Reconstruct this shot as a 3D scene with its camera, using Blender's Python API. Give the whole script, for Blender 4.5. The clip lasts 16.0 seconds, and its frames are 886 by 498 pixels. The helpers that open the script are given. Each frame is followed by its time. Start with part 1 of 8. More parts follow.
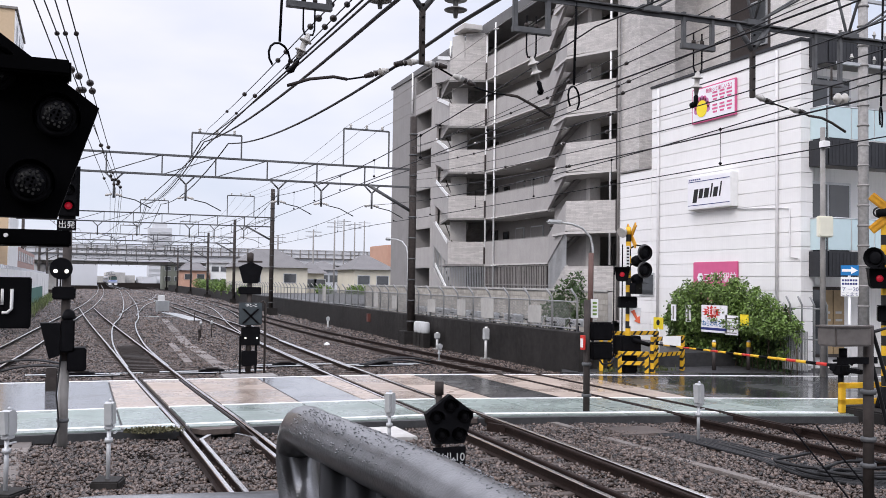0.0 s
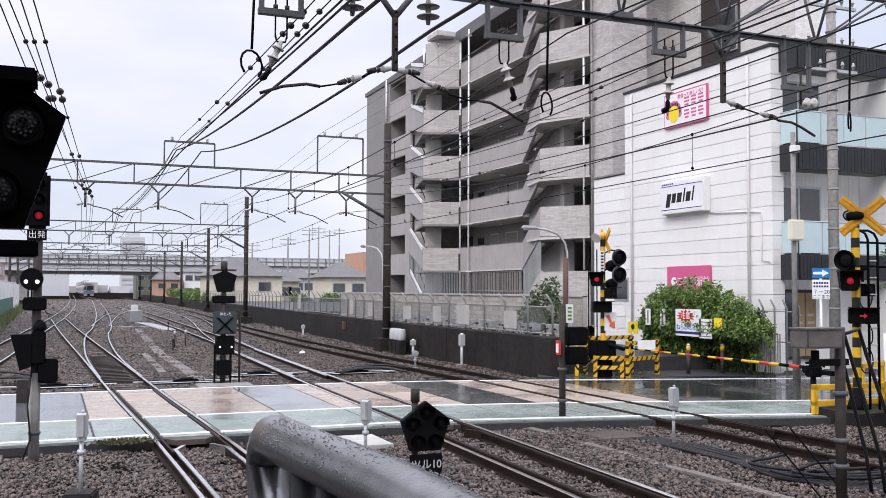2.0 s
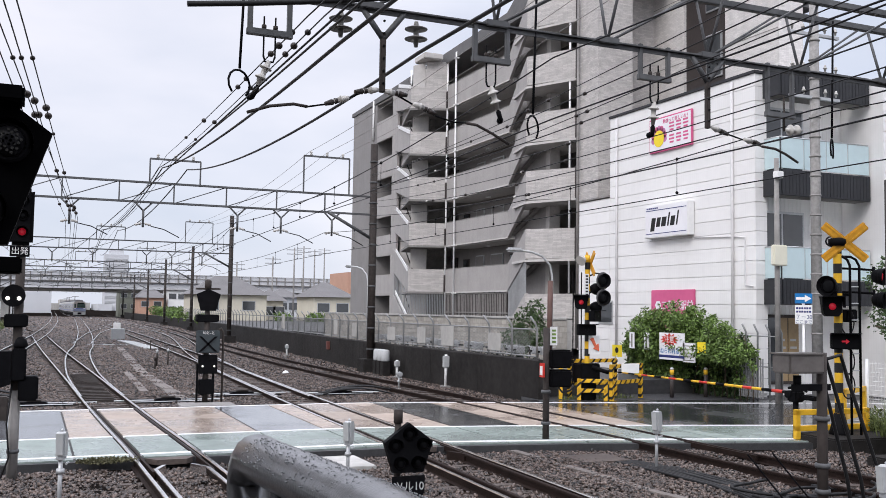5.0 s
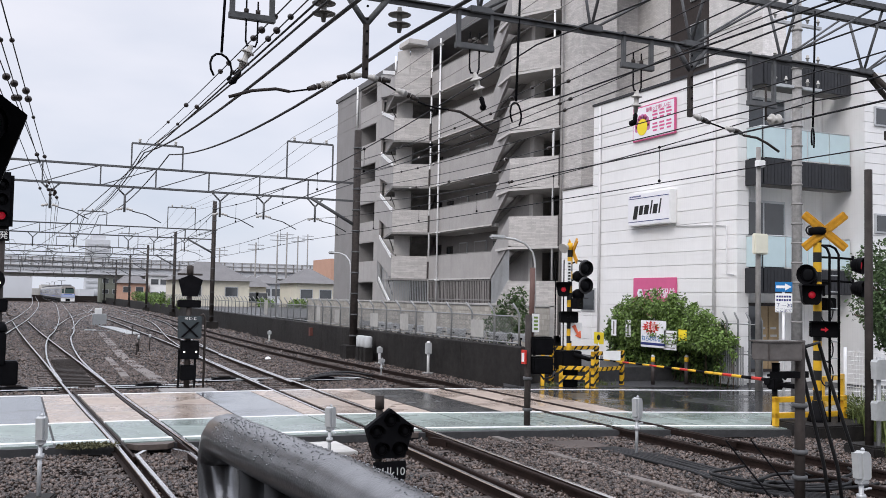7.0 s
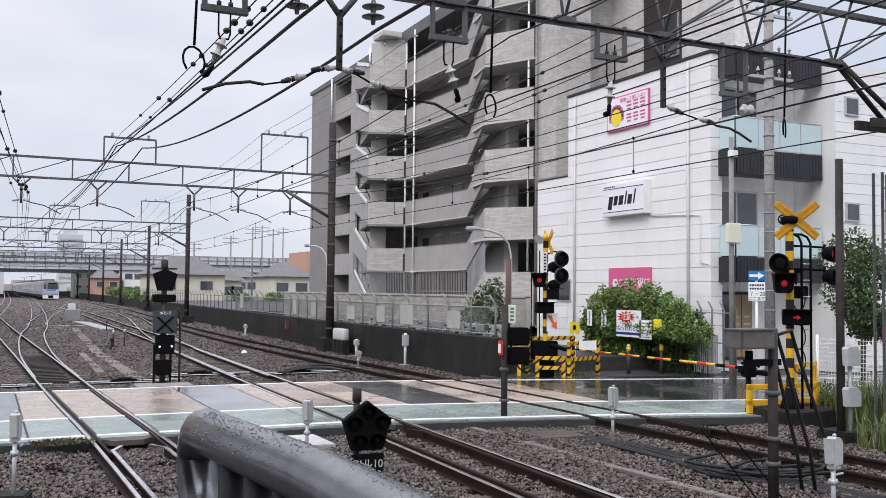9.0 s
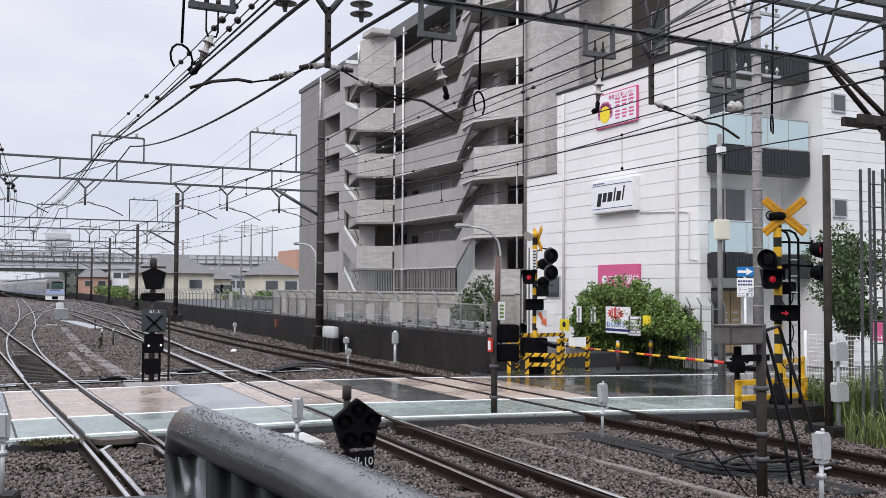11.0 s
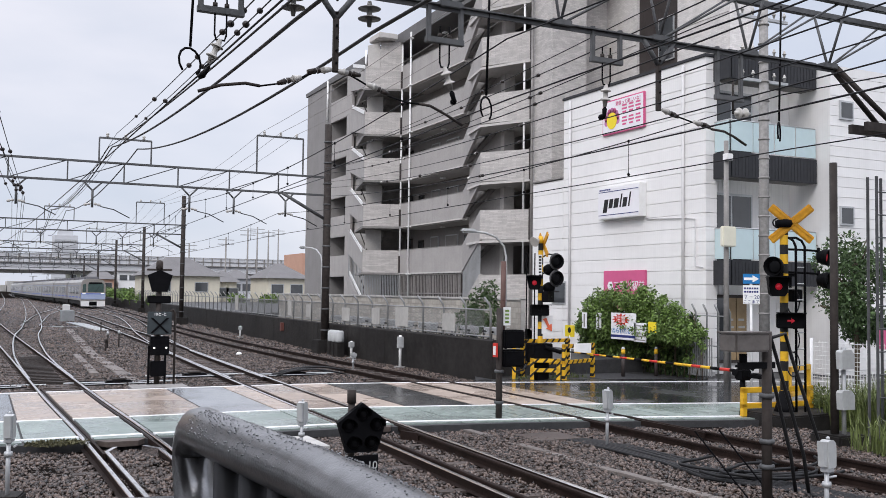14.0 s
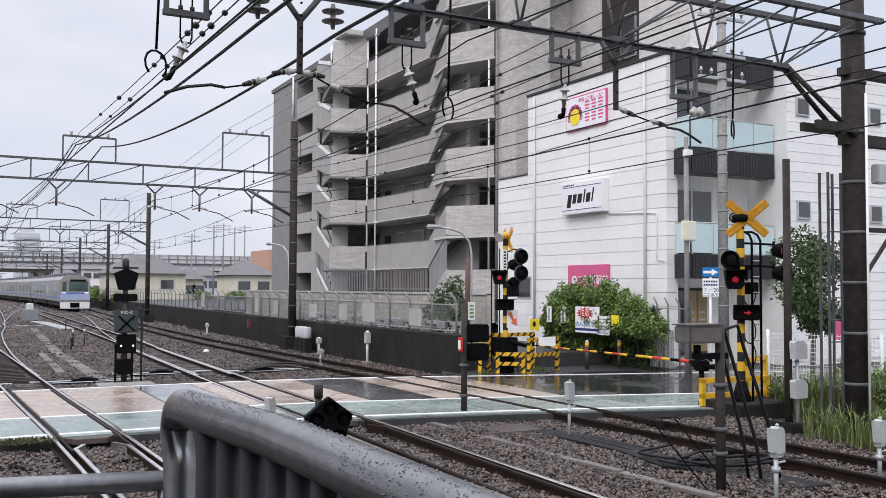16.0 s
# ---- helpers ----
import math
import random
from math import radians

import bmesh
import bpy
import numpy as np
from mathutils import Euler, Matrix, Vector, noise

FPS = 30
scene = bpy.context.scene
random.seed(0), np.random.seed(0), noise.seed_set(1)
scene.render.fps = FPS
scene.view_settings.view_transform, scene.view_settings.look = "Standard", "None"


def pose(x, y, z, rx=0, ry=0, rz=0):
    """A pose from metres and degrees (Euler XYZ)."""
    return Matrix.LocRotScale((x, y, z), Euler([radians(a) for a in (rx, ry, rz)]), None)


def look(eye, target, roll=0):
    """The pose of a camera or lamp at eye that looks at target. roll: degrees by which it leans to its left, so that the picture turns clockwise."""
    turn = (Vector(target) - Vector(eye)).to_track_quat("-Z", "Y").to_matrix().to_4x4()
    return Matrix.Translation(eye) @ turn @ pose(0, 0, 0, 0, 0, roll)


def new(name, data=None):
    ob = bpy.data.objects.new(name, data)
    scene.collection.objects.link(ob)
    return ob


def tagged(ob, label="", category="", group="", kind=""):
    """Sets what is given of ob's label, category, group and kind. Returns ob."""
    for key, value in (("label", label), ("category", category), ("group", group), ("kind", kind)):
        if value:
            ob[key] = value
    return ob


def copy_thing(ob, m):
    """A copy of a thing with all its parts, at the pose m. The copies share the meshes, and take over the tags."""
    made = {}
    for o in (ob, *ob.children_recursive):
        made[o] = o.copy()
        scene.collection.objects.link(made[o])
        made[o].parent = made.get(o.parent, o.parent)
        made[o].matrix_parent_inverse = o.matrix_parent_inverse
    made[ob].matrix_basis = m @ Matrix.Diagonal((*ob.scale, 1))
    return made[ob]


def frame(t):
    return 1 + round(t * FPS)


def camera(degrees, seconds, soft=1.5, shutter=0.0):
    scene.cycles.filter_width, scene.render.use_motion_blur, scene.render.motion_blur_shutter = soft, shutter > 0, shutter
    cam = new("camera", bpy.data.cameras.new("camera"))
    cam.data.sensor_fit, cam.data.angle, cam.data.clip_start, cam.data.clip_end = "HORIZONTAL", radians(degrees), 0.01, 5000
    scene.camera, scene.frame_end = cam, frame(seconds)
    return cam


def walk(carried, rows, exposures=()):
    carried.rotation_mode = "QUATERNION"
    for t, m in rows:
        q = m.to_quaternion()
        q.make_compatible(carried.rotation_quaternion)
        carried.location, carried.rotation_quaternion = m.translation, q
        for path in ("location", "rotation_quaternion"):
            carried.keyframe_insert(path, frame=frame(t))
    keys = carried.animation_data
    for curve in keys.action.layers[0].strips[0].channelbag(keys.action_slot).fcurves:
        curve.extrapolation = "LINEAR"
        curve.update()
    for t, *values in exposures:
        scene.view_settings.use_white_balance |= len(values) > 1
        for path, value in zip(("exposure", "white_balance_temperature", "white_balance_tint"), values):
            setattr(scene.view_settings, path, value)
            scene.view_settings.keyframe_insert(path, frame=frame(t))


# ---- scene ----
cam = camera(50.0, 16.0, soft=0.65)
PATH = [
    (0, pose(-0.000, 0.000, 2.500, 92.05, -0.80, -21.00)),
    (0.5, pose(0.002, -0.004, 2.500, 92.11, -0.88, -21.62)),
    (1, pose(0.007, 0.003, 2.501, 92.29, -0.82, -22.02)),
    (1.5, pose(0.008, 0.003, 2.501, 92.36, -0.54, -22.32)),
    (2, pose(0.009, 0.003, 2.500, 92.46, -0.22, -22.47)),
    (2.5, pose(0.007, 0.008, 2.498, 92.78, -0.11, -22.48)),
    (3, pose(0.005, 0.002, 2.500, 93.23, -0.23, -22.46)),
    (3.5, pose(0.003, -0.008, 2.501, 93.58, -0.43, -22.61)),
    (4, pose(0.001, -0.003, 2.501, 93.79, -0.58, -22.90)),
    (6.5, pose(0.019, -0.027, 2.497, 93.25, -1.07, -24.07)),
    (7, pose(0.020, -0.026, 2.493, 92.98, -1.11, -24.39)),
    (7.5, pose(0.018, -0.025, 2.493, 92.71, -1.11, -24.85)),
    (8, pose(0.017, -0.028, 2.492, 92.54, -0.98, -25.22)),
    (8.5, pose(0.013, -0.033, 2.494, 92.49, -0.76, -25.52)),
    (9, pose(0.013, -0.045, 2.496, 92.50, -0.55, -25.81)),
    (11.5, pose(0.015, -0.049, 2.493, 92.37, -0.34, -26.52)),
    (12, pose(0.012, -0.051, 2.494, 92.68, -0.35, -26.61)),
    (12.5, pose(0.008, -0.060, 2.495, 92.87, -0.42, -26.57)),
    (13, pose(0.011, -0.053, 2.495, 92.86, -0.59, -26.28)),
    (13.5, pose(0.012, -0.050, 2.492, 92.73, -0.76, -25.99)),
    (14, pose(0.009, -0.057, 2.493, 92.64, -0.74, -26.10)),
    (14.5, pose(0.012, -0.072, 2.496, 92.76, -0.46, -26.74)),
    (15, pose(-0.036, -0.162, 2.502, 92.90, -0.09, -27.36)),
    (15.5, pose(-0.112, -0.287, 2.506, 92.80, 0.08, -27.65)),
    (16, pose(-0.083, -0.362, 2.504, 92.36, -0.24, -28.03)),
]
walk(cam, PATH, exposures=((0.0, 0.12, 6500, 14), (4.0, 0.08, 6500, 13), (7.0, -0.03, 6500, 11.5), (16.0, -0.05, 6500, 11.5)))

# ---------------- light ----------------
world = bpy.data.worlds.new("overcast_sky")
scene.world = world
world.use_nodes = True
wn, wl = world.node_tree.nodes, world.node_tree.links
wn.clear()


def wnode(kind, **vals):
    n = wn.new(kind)
    for k, v in vals.items():
        n.inputs[k].default_value = v
    return n


SUN_EL, SUN_AZ = radians(41), radians(231)
sky = wn.new("ShaderNodeTexSky")
sky.sky_type, sky.sun_disc, sky.sun_elevation, sky.sun_rotation = "NISHITA", False, SUN_EL, SUN_AZ
coord = wn.new("ShaderNodeTexCoord")
clouds = wnode("ShaderNodeTexNoise", Scale=2.2, Detail=5.0, Roughness=0.5)
stretch = wn.new("ShaderNodeMapping")
stretch.inputs["Scale"].default_value = (1.0, 1.0, 2.6)
wl.new(coord.outputs["Generated"], stretch.inputs["Vector"])
wl.new(stretch.outputs["Vector"], clouds.inputs["Vector"])
cramp = wn.new("ShaderNodeValToRGB")
cramp.color_ramp.elements[0].position, cramp.color_ramp.elements[0].color = 0.36, (0.62, 0.675, 0.785, 1)
cramp.color_ramp.elements[1].position, cramp.color_ramp.elements[1].color = 0.62, (0.835, 0.845, 0.92, 1)
wl.new(clouds.outputs["Fac"], cramp.inputs["Fac"])
# the cloud deck is brighter overhead
sepz = wn.new("ShaderNodeSeparateXYZ")
wl.new(coord.outputs["Generated"], sepz.inputs[0])
rise = wn.new("ShaderNodeMapRange")
rise.inputs["From Min"].default_value, rise.inputs["From Max"].default_value = 0.30, 1.0
rise.inputs["To Min"].default_value, rise.inputs["To Max"].default_value = 1.0, 3.3
wl.new(sepz.outputs["Z"], rise.inputs["Value"])
deck = wn.new("ShaderNodeVectorMath")
deck.operation = "SCALE"
wl.new(cramp.outputs["Color"], deck.inputs[0])
wl.new(rise.outputs["Result"], deck.inputs["Scale"])
bg_sky = wnode("ShaderNodeBackground", Strength=0.012)
wl.new(sky.outputs["Color"], bg_sky.inputs["Color"])
bg_cloud = wnode("ShaderNodeBackground", Strength=1.0)
wl.new(deck.outputs["Vector"], bg_cloud.inputs["Color"])
both = wn.new("ShaderNodeAddShader")
wl.new(bg_sky.outputs[0], both.inputs[0])
wl.new(bg_cloud.outputs[0], both.inputs[1])
wout = wn.new("ShaderNodeOutputWorld")
wl.new(both.outputs[0], wout.inputs["Surface"])

sun = new("sun", bpy.data.lights.new("sun", "SUN"))
sun.data.energy, sun.data.angle, sun.data.color = 1.5, radians(30), (1.0, 0.97, 0.93)
sun.matrix_world = look((-50, -40, 55), (0, 0, 0))
scene.view_settings.exposure = 0.0


# ---------------- materials ----------------
def mat(name, color, rough=0.7, var=0.25, scale=6.0, bump=0.0, bscale=40.0, metal=0.0, stain=0.0, spec=0.22, tint=None, island=0.0, each=0.0, tiles=None):
    """A procedural surface: colour varied at two scales, optional dark streaks, bump, and per-piece variation."""
    m = bpy.data.materials.new(name)
    m.use_nodes = True
    n, l = m.node_tree.nodes, m.node_tree.links
    b = n["Principled BSDF"]
    b.inputs["Roughness"].default_value = rough
    b.inputs["Metallic"].default_value = metal
    b.inputs["Specular IOR Level"].default_value = spec
    tc = n.new("ShaderNodeTexCoord")
    big = n.new("ShaderNodeTexNoise")
    big.inputs["Scale"].default_value, big.inputs["Detail"].default_value = scale * 0.13, 4
    fine = n.new("ShaderNodeTexNoise")
    fine.inputs["Scale"].default_value, fine.inputs["Detail"].default_value = scale, 6
    for q in (big, fine):
        l.new(tc.outputs["Object"], q.inputs["Vector"])
    mixf = n.new("ShaderNodeMath")
    mixf.operation = "ADD"
    l.new(big.outputs["Fac"], mixf.inputs[0])
    l.new(fine.outputs["Fac"], mixf.inputs[1])
    ramp = n.new("ShaderNodeMapRange")
    ramp.inputs["From Min"].default_value, ramp.inputs["From Max"].default_value = 0.65, 1.35
    l.new(mixf.outputs[0], ramp.inputs["Value"])
    mix = n.new("ShaderNodeMix")
    mix.data_type = "RGBA"
    lo = [max(0.0, c * (1 - var)) for c in color]
    hi = [min(1.0, c * (1 + var)) for c in (tint or color)]
    mix.inputs[6].default_value, mix.inputs[7].default_value = (*lo, 1), (*hi, 1)
    l.new(ramp.outputs["Result"], mix.inputs[0])
    out = mix.outputs[2]
    if stain:
        st = n.new("ShaderNodeTexNoise")
        st.inputs["Scale"].default_value, st.inputs["Detail"].default_value = 1.0, 7
        mp = n.new("ShaderNodeMapping")
        mp.inputs["Scale"].default_value = (2.5, 2.5, 0.25)
        l.new(tc.outputs["Object"], mp.inputs["Vector"])
        l.new(mp.outputs["Vector"], st.inputs["Vector"])
        sr = n.new("ShaderNodeMapRange")
        sr.inputs["From Min"].default_value, sr.inputs["From Max"].default_value = 0.5, 0.75
        sr.inputs["To Max"].default_value = stain
        l.new(st.outputs["Fac"], sr.inputs["Value"])
        sm = n.new("ShaderNodeMix")
        sm.data_type = "RGBA"
        sm.inputs[7].default_value = (*[c * 0.35 for c in color], 1)
        l.new(sr.outputs["Result"], sm.inputs[0])
        l.new(out, sm.inputs[6])
        out = sm.outputs[2]
    if tiles:
        sx = n.new("ShaderNodeSeparateXYZ")
        l.new(tc.outputs["Object"], sx.inputs[0])
        cx = n.new("ShaderNodeCombineXYZ")
        ad = n.new("ShaderNodeMath")
        ad.operation = "ADD"
        l.new(sx.outputs["X"], ad.inputs[0])
        l.new(sx.outputs["Y"], ad.inputs[1])
        l.new(ad.outputs[0], cx.inputs["X"])
        l.new(sx.outputs["Z"], cx.inputs["Y"])
        bk = n.new("ShaderNodeTexBrick")
        l.new(cx.outputs[0], bk.inputs["Vector"])
        for key, val in (("Scale", 1.0), ("Brick Width", tiles[0]), ("Row Height", tiles[1]), ("Mortar Size", min(tiles[:2]) * 0.07), ("Bias", 0.0)):
            bk.inputs[key].default_value = val
        sp = tiles[4] if len(tiles) > 4 else 0.17
        bk.inputs["Color1"].default_value = (*[0.95 * (1 - sp)] * 3, 1)
        bk.inputs["Color2"].default_value = (*[0.95 * (1 + sp)] * 3, 1)
        bk.inputs["Mortar"].default_value = (0.74, 0.74, 0.74, 1)
        tm = n.new("ShaderNodeMix")
        tm.data_type, tm.blend_type = "RGBA", "MULTIPLY"
        tm.inputs[0].default_value, bk.offset = tiles[2], tiles[3]
        l.new(out, tm.inputs[6])
        l.new(bk.outputs["Color"], tm.inputs[7])
        out = tm.outputs[2]
    if island or each:
        src = n.new("ShaderNodeNewGeometry").outputs["Random Per Island"] if island else n.new("ShaderNodeObjectInfo").outputs["Random"]
        rr = n.new("ShaderNodeMapRange")
        k = island or each
        rr.inputs["To Min"].default_value, rr.inputs["To Max"].default_value = 1 - k, 1 + k
        l.new(src, rr.inputs["Value"])
        sc = n.new("ShaderNodeVectorMath")
        sc.operation = "SCALE"
        l.new(out, sc.inputs[0])
        l.new(rr.outputs["Result"], sc.inputs["Scale"])
        out = sc.outputs["Vector"]
    l.new(out, b.inputs["Base Color"])
    if bump:
        bt = n.new("ShaderNodeTexNoise")
        bt.inputs["Scale"].default_value, bt.inputs["Detail"].default_value = bscale, 5
        l.new(tc.outputs["Object"], bt.inputs["Vector"])
        bn = n.new("ShaderNodeBump")
        bn.inputs["Strength"].default_value, bn.inputs["Distance"].default_value = bump, 0.02
        l.new(bt.outputs["Fac"], bn.inputs["Height"])
        l.new(bn.outputs["Normal"], b.inputs["Normal"])
    return m


def glow(name, color, power):
    m = bpy.data.materials.new(name)
    m.use_nodes = True
    b = m.node_tree.nodes["Principled BSDF"]
    b.inputs["Base Color"].default_value = (*color, 1)
    b.inputs["Emission Color"].default_value = (*color, 1)
    b.inputs["Emission Strength"].default_value = power
    return m


def wet(m, low=0.06, high=0.45, size=0.5, cut=(0.42, 0.62)):
    """Puddled film of water: gloss varies in soft patches."""
    n, l = m.node_tree.nodes, m.node_tree.links
    b = n["Principled BSDF"]
    tc = n.new("ShaderNodeTexCoord")
    t = n.new("ShaderNodeTexNoise")
    t.inputs["Scale"].default_value, t.inputs["Detail"].default_value = size, 4
    l.new(tc.outputs["Object"], t.inputs["Vector"])
    r = n.new("ShaderNodeMapRange")
    r.inputs["From Min"].default_value, r.inputs["From Max"].default_value = cut
    r.inputs["To Min"].default_value, r.inputs["To Max"].default_value = low, high
    l.new(t.outputs["Fac"], r.inputs["Value"])
    l.new(r.outputs["Result"], b.inputs["Roughness"])
    return m


# near black, so that the gaps between loose stones carry painted shade
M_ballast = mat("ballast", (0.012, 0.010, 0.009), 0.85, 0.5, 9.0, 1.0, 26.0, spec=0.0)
M_stone = mat("wet_stone", (0.076, 0.056, 0.047), 0.25, 0.3, 20.0, island=0.95, spec=0.45)
M_asphalt = wet(mat("wet_asphalt", (0.04, 0.041, 0.042), 0.3, 0.3, 60.0, 0.03, 180.0, spec=0.9), 0.02, 0.30, 0.7)
M_asphalt_dry = mat("old_asphalt", (0.05, 0.05, 0.052), 0.5, 0.3, 60.0, 0.2, 150.0)
M_pinkpave = wet(mat("salmon_paving", (0.355, 0.29, 0.243), 0.3, 0.2, 14.0, 0.1, 120.0, stain=0.25, each=0.12), 0.10, 0.5)
M_greypave = wet(mat("wet_grey_panel", (0.13, 0.135, 0.145), 0.2, 0.25, 14.0, 0.03, 120.0, stain=0.2, each=0.12, spec=0.9), 0.02, 0.2)
M_greenpave = wet(mat("green_paving", (0.232, 0.275, 0.253), 0.3, 0.2, 12.0, 0.1, 120.0, stain=0.3, each=0.1), 0.10, 0.45)
M_whiteline = mat("road_paint", (0.74, 0.74, 0.74), 0.45, 0.18, 30.0)
M_railtop = mat("polished_rail", (0.78, 0.76, 0.75), 0.22, 0.12, 30.0, metal=1.0)
M_railrust = mat("rusty_rail", (0.020, 0.013, 0.011), 0.6, 0.4, 25.0, 0.3, 60.0, spec=0.08)
M_sleeper = mat("sleeper_concrete", (0.075, 0.060, 0.053), 0.6, 0.35, 12.0, 0.3, 60.0, stain=0.4, each=0.3)
M_concdark = mat("sooty_concrete", (0.026, 0.024, 0.023), 0.6, 0.45, 5.0, 0.3, 50.0, stain=0.6, spec=0.1)
M_conc = mat("pale_concrete", (0.42, 0.41, 0.39), 0.75, 0.2, 7.0, 0.2, 60.0, stain=0.35)
M_concmid = mat("grey_concrete", (0.24, 0.23, 0.22), 0.7, 0.25, 7.0, 0.25, 60.0, stain=0.4)
M_galv = mat("galvanised_steel", (0.44, 0.45, 0.46), 0.45, 0.15, 10.0, metal=0.35)
M_fence = mat("fence_steel", (0.28, 0.285, 0.285), 0.5, 0.15, 10.0, metal=0.3)
M_mast = mat("weathered_mast", (0.046, 0.039, 0.036), 0.6, 0.4, 8.0, 0.2, 30.0, stain=0.5, spec=0.12)
M_beam = mat("gantry_steel", (0.10, 0.102, 0.105), 0.5, 0.3, 8.0, metal=0.1, spec=0.15)
M_black = mat("black_paint", (0.006, 0.006, 0.007), 0.5, 0.3, 10.0, spec=0.035)
# black_paint made darker: the near signal's backlit shade is in this colour
M_backlit = mat("backlit_black", (0.0022, 0.0022, 0.0026), 0.6, 0.3, 10.0, spec=0.01)
M_wire = mat("dark_wire", (0.018, 0.018, 0.02), 0.5, 0.2, 10.0, spec=0.1)
M_porcelain = mat("porcelain", (0.45, 0.435, 0.41), 0.25, 0.15, 20.0)
M_porcgrey = mat("grey_porcelain", (0.20, 0.195, 0.185), 0.25, 0.2, 20.0)
M_porcdark = mat("brown_porcelain", (0.03, 0.024, 0.022), 0.3, 0.2, 20.0)
M_yellow = mat("yellow_paint", (0.72, 0.42, 0.03), 0.4, 0.15, 12.0, stain=0.15)
M_stripe = mat("black_stripe", (0.02, 0.02, 0.02), 0.45, 0.2, 12.0)
M_red = mat("red_paint", (0.55, 0.04, 0.03), 0.4, 0.15, 12.0)
M_white = mat("white_paint", (0.78, 0.78, 0.77), 0.45, 0.06, 10.0)
# sign white greyed to hold shade; only the poster's text bars use it
M_signwhite = mat("shade_greyed_white", (0.40, 0.40, 0.39), 0.5, 0.12, 8.0, stain=0.25)
M_grey = mat("grey_paint", (0.42, 0.43, 0.43), 0.45, 0.12, 12.0, stain=0.2)
M_rubber = mat("black_rubber", (0.014, 0.014, 0.015), 0.5, 0.2, 14.0, spec=0.2)
M_siding = mat("white_siding", (0.80, 0.79, 0.78), 0.5, 0.035, 3.0, stain=0.06, each=0.03, tiles=(0.10, 0.455, 0.16, 0.0, 0.02))
M_sidegap = mat("siding_joint", (0.62, 0.61, 0.60), 0.7, 0.1, 5.0)
M_tile = mat("grey_tile", (0.50, 0.475, 0.455), 0.6, 0.14, 22.0, 0.5, 30.0, stain=0.12, tiles=(0.24, 0.07, 0.75, 0.5))
M_towertile = mat("pale_tile", (0.62, 0.595, 0.575), 0.6, 0.12, 22.0, 0.4, 30.0, stain=0.12, tiles=(0.24, 0.07, 0.5, 0.5))
M_render = mat("grey_render", (0.37, 0.352, 0.34), 0.7, 0.10, 10.0, 0.2, 40.0, stain=0.15)
M_paler = mat("pale_render", (0.52, 0.50, 0.48), 0.7, 0.10, 10.0, 0.1, 40.0, stain=0.15)
# darker grey than grey_render, for the plain end wall
M_endrender = mat("end_wall_render", (0.245, 0.235, 0.23), 0.75, 0.10, 10.0, 0.2, 40.0, stain=0.15)
M_roofedge = mat("dark_roof_edge", (0.13, 0.128, 0.128), 0.6, 0.15, 6.0)
M_inner = mat("corridor_paint", (0.27, 0.255, 0.245), 0.7, 0.1, 8.0)
M_charcoal = mat("charcoal_cladding", (0.035, 0.036, 0.04), 0.5, 0.15, 8.0)
# true dark brown on most parts; painted shade on the apartment's deep cores
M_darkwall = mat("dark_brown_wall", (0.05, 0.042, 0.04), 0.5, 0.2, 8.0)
M_metalgrey = mat("aluminium", (0.50, 0.51, 0.52), 0.4, 0.1, 8.0, metal=0.5)
M_pipe = mat("grey_white_pipe", (0.58, 0.57, 0.57), 0.5, 0.08, 6.0)
M_frosted = mat("aqua_panel", (0.52, 0.64, 0.66), 0.15, 0.05, 4.0)
M_glassdark = mat("window_glass", (0.05, 0.055, 0.06), 0.06, 0.2, 2.0, spec=0.8)
M_leaf = mat("leaf_green", (0.115, 0.18, 0.047), 0.36, 0.35, 6.0, island=0.7)
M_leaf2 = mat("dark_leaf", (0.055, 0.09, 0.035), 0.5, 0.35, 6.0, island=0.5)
M_grass = mat("grass_blade", (0.13, 0.16, 0.055), 0.55, 0.4, 5.0, island=0.5)
M_bark = mat("bark", (0.09, 0.07, 0.05), 0.8, 0.3, 12.0, 0.5, 30.0)


# ---------------- mesh helpers ----------------
def box(bm, x0, x1, y0, y1, z0, z1, bevel=0.0):
    g = bmesh.ops.create_cube(bm, size=1.0)
    for v in g["verts"]:
        v.co = Vector(((x0 + x1) / 2 + v.co.x * (x1 - x0), (y0 + y1) / 2 + v.co.y * (y1 - y0), (z0 + z1) / 2 + v.co.z * (z1 - z0)))
    if bevel:
        es = list({e for v in g["verts"] for e in v.link_edges})
        bmesh.ops.bevel(bm, geom=es, offset=bevel, segments=2, affect="EDGES")
    return bm


def basis(d):
    d = Vector(d).normalized()
    a = Vector((0, 0, 1)) if abs(d.z) < 0.95 else Vector((1, 0, 0))
    u = d.cross(a).normalized()
    return u, u.cross(d).normalized()


def rod(bm, p0, p1, r0, r1=None, n=10, cap=True):
    """A round bar from p0 to p1."""
    p0, p1 = Vector(p0), Vector(p1)
    r1 = r0 if r1 is None else r1
    u, w = basis(p1 - p0)
    rings = []
    for p, r in ((p0, r0), (p1, r1)):
        rings.append([bm.verts.new(p + u * r * math.cos(a * 2 * math.pi / n) + w * r * math.sin(a * 2 * math.pi / n)) for a in range(n)])
    for a in range(n):
        f = bm.faces.new((rings[0][a], rings[0][(a + 1) % n], rings[1][(a + 1) % n], rings[1][a]))
        f.smooth = n > 6
    if cap:
        bm.faces.new(rings[0][::-1])
        bm.faces.new(rings[1])
    return bm


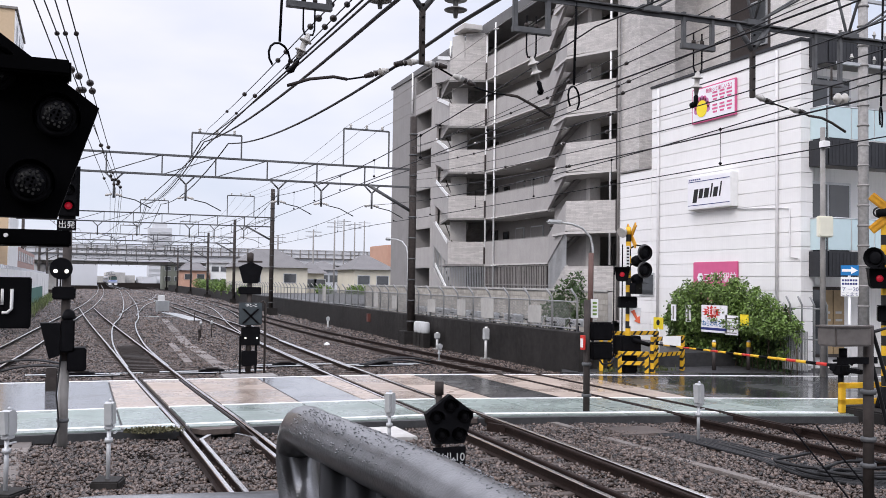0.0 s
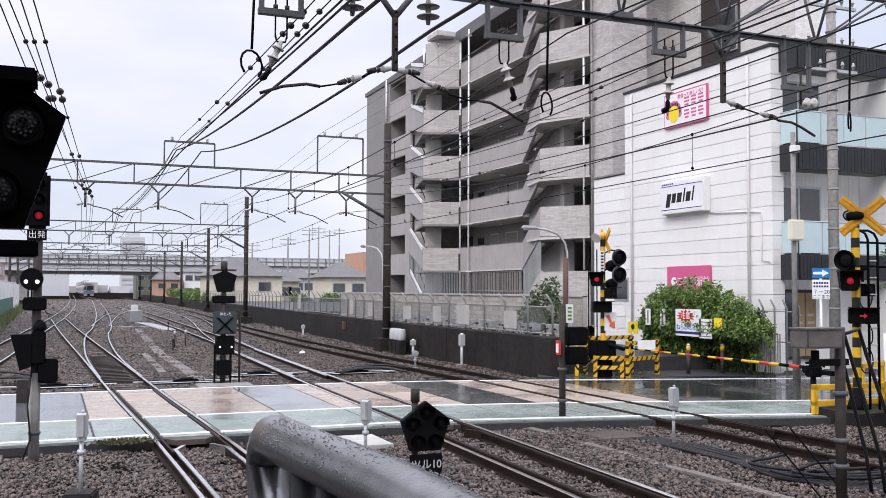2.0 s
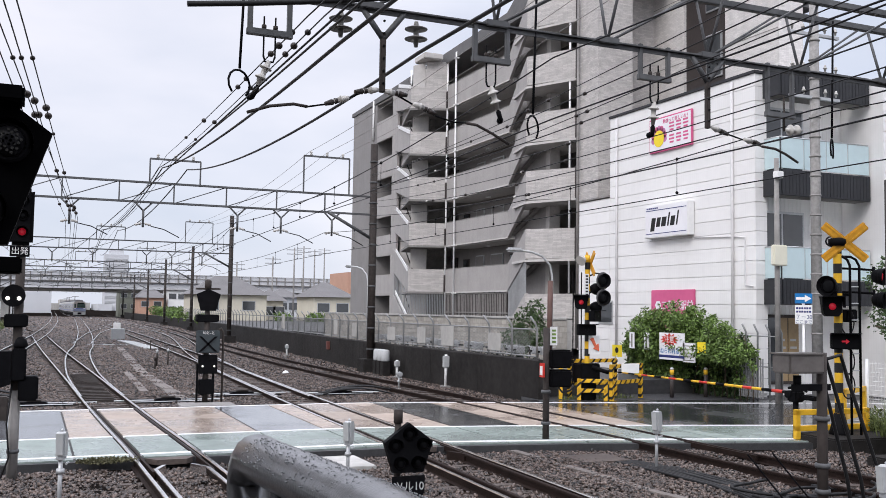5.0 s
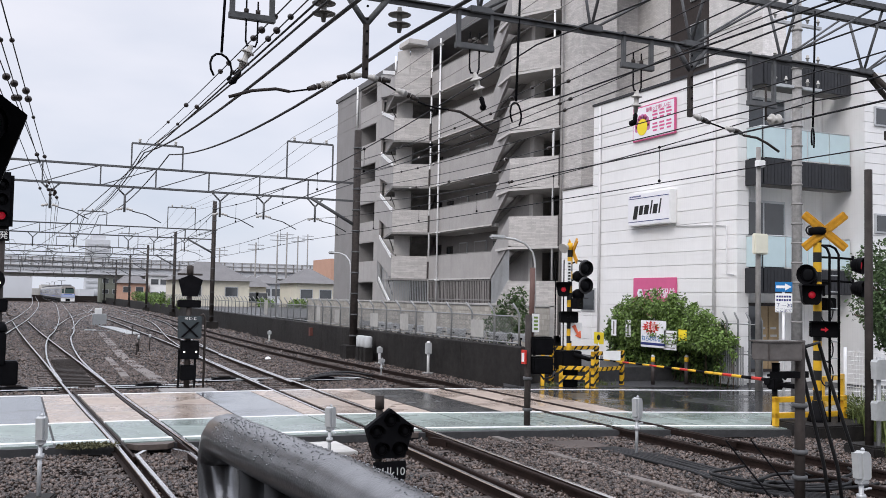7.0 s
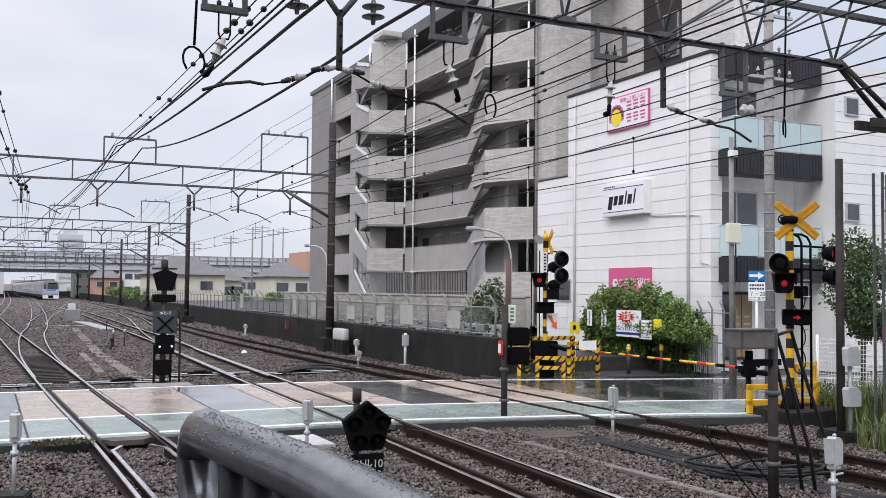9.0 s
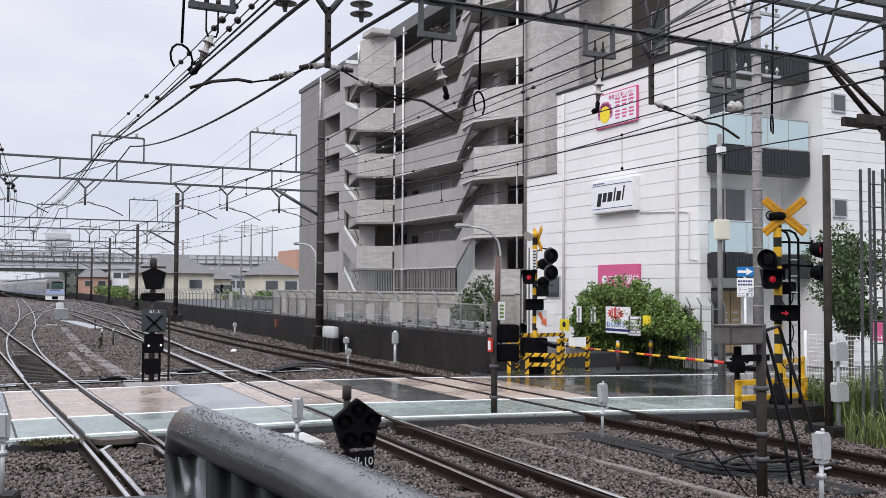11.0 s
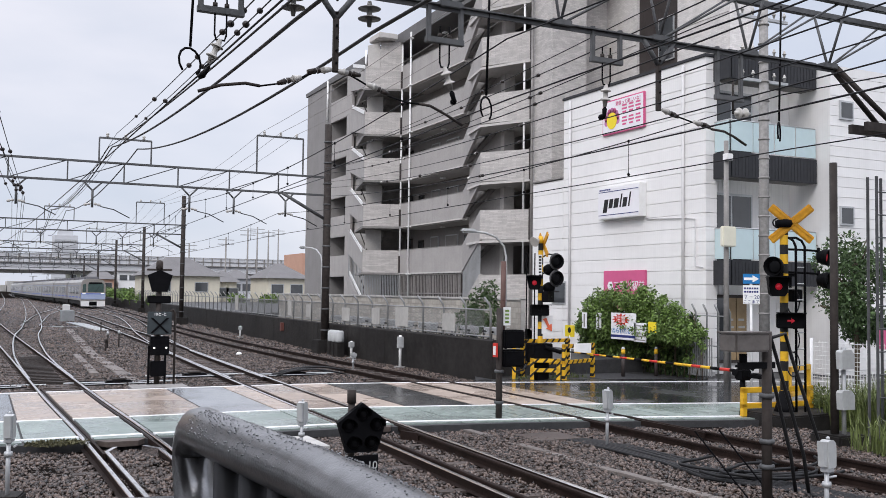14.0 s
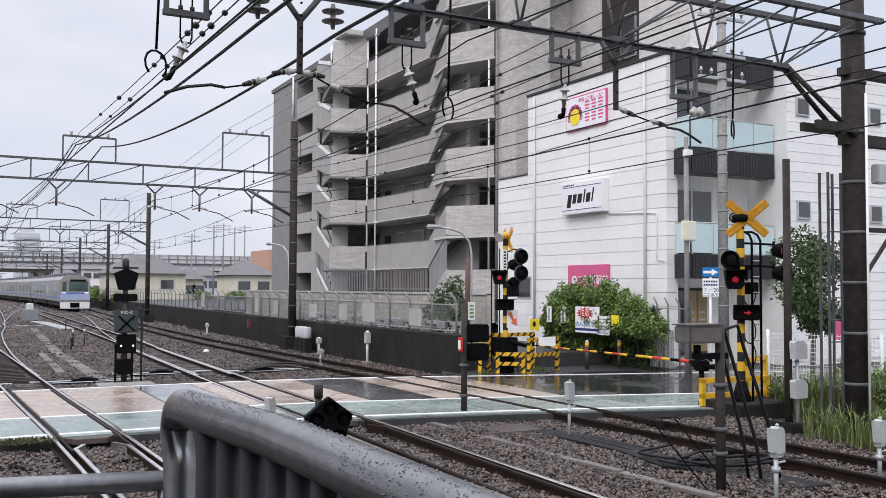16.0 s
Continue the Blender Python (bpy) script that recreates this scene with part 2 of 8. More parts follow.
def tube(bm, pts, r, n=8, cap=True):
    """A round pipe along a list of points."""
    pts = [Vector(p) for p in pts]
    rings = []
    up = None
    for i, p in enumerate(pts):
        d = (pts[min(i + 1, len(pts) - 1)] - pts[max(i - 1, 0)]).normalized()
        if up is None:
            u, w = basis(d)
        else:
            u = (up - d * up.dot(d)).normalized()
            w = u.cross(d).normalized()
        up = u
        rings.append([bm.verts.new(p + u * r * math.cos(a * 2 * math.pi / n) + w * r * math.sin(a * 2 * math.pi / n)) for a in range(n)])
    for i in range(len(rings) - 1):
        for a in range(n):
            f = bm.faces.new((rings[i][a], rings[i][(a + 1) % n], rings[i + 1][(a + 1) % n], rings[i + 1][a]))
            f.smooth = n > 4
    if cap:
        bm.faces.new(rings[0][::-1])
        bm.faces.new(rings[-1])
    return bm


def lathe(bm, prof, n=16, at=(0, 0, 0), axis=(0, 0, 1)):
    """A turned body from (radius, height) pairs along an axis."""
    at, ax = Vector(at), Vector(axis).normalized()
    u, w = basis(ax)
    rings = []
    for r, h in prof:
        rings.append([bm.verts.new(at + ax * h + (u * math.cos(a * 2 * math.pi / n) + w * math.sin(a * 2 * math.pi / n)) * max(r, 1e-4)) for a in range(n)])
    for i in range(len(rings) - 1):
        for a in range(n):
            f = bm.faces.new((rings[i][a], rings[i + 1][a], rings[i + 1][(a + 1) % n], rings[i][(a + 1) % n]))
            f.smooth = True
    bm.faces.new(rings[0])
    bm.faces.new(rings[-1][::-1])
    return bm


def prism(bm, poly, axis, a, b):
    """A flat polygon given in the two other axes, thickened from a to b along the axis (0 x, 1 y, 2 z)."""
    def put(p, h):
        c = list(p)
        c.insert(axis, h)
        return bm.verts.new(c)
    lo, hi = [put(p, a) for p in poly], [put(p, b) for p in poly]
    n = len(poly)
    bm.faces.new(lo[::-1])
    bm.faces.new(hi)
    for i in range(n):
        bm.faces.new((lo[i], lo[(i + 1) % n], hi[(i + 1) % n], hi[i]))
    bmesh.ops.recalc_face_normals(bm, faces=bm.faces)
    return bm


def B():
    return bmesh.new()


def mesh_of(bm, name):
    me = bpy.data.meshes.new(name)
    bm.to_mesh(me)
    bm.free()
    return me


def part(name, bm, material, parent=None, label="", kind=""):
    """One mesh object from a bmesh, under a thing or a part."""
    ob = new(name, mesh_of(bm, name))
    ob.data.materials.append(material)
    if parent is not None:
        ob.parent = parent
    return tagged(ob, label, "", "", kind)


def piece(name, me, parent, x, y, z, rz=0.0, s=(1, 1, 1)):
    """A small repeat on shared mesh data."""
    ob = new(name, me)
    ob.parent = parent
    ob.matrix_basis = pose(x, y, z, 0, 0, rz) @ Matrix.Diagonal((*s, 1))
    return ob


def thing(name, label, category, group="", at=(0, 0, 0), rz=0.0, kind=""):
    ob = new(name)
    ob.matrix_basis = pose(*at, 0, 0, rz)
    return tagged(ob, label, category, group, kind)


def lone(name, bm, material, label, category, group="", kind=""):
    return tagged(part(name, bm, material), label, category, group, kind)


def spline(pts, v):
    """Smooth value at v through (v, value) pairs."""
    xs, ys = [p[0] for p in pts], [p[1] for p in pts]
    if v <= xs[0]:
        return ys[0] + (v - xs[0]) * (ys[1] - ys[0]) / (xs[1] - xs[0])
    if v >= xs[-1]:
        return ys[-1] + (v - xs[-1]) * (ys[-1] - ys[-2]) / (xs[-1] - xs[-2])
    i = max(k for k in range(len(xs) - 1) if xs[k] <= v)
    d = [(ys[min(k + 1, len(ys) - 1)] - ys[max(k - 1, 0)]) / (xs[min(k + 1, len(xs) - 1)] - xs[max(k - 1, 0)]) for k in (i, i + 1)]
    h = xs[i + 1] - xs[i]
    u = (v - xs[i]) / h
    return (2 * u**3 - 3 * u**2 + 1) * ys[i] + (u**3 - 2 * u**2 + u) * h * d[0] + (3 * u**2 - 2 * u**3) * ys[i + 1] + (u**3 - u**2) * h * d[1]


def sag(p0, p1, drop, n=12):
    """Points of a hanging wire."""
    p0, p1 = Vector(p0), Vector(p1)
    return [p0.lerp(p1, i / n) - Vector((0, 0, 4 * drop * (i / n) * (1 - i / n))) for i in range(n + 1)]


def words(name, text, size, m, parent, material, label="", thick=0.004, align="CENTER", shear=0.0):
    """Lettering as a mesh, in the built-in font."""
    cu = bpy.data.curves.new(name, "FONT")
    cu.body, cu.size, cu.extrude, cu.align_x, cu.align_y, cu.shear = text, size, thick, align, "CENTER", shear
    tmp = new(name, cu)
    dg = bpy.context.evaluated_depsgraph_get()
    me = bpy.data.meshes.new_from_object(tmp.evaluated_get(dg))
    bpy.data.objects.remove(tmp)
    ob = new(name, me)
    me.materials.clear()
    me.materials.append(material)
    ob.parent = parent
    ob.matrix_basis = m
    return tagged(ob, label)


# ---------------- ground, road and tracks ----------------
BED = -0.17      # top of the ballast; rail heads are at 0
bm = B()
box(bm, -900, 900, -120, 1500, -1.2, -0.30)
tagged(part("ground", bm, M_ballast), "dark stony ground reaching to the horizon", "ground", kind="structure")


def ballast_height(x, y):
    return BED + 0.035 * noise.noise((x * 0.7, y * 0.7, 3.0)) + 0.018 * noise.noise((x * 2.3, y * 2.3, 1.0))


bm = B()
xs = [-9 + 0.4 * i for i in range(58)]
ys = [-6 + 0.5 * i for i in range(92)] + [40 + 6 * i for i in range(80)]
grid = [[bm.verts.new((x + (0.02 * max(0, y - 60)), y, ballast_height(x, y))) for x in xs] for y in ys]
for j in range(len(ys) - 1):
    for i in range(len(xs) - 1):
        f = bm.faces.new((grid[j][i], grid[j][i + 1], grid[j + 1][i + 1], grid[j + 1][i]))
        f.smooth = True
tagged(part("ballast_bed", bm, M_ballast), "near-black track bed, the shade between stones put into its colour", "ballast", kind="structure")

TRACKS = {
    "a": [(-8, 2.45), (4, 2.40), (11, 2.33), (16.6, 2.24), (23, 2.03), (36, 1.73), (52, 1.33), (66, 1.03), (85, 0.72)],
    "l": [(22, -3.2), (30, -2.5), (37, -2.0), (49, -1.37), (62, -0.67), (91, 0.85), (130, 2.3), (165, 3.4), (236, 5.0), (330, 6.6), (480, 9.5)],
    "d": [(28, 1.95), (33, 1.87), (38, 1.87), (43, 1.98), (48, 2.13), (56, 2.5), (64, 3.1), (89, 4.4), (127, 5.9), (224, 9.0), (330, 10.0), (480, 13.0)],
    "x": [(68, 3.2), (78, 4.0), (96, 5.6), (112, 7.6), (126, 9.4), (150, 11.6)],
    "b": [(-8, 6.0), (5, 6.35), (10, 6.53), (16, 6.75), (24, 6.95), (33, 7.25), (40, 7.5), (48, 7.85), (66, 8.2), (90, 8.7), (140, 9.2)],
    "t": [(40, 7.5), (47, 8.0), (56, 8.75), (66, 9.8), (78, 11.0), (88, 11.8), (105, 12.5), (125, 12.9), (145, 12.9), (176, 12.1), (209, 11.4), (268, 11.0), (335, 10.9), (480, 13.0)],
    "c": [(-8, 12.1), (4, 11.8), (16, 11.6), (24, 11.5), (30, 11.35), (36, 11.2), (46, 11.15), (54, 11.35), (63, 11.6), (76, 12.3), (97, 13.5), (134, 15.2), (200, 17.6), (300, 20.0)],
}
SPAN = {"a": (-6, 85), "l": (22, 420), "d": (28.5, 420), "x": (68, 150), "b": (-6, 140), "t": (41, 420), "c": (-6, 300)}
LABEL = {"c": "rust-brown running rail of the outer track", "": "worn running rail with a polished wet head"}


def at_track(k, y, off=0.0):
    e = 0.2
    x, dx = spline(TRACKS[k], y), (spline(TRACKS[k], y + e) - spline(TRACKS[k], y - e)) / (2 * e)
    w = math.hypot(1, dx)
    return x + off / w, y - off * dx / w, math.degrees(math.atan2(-dx, 1))


def sweep(bm, k, y0, y1, off, prof, step=2.5):
    """A closed (sideways, height) section carried along a track."""
    n = max(2, int((y1 - y0) / step) + 1)
    prev = None
    for i in range(n + 1):
        y = y0 + (y1 - y0) * i / n
        ring = []
        for dx, dz in prof:
            px_, py_, _ = at_track(k, y, off + dx)
            ring.append(bm.verts.new((px_, py_, dz)))
        if prev:
            m = len(ring)
            for a in range(m):
                bm.faces.new((prev[a], prev[(a + 1) % m], ring[(a + 1) % m], ring[a]))
        else:
            bm.faces.new(ring[::-1])
        prev = ring
    bm.faces.new(prev)
    bmesh.ops.recalc_face_normals(bm, faces=bm.faces)
    return bm


HEAD = [(-0.032, -0.010), (-0.026, 0.0), (0.026, 0.0), (0.032, -0.010)]
WEB = [(-0.063, -0.153), (0.063, -0.153), (0.063, -0.142), (0.01, -0.125), (0.008, -0.045), (0.034, -0.038), (0.034, -0.010), (-0.034, -0.010), (-0.034, -0.038), (-0.008, -0.045), (-0.01, -0.125), (-0.063, -0.142)]
for k in TRACKS:
    y0, y1 = SPAN[k]
    for off in (-0.5655, 0.5655):
        rail = thing("rail", LABEL.get(k, LABEL[""]), "rail", "running rails", kind="structure")
        dip = 0.004 if k in "dxt" else 0.0
        part("rail_head", sweep(B(), k, y0, y1, off, [(u, w - dip) for u, w in HEAD]), M_railrust if k == "c" else M_railtop, rail, "worn rail head")
        part("rail_web", sweep(B(), k, y0, y1, off, [(u, w - dip) for u, w in WEB]), M_railrust, rail, "rusty rail foot and web")

# check rails and flangeway edges at the crossing
for k, side in (("a", -1), ("a", 1), ("b", -1), ("b", 1), ("c", -1), ("c", 1)):
    g = thing("guard_rail", "dark steel guard rail beside the running rail", "rail", "guard rails", kind="structure")
    ya, yb = (15.2, 25.6) if k != "c" else (13.6, 25.2)
    part("rail_head", sweep(B(), k, ya, yb, side * 0.455, [(-0.02, -0.10), (0.02, -0.10), (0.02, -0.006), (-0.02, -0.006)]), M_railrust, g)

# check rails before the crossing, their ends bent inwards
CHECK = [(-0.034, -0.012), (-0.028, 0.004), (0.028, 0.004), (0.034, -0.012)]
for k, side in (("a", -1), ("a", 1), ("b", -1), ("b", 1)):
    g = thing("check_rail", "polished check rail inside the running rail with a bent end", "rail", "check rails", kind="structure")
    part("rail_head", sweep(B(), k, -5.5, 15.35, side * 0.40, CHECK), M_railtop if k == "a" else M_railrust, g)
    part("rail_web", sweep(B(), k, -5.5, 15.35, side * 0.40, WEB), M_railrust, g)
    x0, y0, _ = at_track(k, 15.35, side * 0.40)
    x1, y1, _ = at_track(k, 15.75, side * 0.22)
    part("bent_end", prism(B(), [(x0 - 0.034, y0), (x0 + 0.034, y0), (x1 + 0.034, y1), (x1 - 0.034, y1)], 2, -0.15, 0.004), M_railtop if k == "a" else M_railrust, g)

# sleepers
sleeper_me = mesh_of(box(B(), -1.0, 1.0, -0.10, 0.10, -0.20, 0.0, 0.012), "sleeper")
sleeper_me.materials.append(M_sleeper)
for k in TRACKS:
    par = thing("sleeper_row", "weathered sleepers under the track", "sleepers", "sleeper rows", kind="structure")
    y0, y1 = SPAN[k]
    y = y0
    far = []
    while y < min(y1, 150):
        if not 16.2 < y < 25.2:
            x, yy, a = at_track(k, y)
            if y < 48 and k in "abcl":
                piece("sleeper", sleeper_me, par, x, yy, (-0.118 if y > 25 else -0.143) + random.uniform(-0.006, 0.004), a + random.uniform(-1, 1), (1.0, random.uniform(0.85, 1.1), 1))
            else:
                far.append((x, yy, a))
        y += 0.62
    if far:
        bm = B()
        for x, yy, a in far:
            c, s = math.cos(radians(a)), math.sin(radians(a))
            q = [bm.verts.new((x + c * u - s * w, yy + s * u + c * w, -0.148)) for u, w in ((-1, -0.1), (1, -0.1), (1, 0.1), (-1, 0.1))]
            d = [bm.verts.new(v.co - Vector((0, 0, 0.12))) for v in q]
            bm.faces.new(q)
            for i in range(4):
                bm.faces.new((q[i], d[i], d[(i + 1) % 4], q[(i + 1) % 4]))
        part("sleepers_beyond", bm, M_sleeper, par, kind="stuff")


# the level crossing: road bends a little beyond the tracks
def bend(y, x):
    return y - 0.29 * max(0.0, x - 9.0) - 0.10 * max(0.0, min(x, 9.0) - 6.0) * (1 if y < 20 else 0)


def slab(bm, x0, x1, ya, yb, z0, z1, n=1):
    """A flat panel that follows the road's bend."""
    cols = []
    for i in range(n + 1):
        x = x0 + (x1 - x0) * i / n
        cols.append([bm.verts.new((x, bend(y, x), z)) for y, z in ((ya, z0), (yb, z0), (yb, z1), (ya, z1))])
    for i in range(n):
        for a in range(4):
            bm.faces.new((cols[i][a], cols[i + 1][a], cols[i + 1][(a + 1) % 4], cols[i][(a + 1) % 4]))
    bm.faces.new(cols[0])
    bm.faces.new(cols[-1][::-1])
    bmesh.ops.recalc_face_normals(bm, faces=bm.faces)
    return bm


road = thing("road", "wet level crossing roadway with coloured panels", "road", kind="structure")
part("road_base", slab(B(), -45, 60, 16.6, 25.1, -0.25, -0.030, 40), M_asphalt_dry, road)
FAR, MID, NEAR = 24.75, 19.45, 17.05


def edge(k, y, off):
    return at_track(k, y, off)[0]


def panel(xa, xb, ya, yb, material, top=-0.004, name="panel", seam=0.02):
    """A crossing panel between two edges, each a constant x or a (track, offset)."""
    bm = B()
    n = 6
    prev = None
    for i in range(n + 1):
        y = ya + seam + (yb - ya - 2 * seam) * i / n
        x0 = edge(xa[0], y, xa[1]) if isinstance(xa, tuple) else xa
        x1 = edge(xb[0], y, xb[1]) if isinstance(xb, tuple) else xb
        row = []
        m = max(1, int((x1 - x0) / 2.0))
        for j in range(m + 1):
            x = x0 + seam + (x1 - x0 - 2 * seam) * j / m
            row.append((bm.verts.new((x, bend(y, x), top)), bm.verts.new((x, bend(y, x), top - 0.12))))
        if prev:
            for j in range(m):
                bm.faces.new((prev[j][0], prev[j + 1][0], row[j + 1][0], row[j][0]))
            for j in (0, m):
                bm.faces.new((prev[j][0], prev[j][1], row[j][1], row[j][0]))
        if i in (0, n):
            for j in range(m):
                bm.faces.new((row[j][0], row[j + 1][0], row[j + 1][1], row[j][1]))
        prev = row
    bmesh.ops.recalc_face_normals(bm, faces=bm.faces)
    return part(name, bm, material, road)


CUTS = [(-45.0, 0.75, M_greypave), (0.75, ("a", -0.61), M_pinkpave), (("a", -0.42), ("a", 0.42), M_pinkpave), (("a", 0.61), 4.35, M_pinkpave),
        (4.35, 5.75, M_greypave), (5.75, ("b", -0.61), M_pinkpave), (("b", -0.42), ("b", 0.42), M_pinkpave), (("b", 0.61), 8.55, M_pinkpave),
        (8.55, 10.1, M_asphalt), (10.1, ("c", -0.61), M_pinkpave), (("c", -0.42), ("c", 0.42), M_pinkpave), (("c", 0.61), 13.0, M_pinkpave)]
for xa, xb, m_ in CUTS:
    panel(xa, xb, MID, FAR, m_)
    panel(xa, xb, NEAR - 0.35, MID, M_greenpave)
panel(13.0, 60.0, MID - 0.1, 25.6, M_asphalt, top=-0.008)
panel(13.0, 60.0, NEAR - 0.35, MID - 0.1, M_greenpave)
for y, w in ((FAR - 0.10, 0.13), (MID, 0.13), (NEAR, 0.15)):
    for xa, xb in ((-45.0, ("a", -0.61)), (("a", -0.42), ("a", 0.42)), (("a", 0.61), ("b", -0.61)), (("b", -0.42), ("b", 0.42)), (("b", 0.61), ("c", -0.61)), (("c", -0.42), ("c", 0.42)), (("c", 0.61), 24.0)):
        panel(xa, xb, y - w / 2, y + w / 2, M_whiteline, top=0.001, name="white_line", seam=0.002)

# street rising gently beyond the crossing
bm = B()
prism(bm, [(12.9, 24.0), (20.3, 21.2), (60, 14), (60, 60), (20.3, 40), (13.9, 26)], 2, -0.4, -0.02)
tagged(part("pavement", bm, M_asphalt_dry), "wet dark asphalt forecourt and side street", "pavement", kind="structure")

# retaining wall along the railway with its fence
WALL = [(24.6, 13.62), (32, 13.55), (41, 13.65), (50, 14.0), (62, 14.5), (79, 15.2), (134, 17.6), (200, 19.6), (260, 21.0)]


def wall_x(y):
    return spline(WALL, y)


wall = thing("wall_railway", "sooty dark concrete retaining wall beside the tracks", "wall", kind="structure")
y = 24.4
while y < 235:
    ln = 4.0 if y < 100 else 10.0
    bm = B()
    xa, xb = wall_x(y), wall_x(y + ln)
    h = 1.12
    vs = []
    for xx, yy in ((xa, y + 0.012), (xb, y + ln - 0.012)):
        vs.append([bm.verts.new((xx + dx, yy, z)) for dx, z in ((0, -0.3), (0, h - 0.03), (0.03, h), (0.27, h), (0.3, h - 0.03), (0.3, -0.3))])
    for i in range(6):
        bm.faces.new((vs[0][i], vs[1][i], vs[1][(i + 1) % 6], vs[0][(i + 1) % 6]))
    bm.faces.new(vs[0])
    bm.faces.new(vs[1][::-1])
    bmesh.ops.recalc_face_normals(bm, faces=bm.faces)
    part("wall_panel", bm, M_concdark, wall)
    y += ln
bm = B()
box(bm, 13.98, 70, 25.2, 42, -0.2, 0.42)
box(bm, 14.78, 70, 42, 62, -0.2, 0.42)
prism(bm, [(14.85, 62), (15.5, 75), (18.0, 134), (19.2, 170), (70, 170), (70, 62)], 2, -0.2, 1.02)
tagged(part("terrace", bm, M_asphalt_dry), "raised bicycle yard behind the retaining wall", "yard", kind="structure")


# ---------------- apartment block ----------------
FX, BX = 22.0, 23.7      # front plane and back wall of the access decks
ST = 2.70                # storey height
apt = thing("apartment_block", "grey tiled six-storey apartment block with open access decks and stair parapets", "building", at=(0, 0, 0))
part("wall", box(B(), BX, 34, 41.6, 54.9, 0.9, 17.2), M_inner, apt, "grey painted wall behind the access decks")
part("wall", box(B(), BX, 34, 57.9, 68.4, 0.9, 17.2), M_inner, apt)
# both cores are coloured dark to stand in for the shade of the recess
part("stair_core", box(B(), BX + 1.6, 34, 54.9, 57.9, 0.9, 17.2), M_darkwall, apt, "wall deep in the stair, its shade put into the dark paint")
part("lift_core", box(B(), BX + 3.0, 34, 37.0, 41.6, 0.9, 17.2), M_darkwall, apt, "wall deep in the lift lobby, shade put into its dark paint")
part("end_wall", box(B(), FX, BX, 63.1, 68.4, 0.9, 17.15), M_endrender, apt, "plain grey rendered wall")
part("corner_pier", box(B(), FX - 0.05, BX, 34.3, 35.95, 0.9, 19.6), M_tile, apt)
part("core_wall", box(B(), BX, 27.0, 35.95, 37.0, 0.9, 19.6), M_tile, apt)
bm = prism(B(), [(34.3, 17.35), (34.3, 20.4), (38.6, 20.4), (42.9, 17.9), (68.7, 17.38), (68.7, 17.12), (50, 17.12)], 0, FX - 0.08, 34.3)
part("roof", bm, M_roofedge, apt, "flat concrete roof with a deep eave")


def upright(bm, p, q, prof, thick):
    """A wall that stands on the plan line p to q: prof are (share of the way, height) pairs."""
    p, q = Vector((*p, 0)), Vector((*q, 0))
    d = (q - p).normalized()
    off = Vector((-d.y, d.x, 0)) * thick
    lo = [bm.verts.new(p.lerp(q, s) + Vector((0, 0, z))) for s, z in prof]
    hi = [bm.verts.new(v.co + off) for v in lo]
    bm.faces.new(lo[::-1])
    bm.faces.new(hi)
    for i in range(len(lo)):
        j = (i + 1) % len(lo)
        bm.faces.new((lo[i], lo[j], hi[j], hi[i]))
    bmesh.ops.recalc_face_normals(bm, faces=bm.faces)
    return bm


def band(z0, z1, z2, z3):
    """A strip that runs from heights z0..z1 to z2..z3."""
    return [(0, z0), (1, z2), (1, z3), (0, z1)]


# plan corners of the two splayed stair bays
BAY_A, BAY_L, BAY_W = (FX, 50.75), (20.08, 51.6), (FX, 59.3)
LAND_M, LAND_T, LAND_Q = (FX, 42.7), (20.85, 38.7), (FX, 36.2)
part("stair_wall", upright(B(), (20.85, 53.25), (21.7, 52.8), band(0.95, 17.2, 0.95, 17.2), 0.16), M_paler, apt, "pale wall inside the stair")
part("stair_wall", box(B(), 22.35, 22.5, 55.0, 59.9, 0.95, 17.1), M_paler, apt)
part("lobby_pier", box(B(), 22.2, 22.75, 38.85, 39.2, 0.95, 17.1), M_paler, apt, "pale pier beside the lift lobby")
part("flight_wall", box(B(), 22.32, 22.45, 39.2, 42.6, 0.95, 17.1), M_render, apt)
part("lobby_post", rod(B(), (FX - 0.1, 36.55, 3.4), (FX - 0.1, 36.55, 17.3), 0.05), M_white, apt, "white painted post")
part("lobby_post", rod(B(), (FX + 0.05, 50.72, 0.95), (FX + 0.05, 50.72, 17.2), 0.055), M_white, apt, "white painted post")
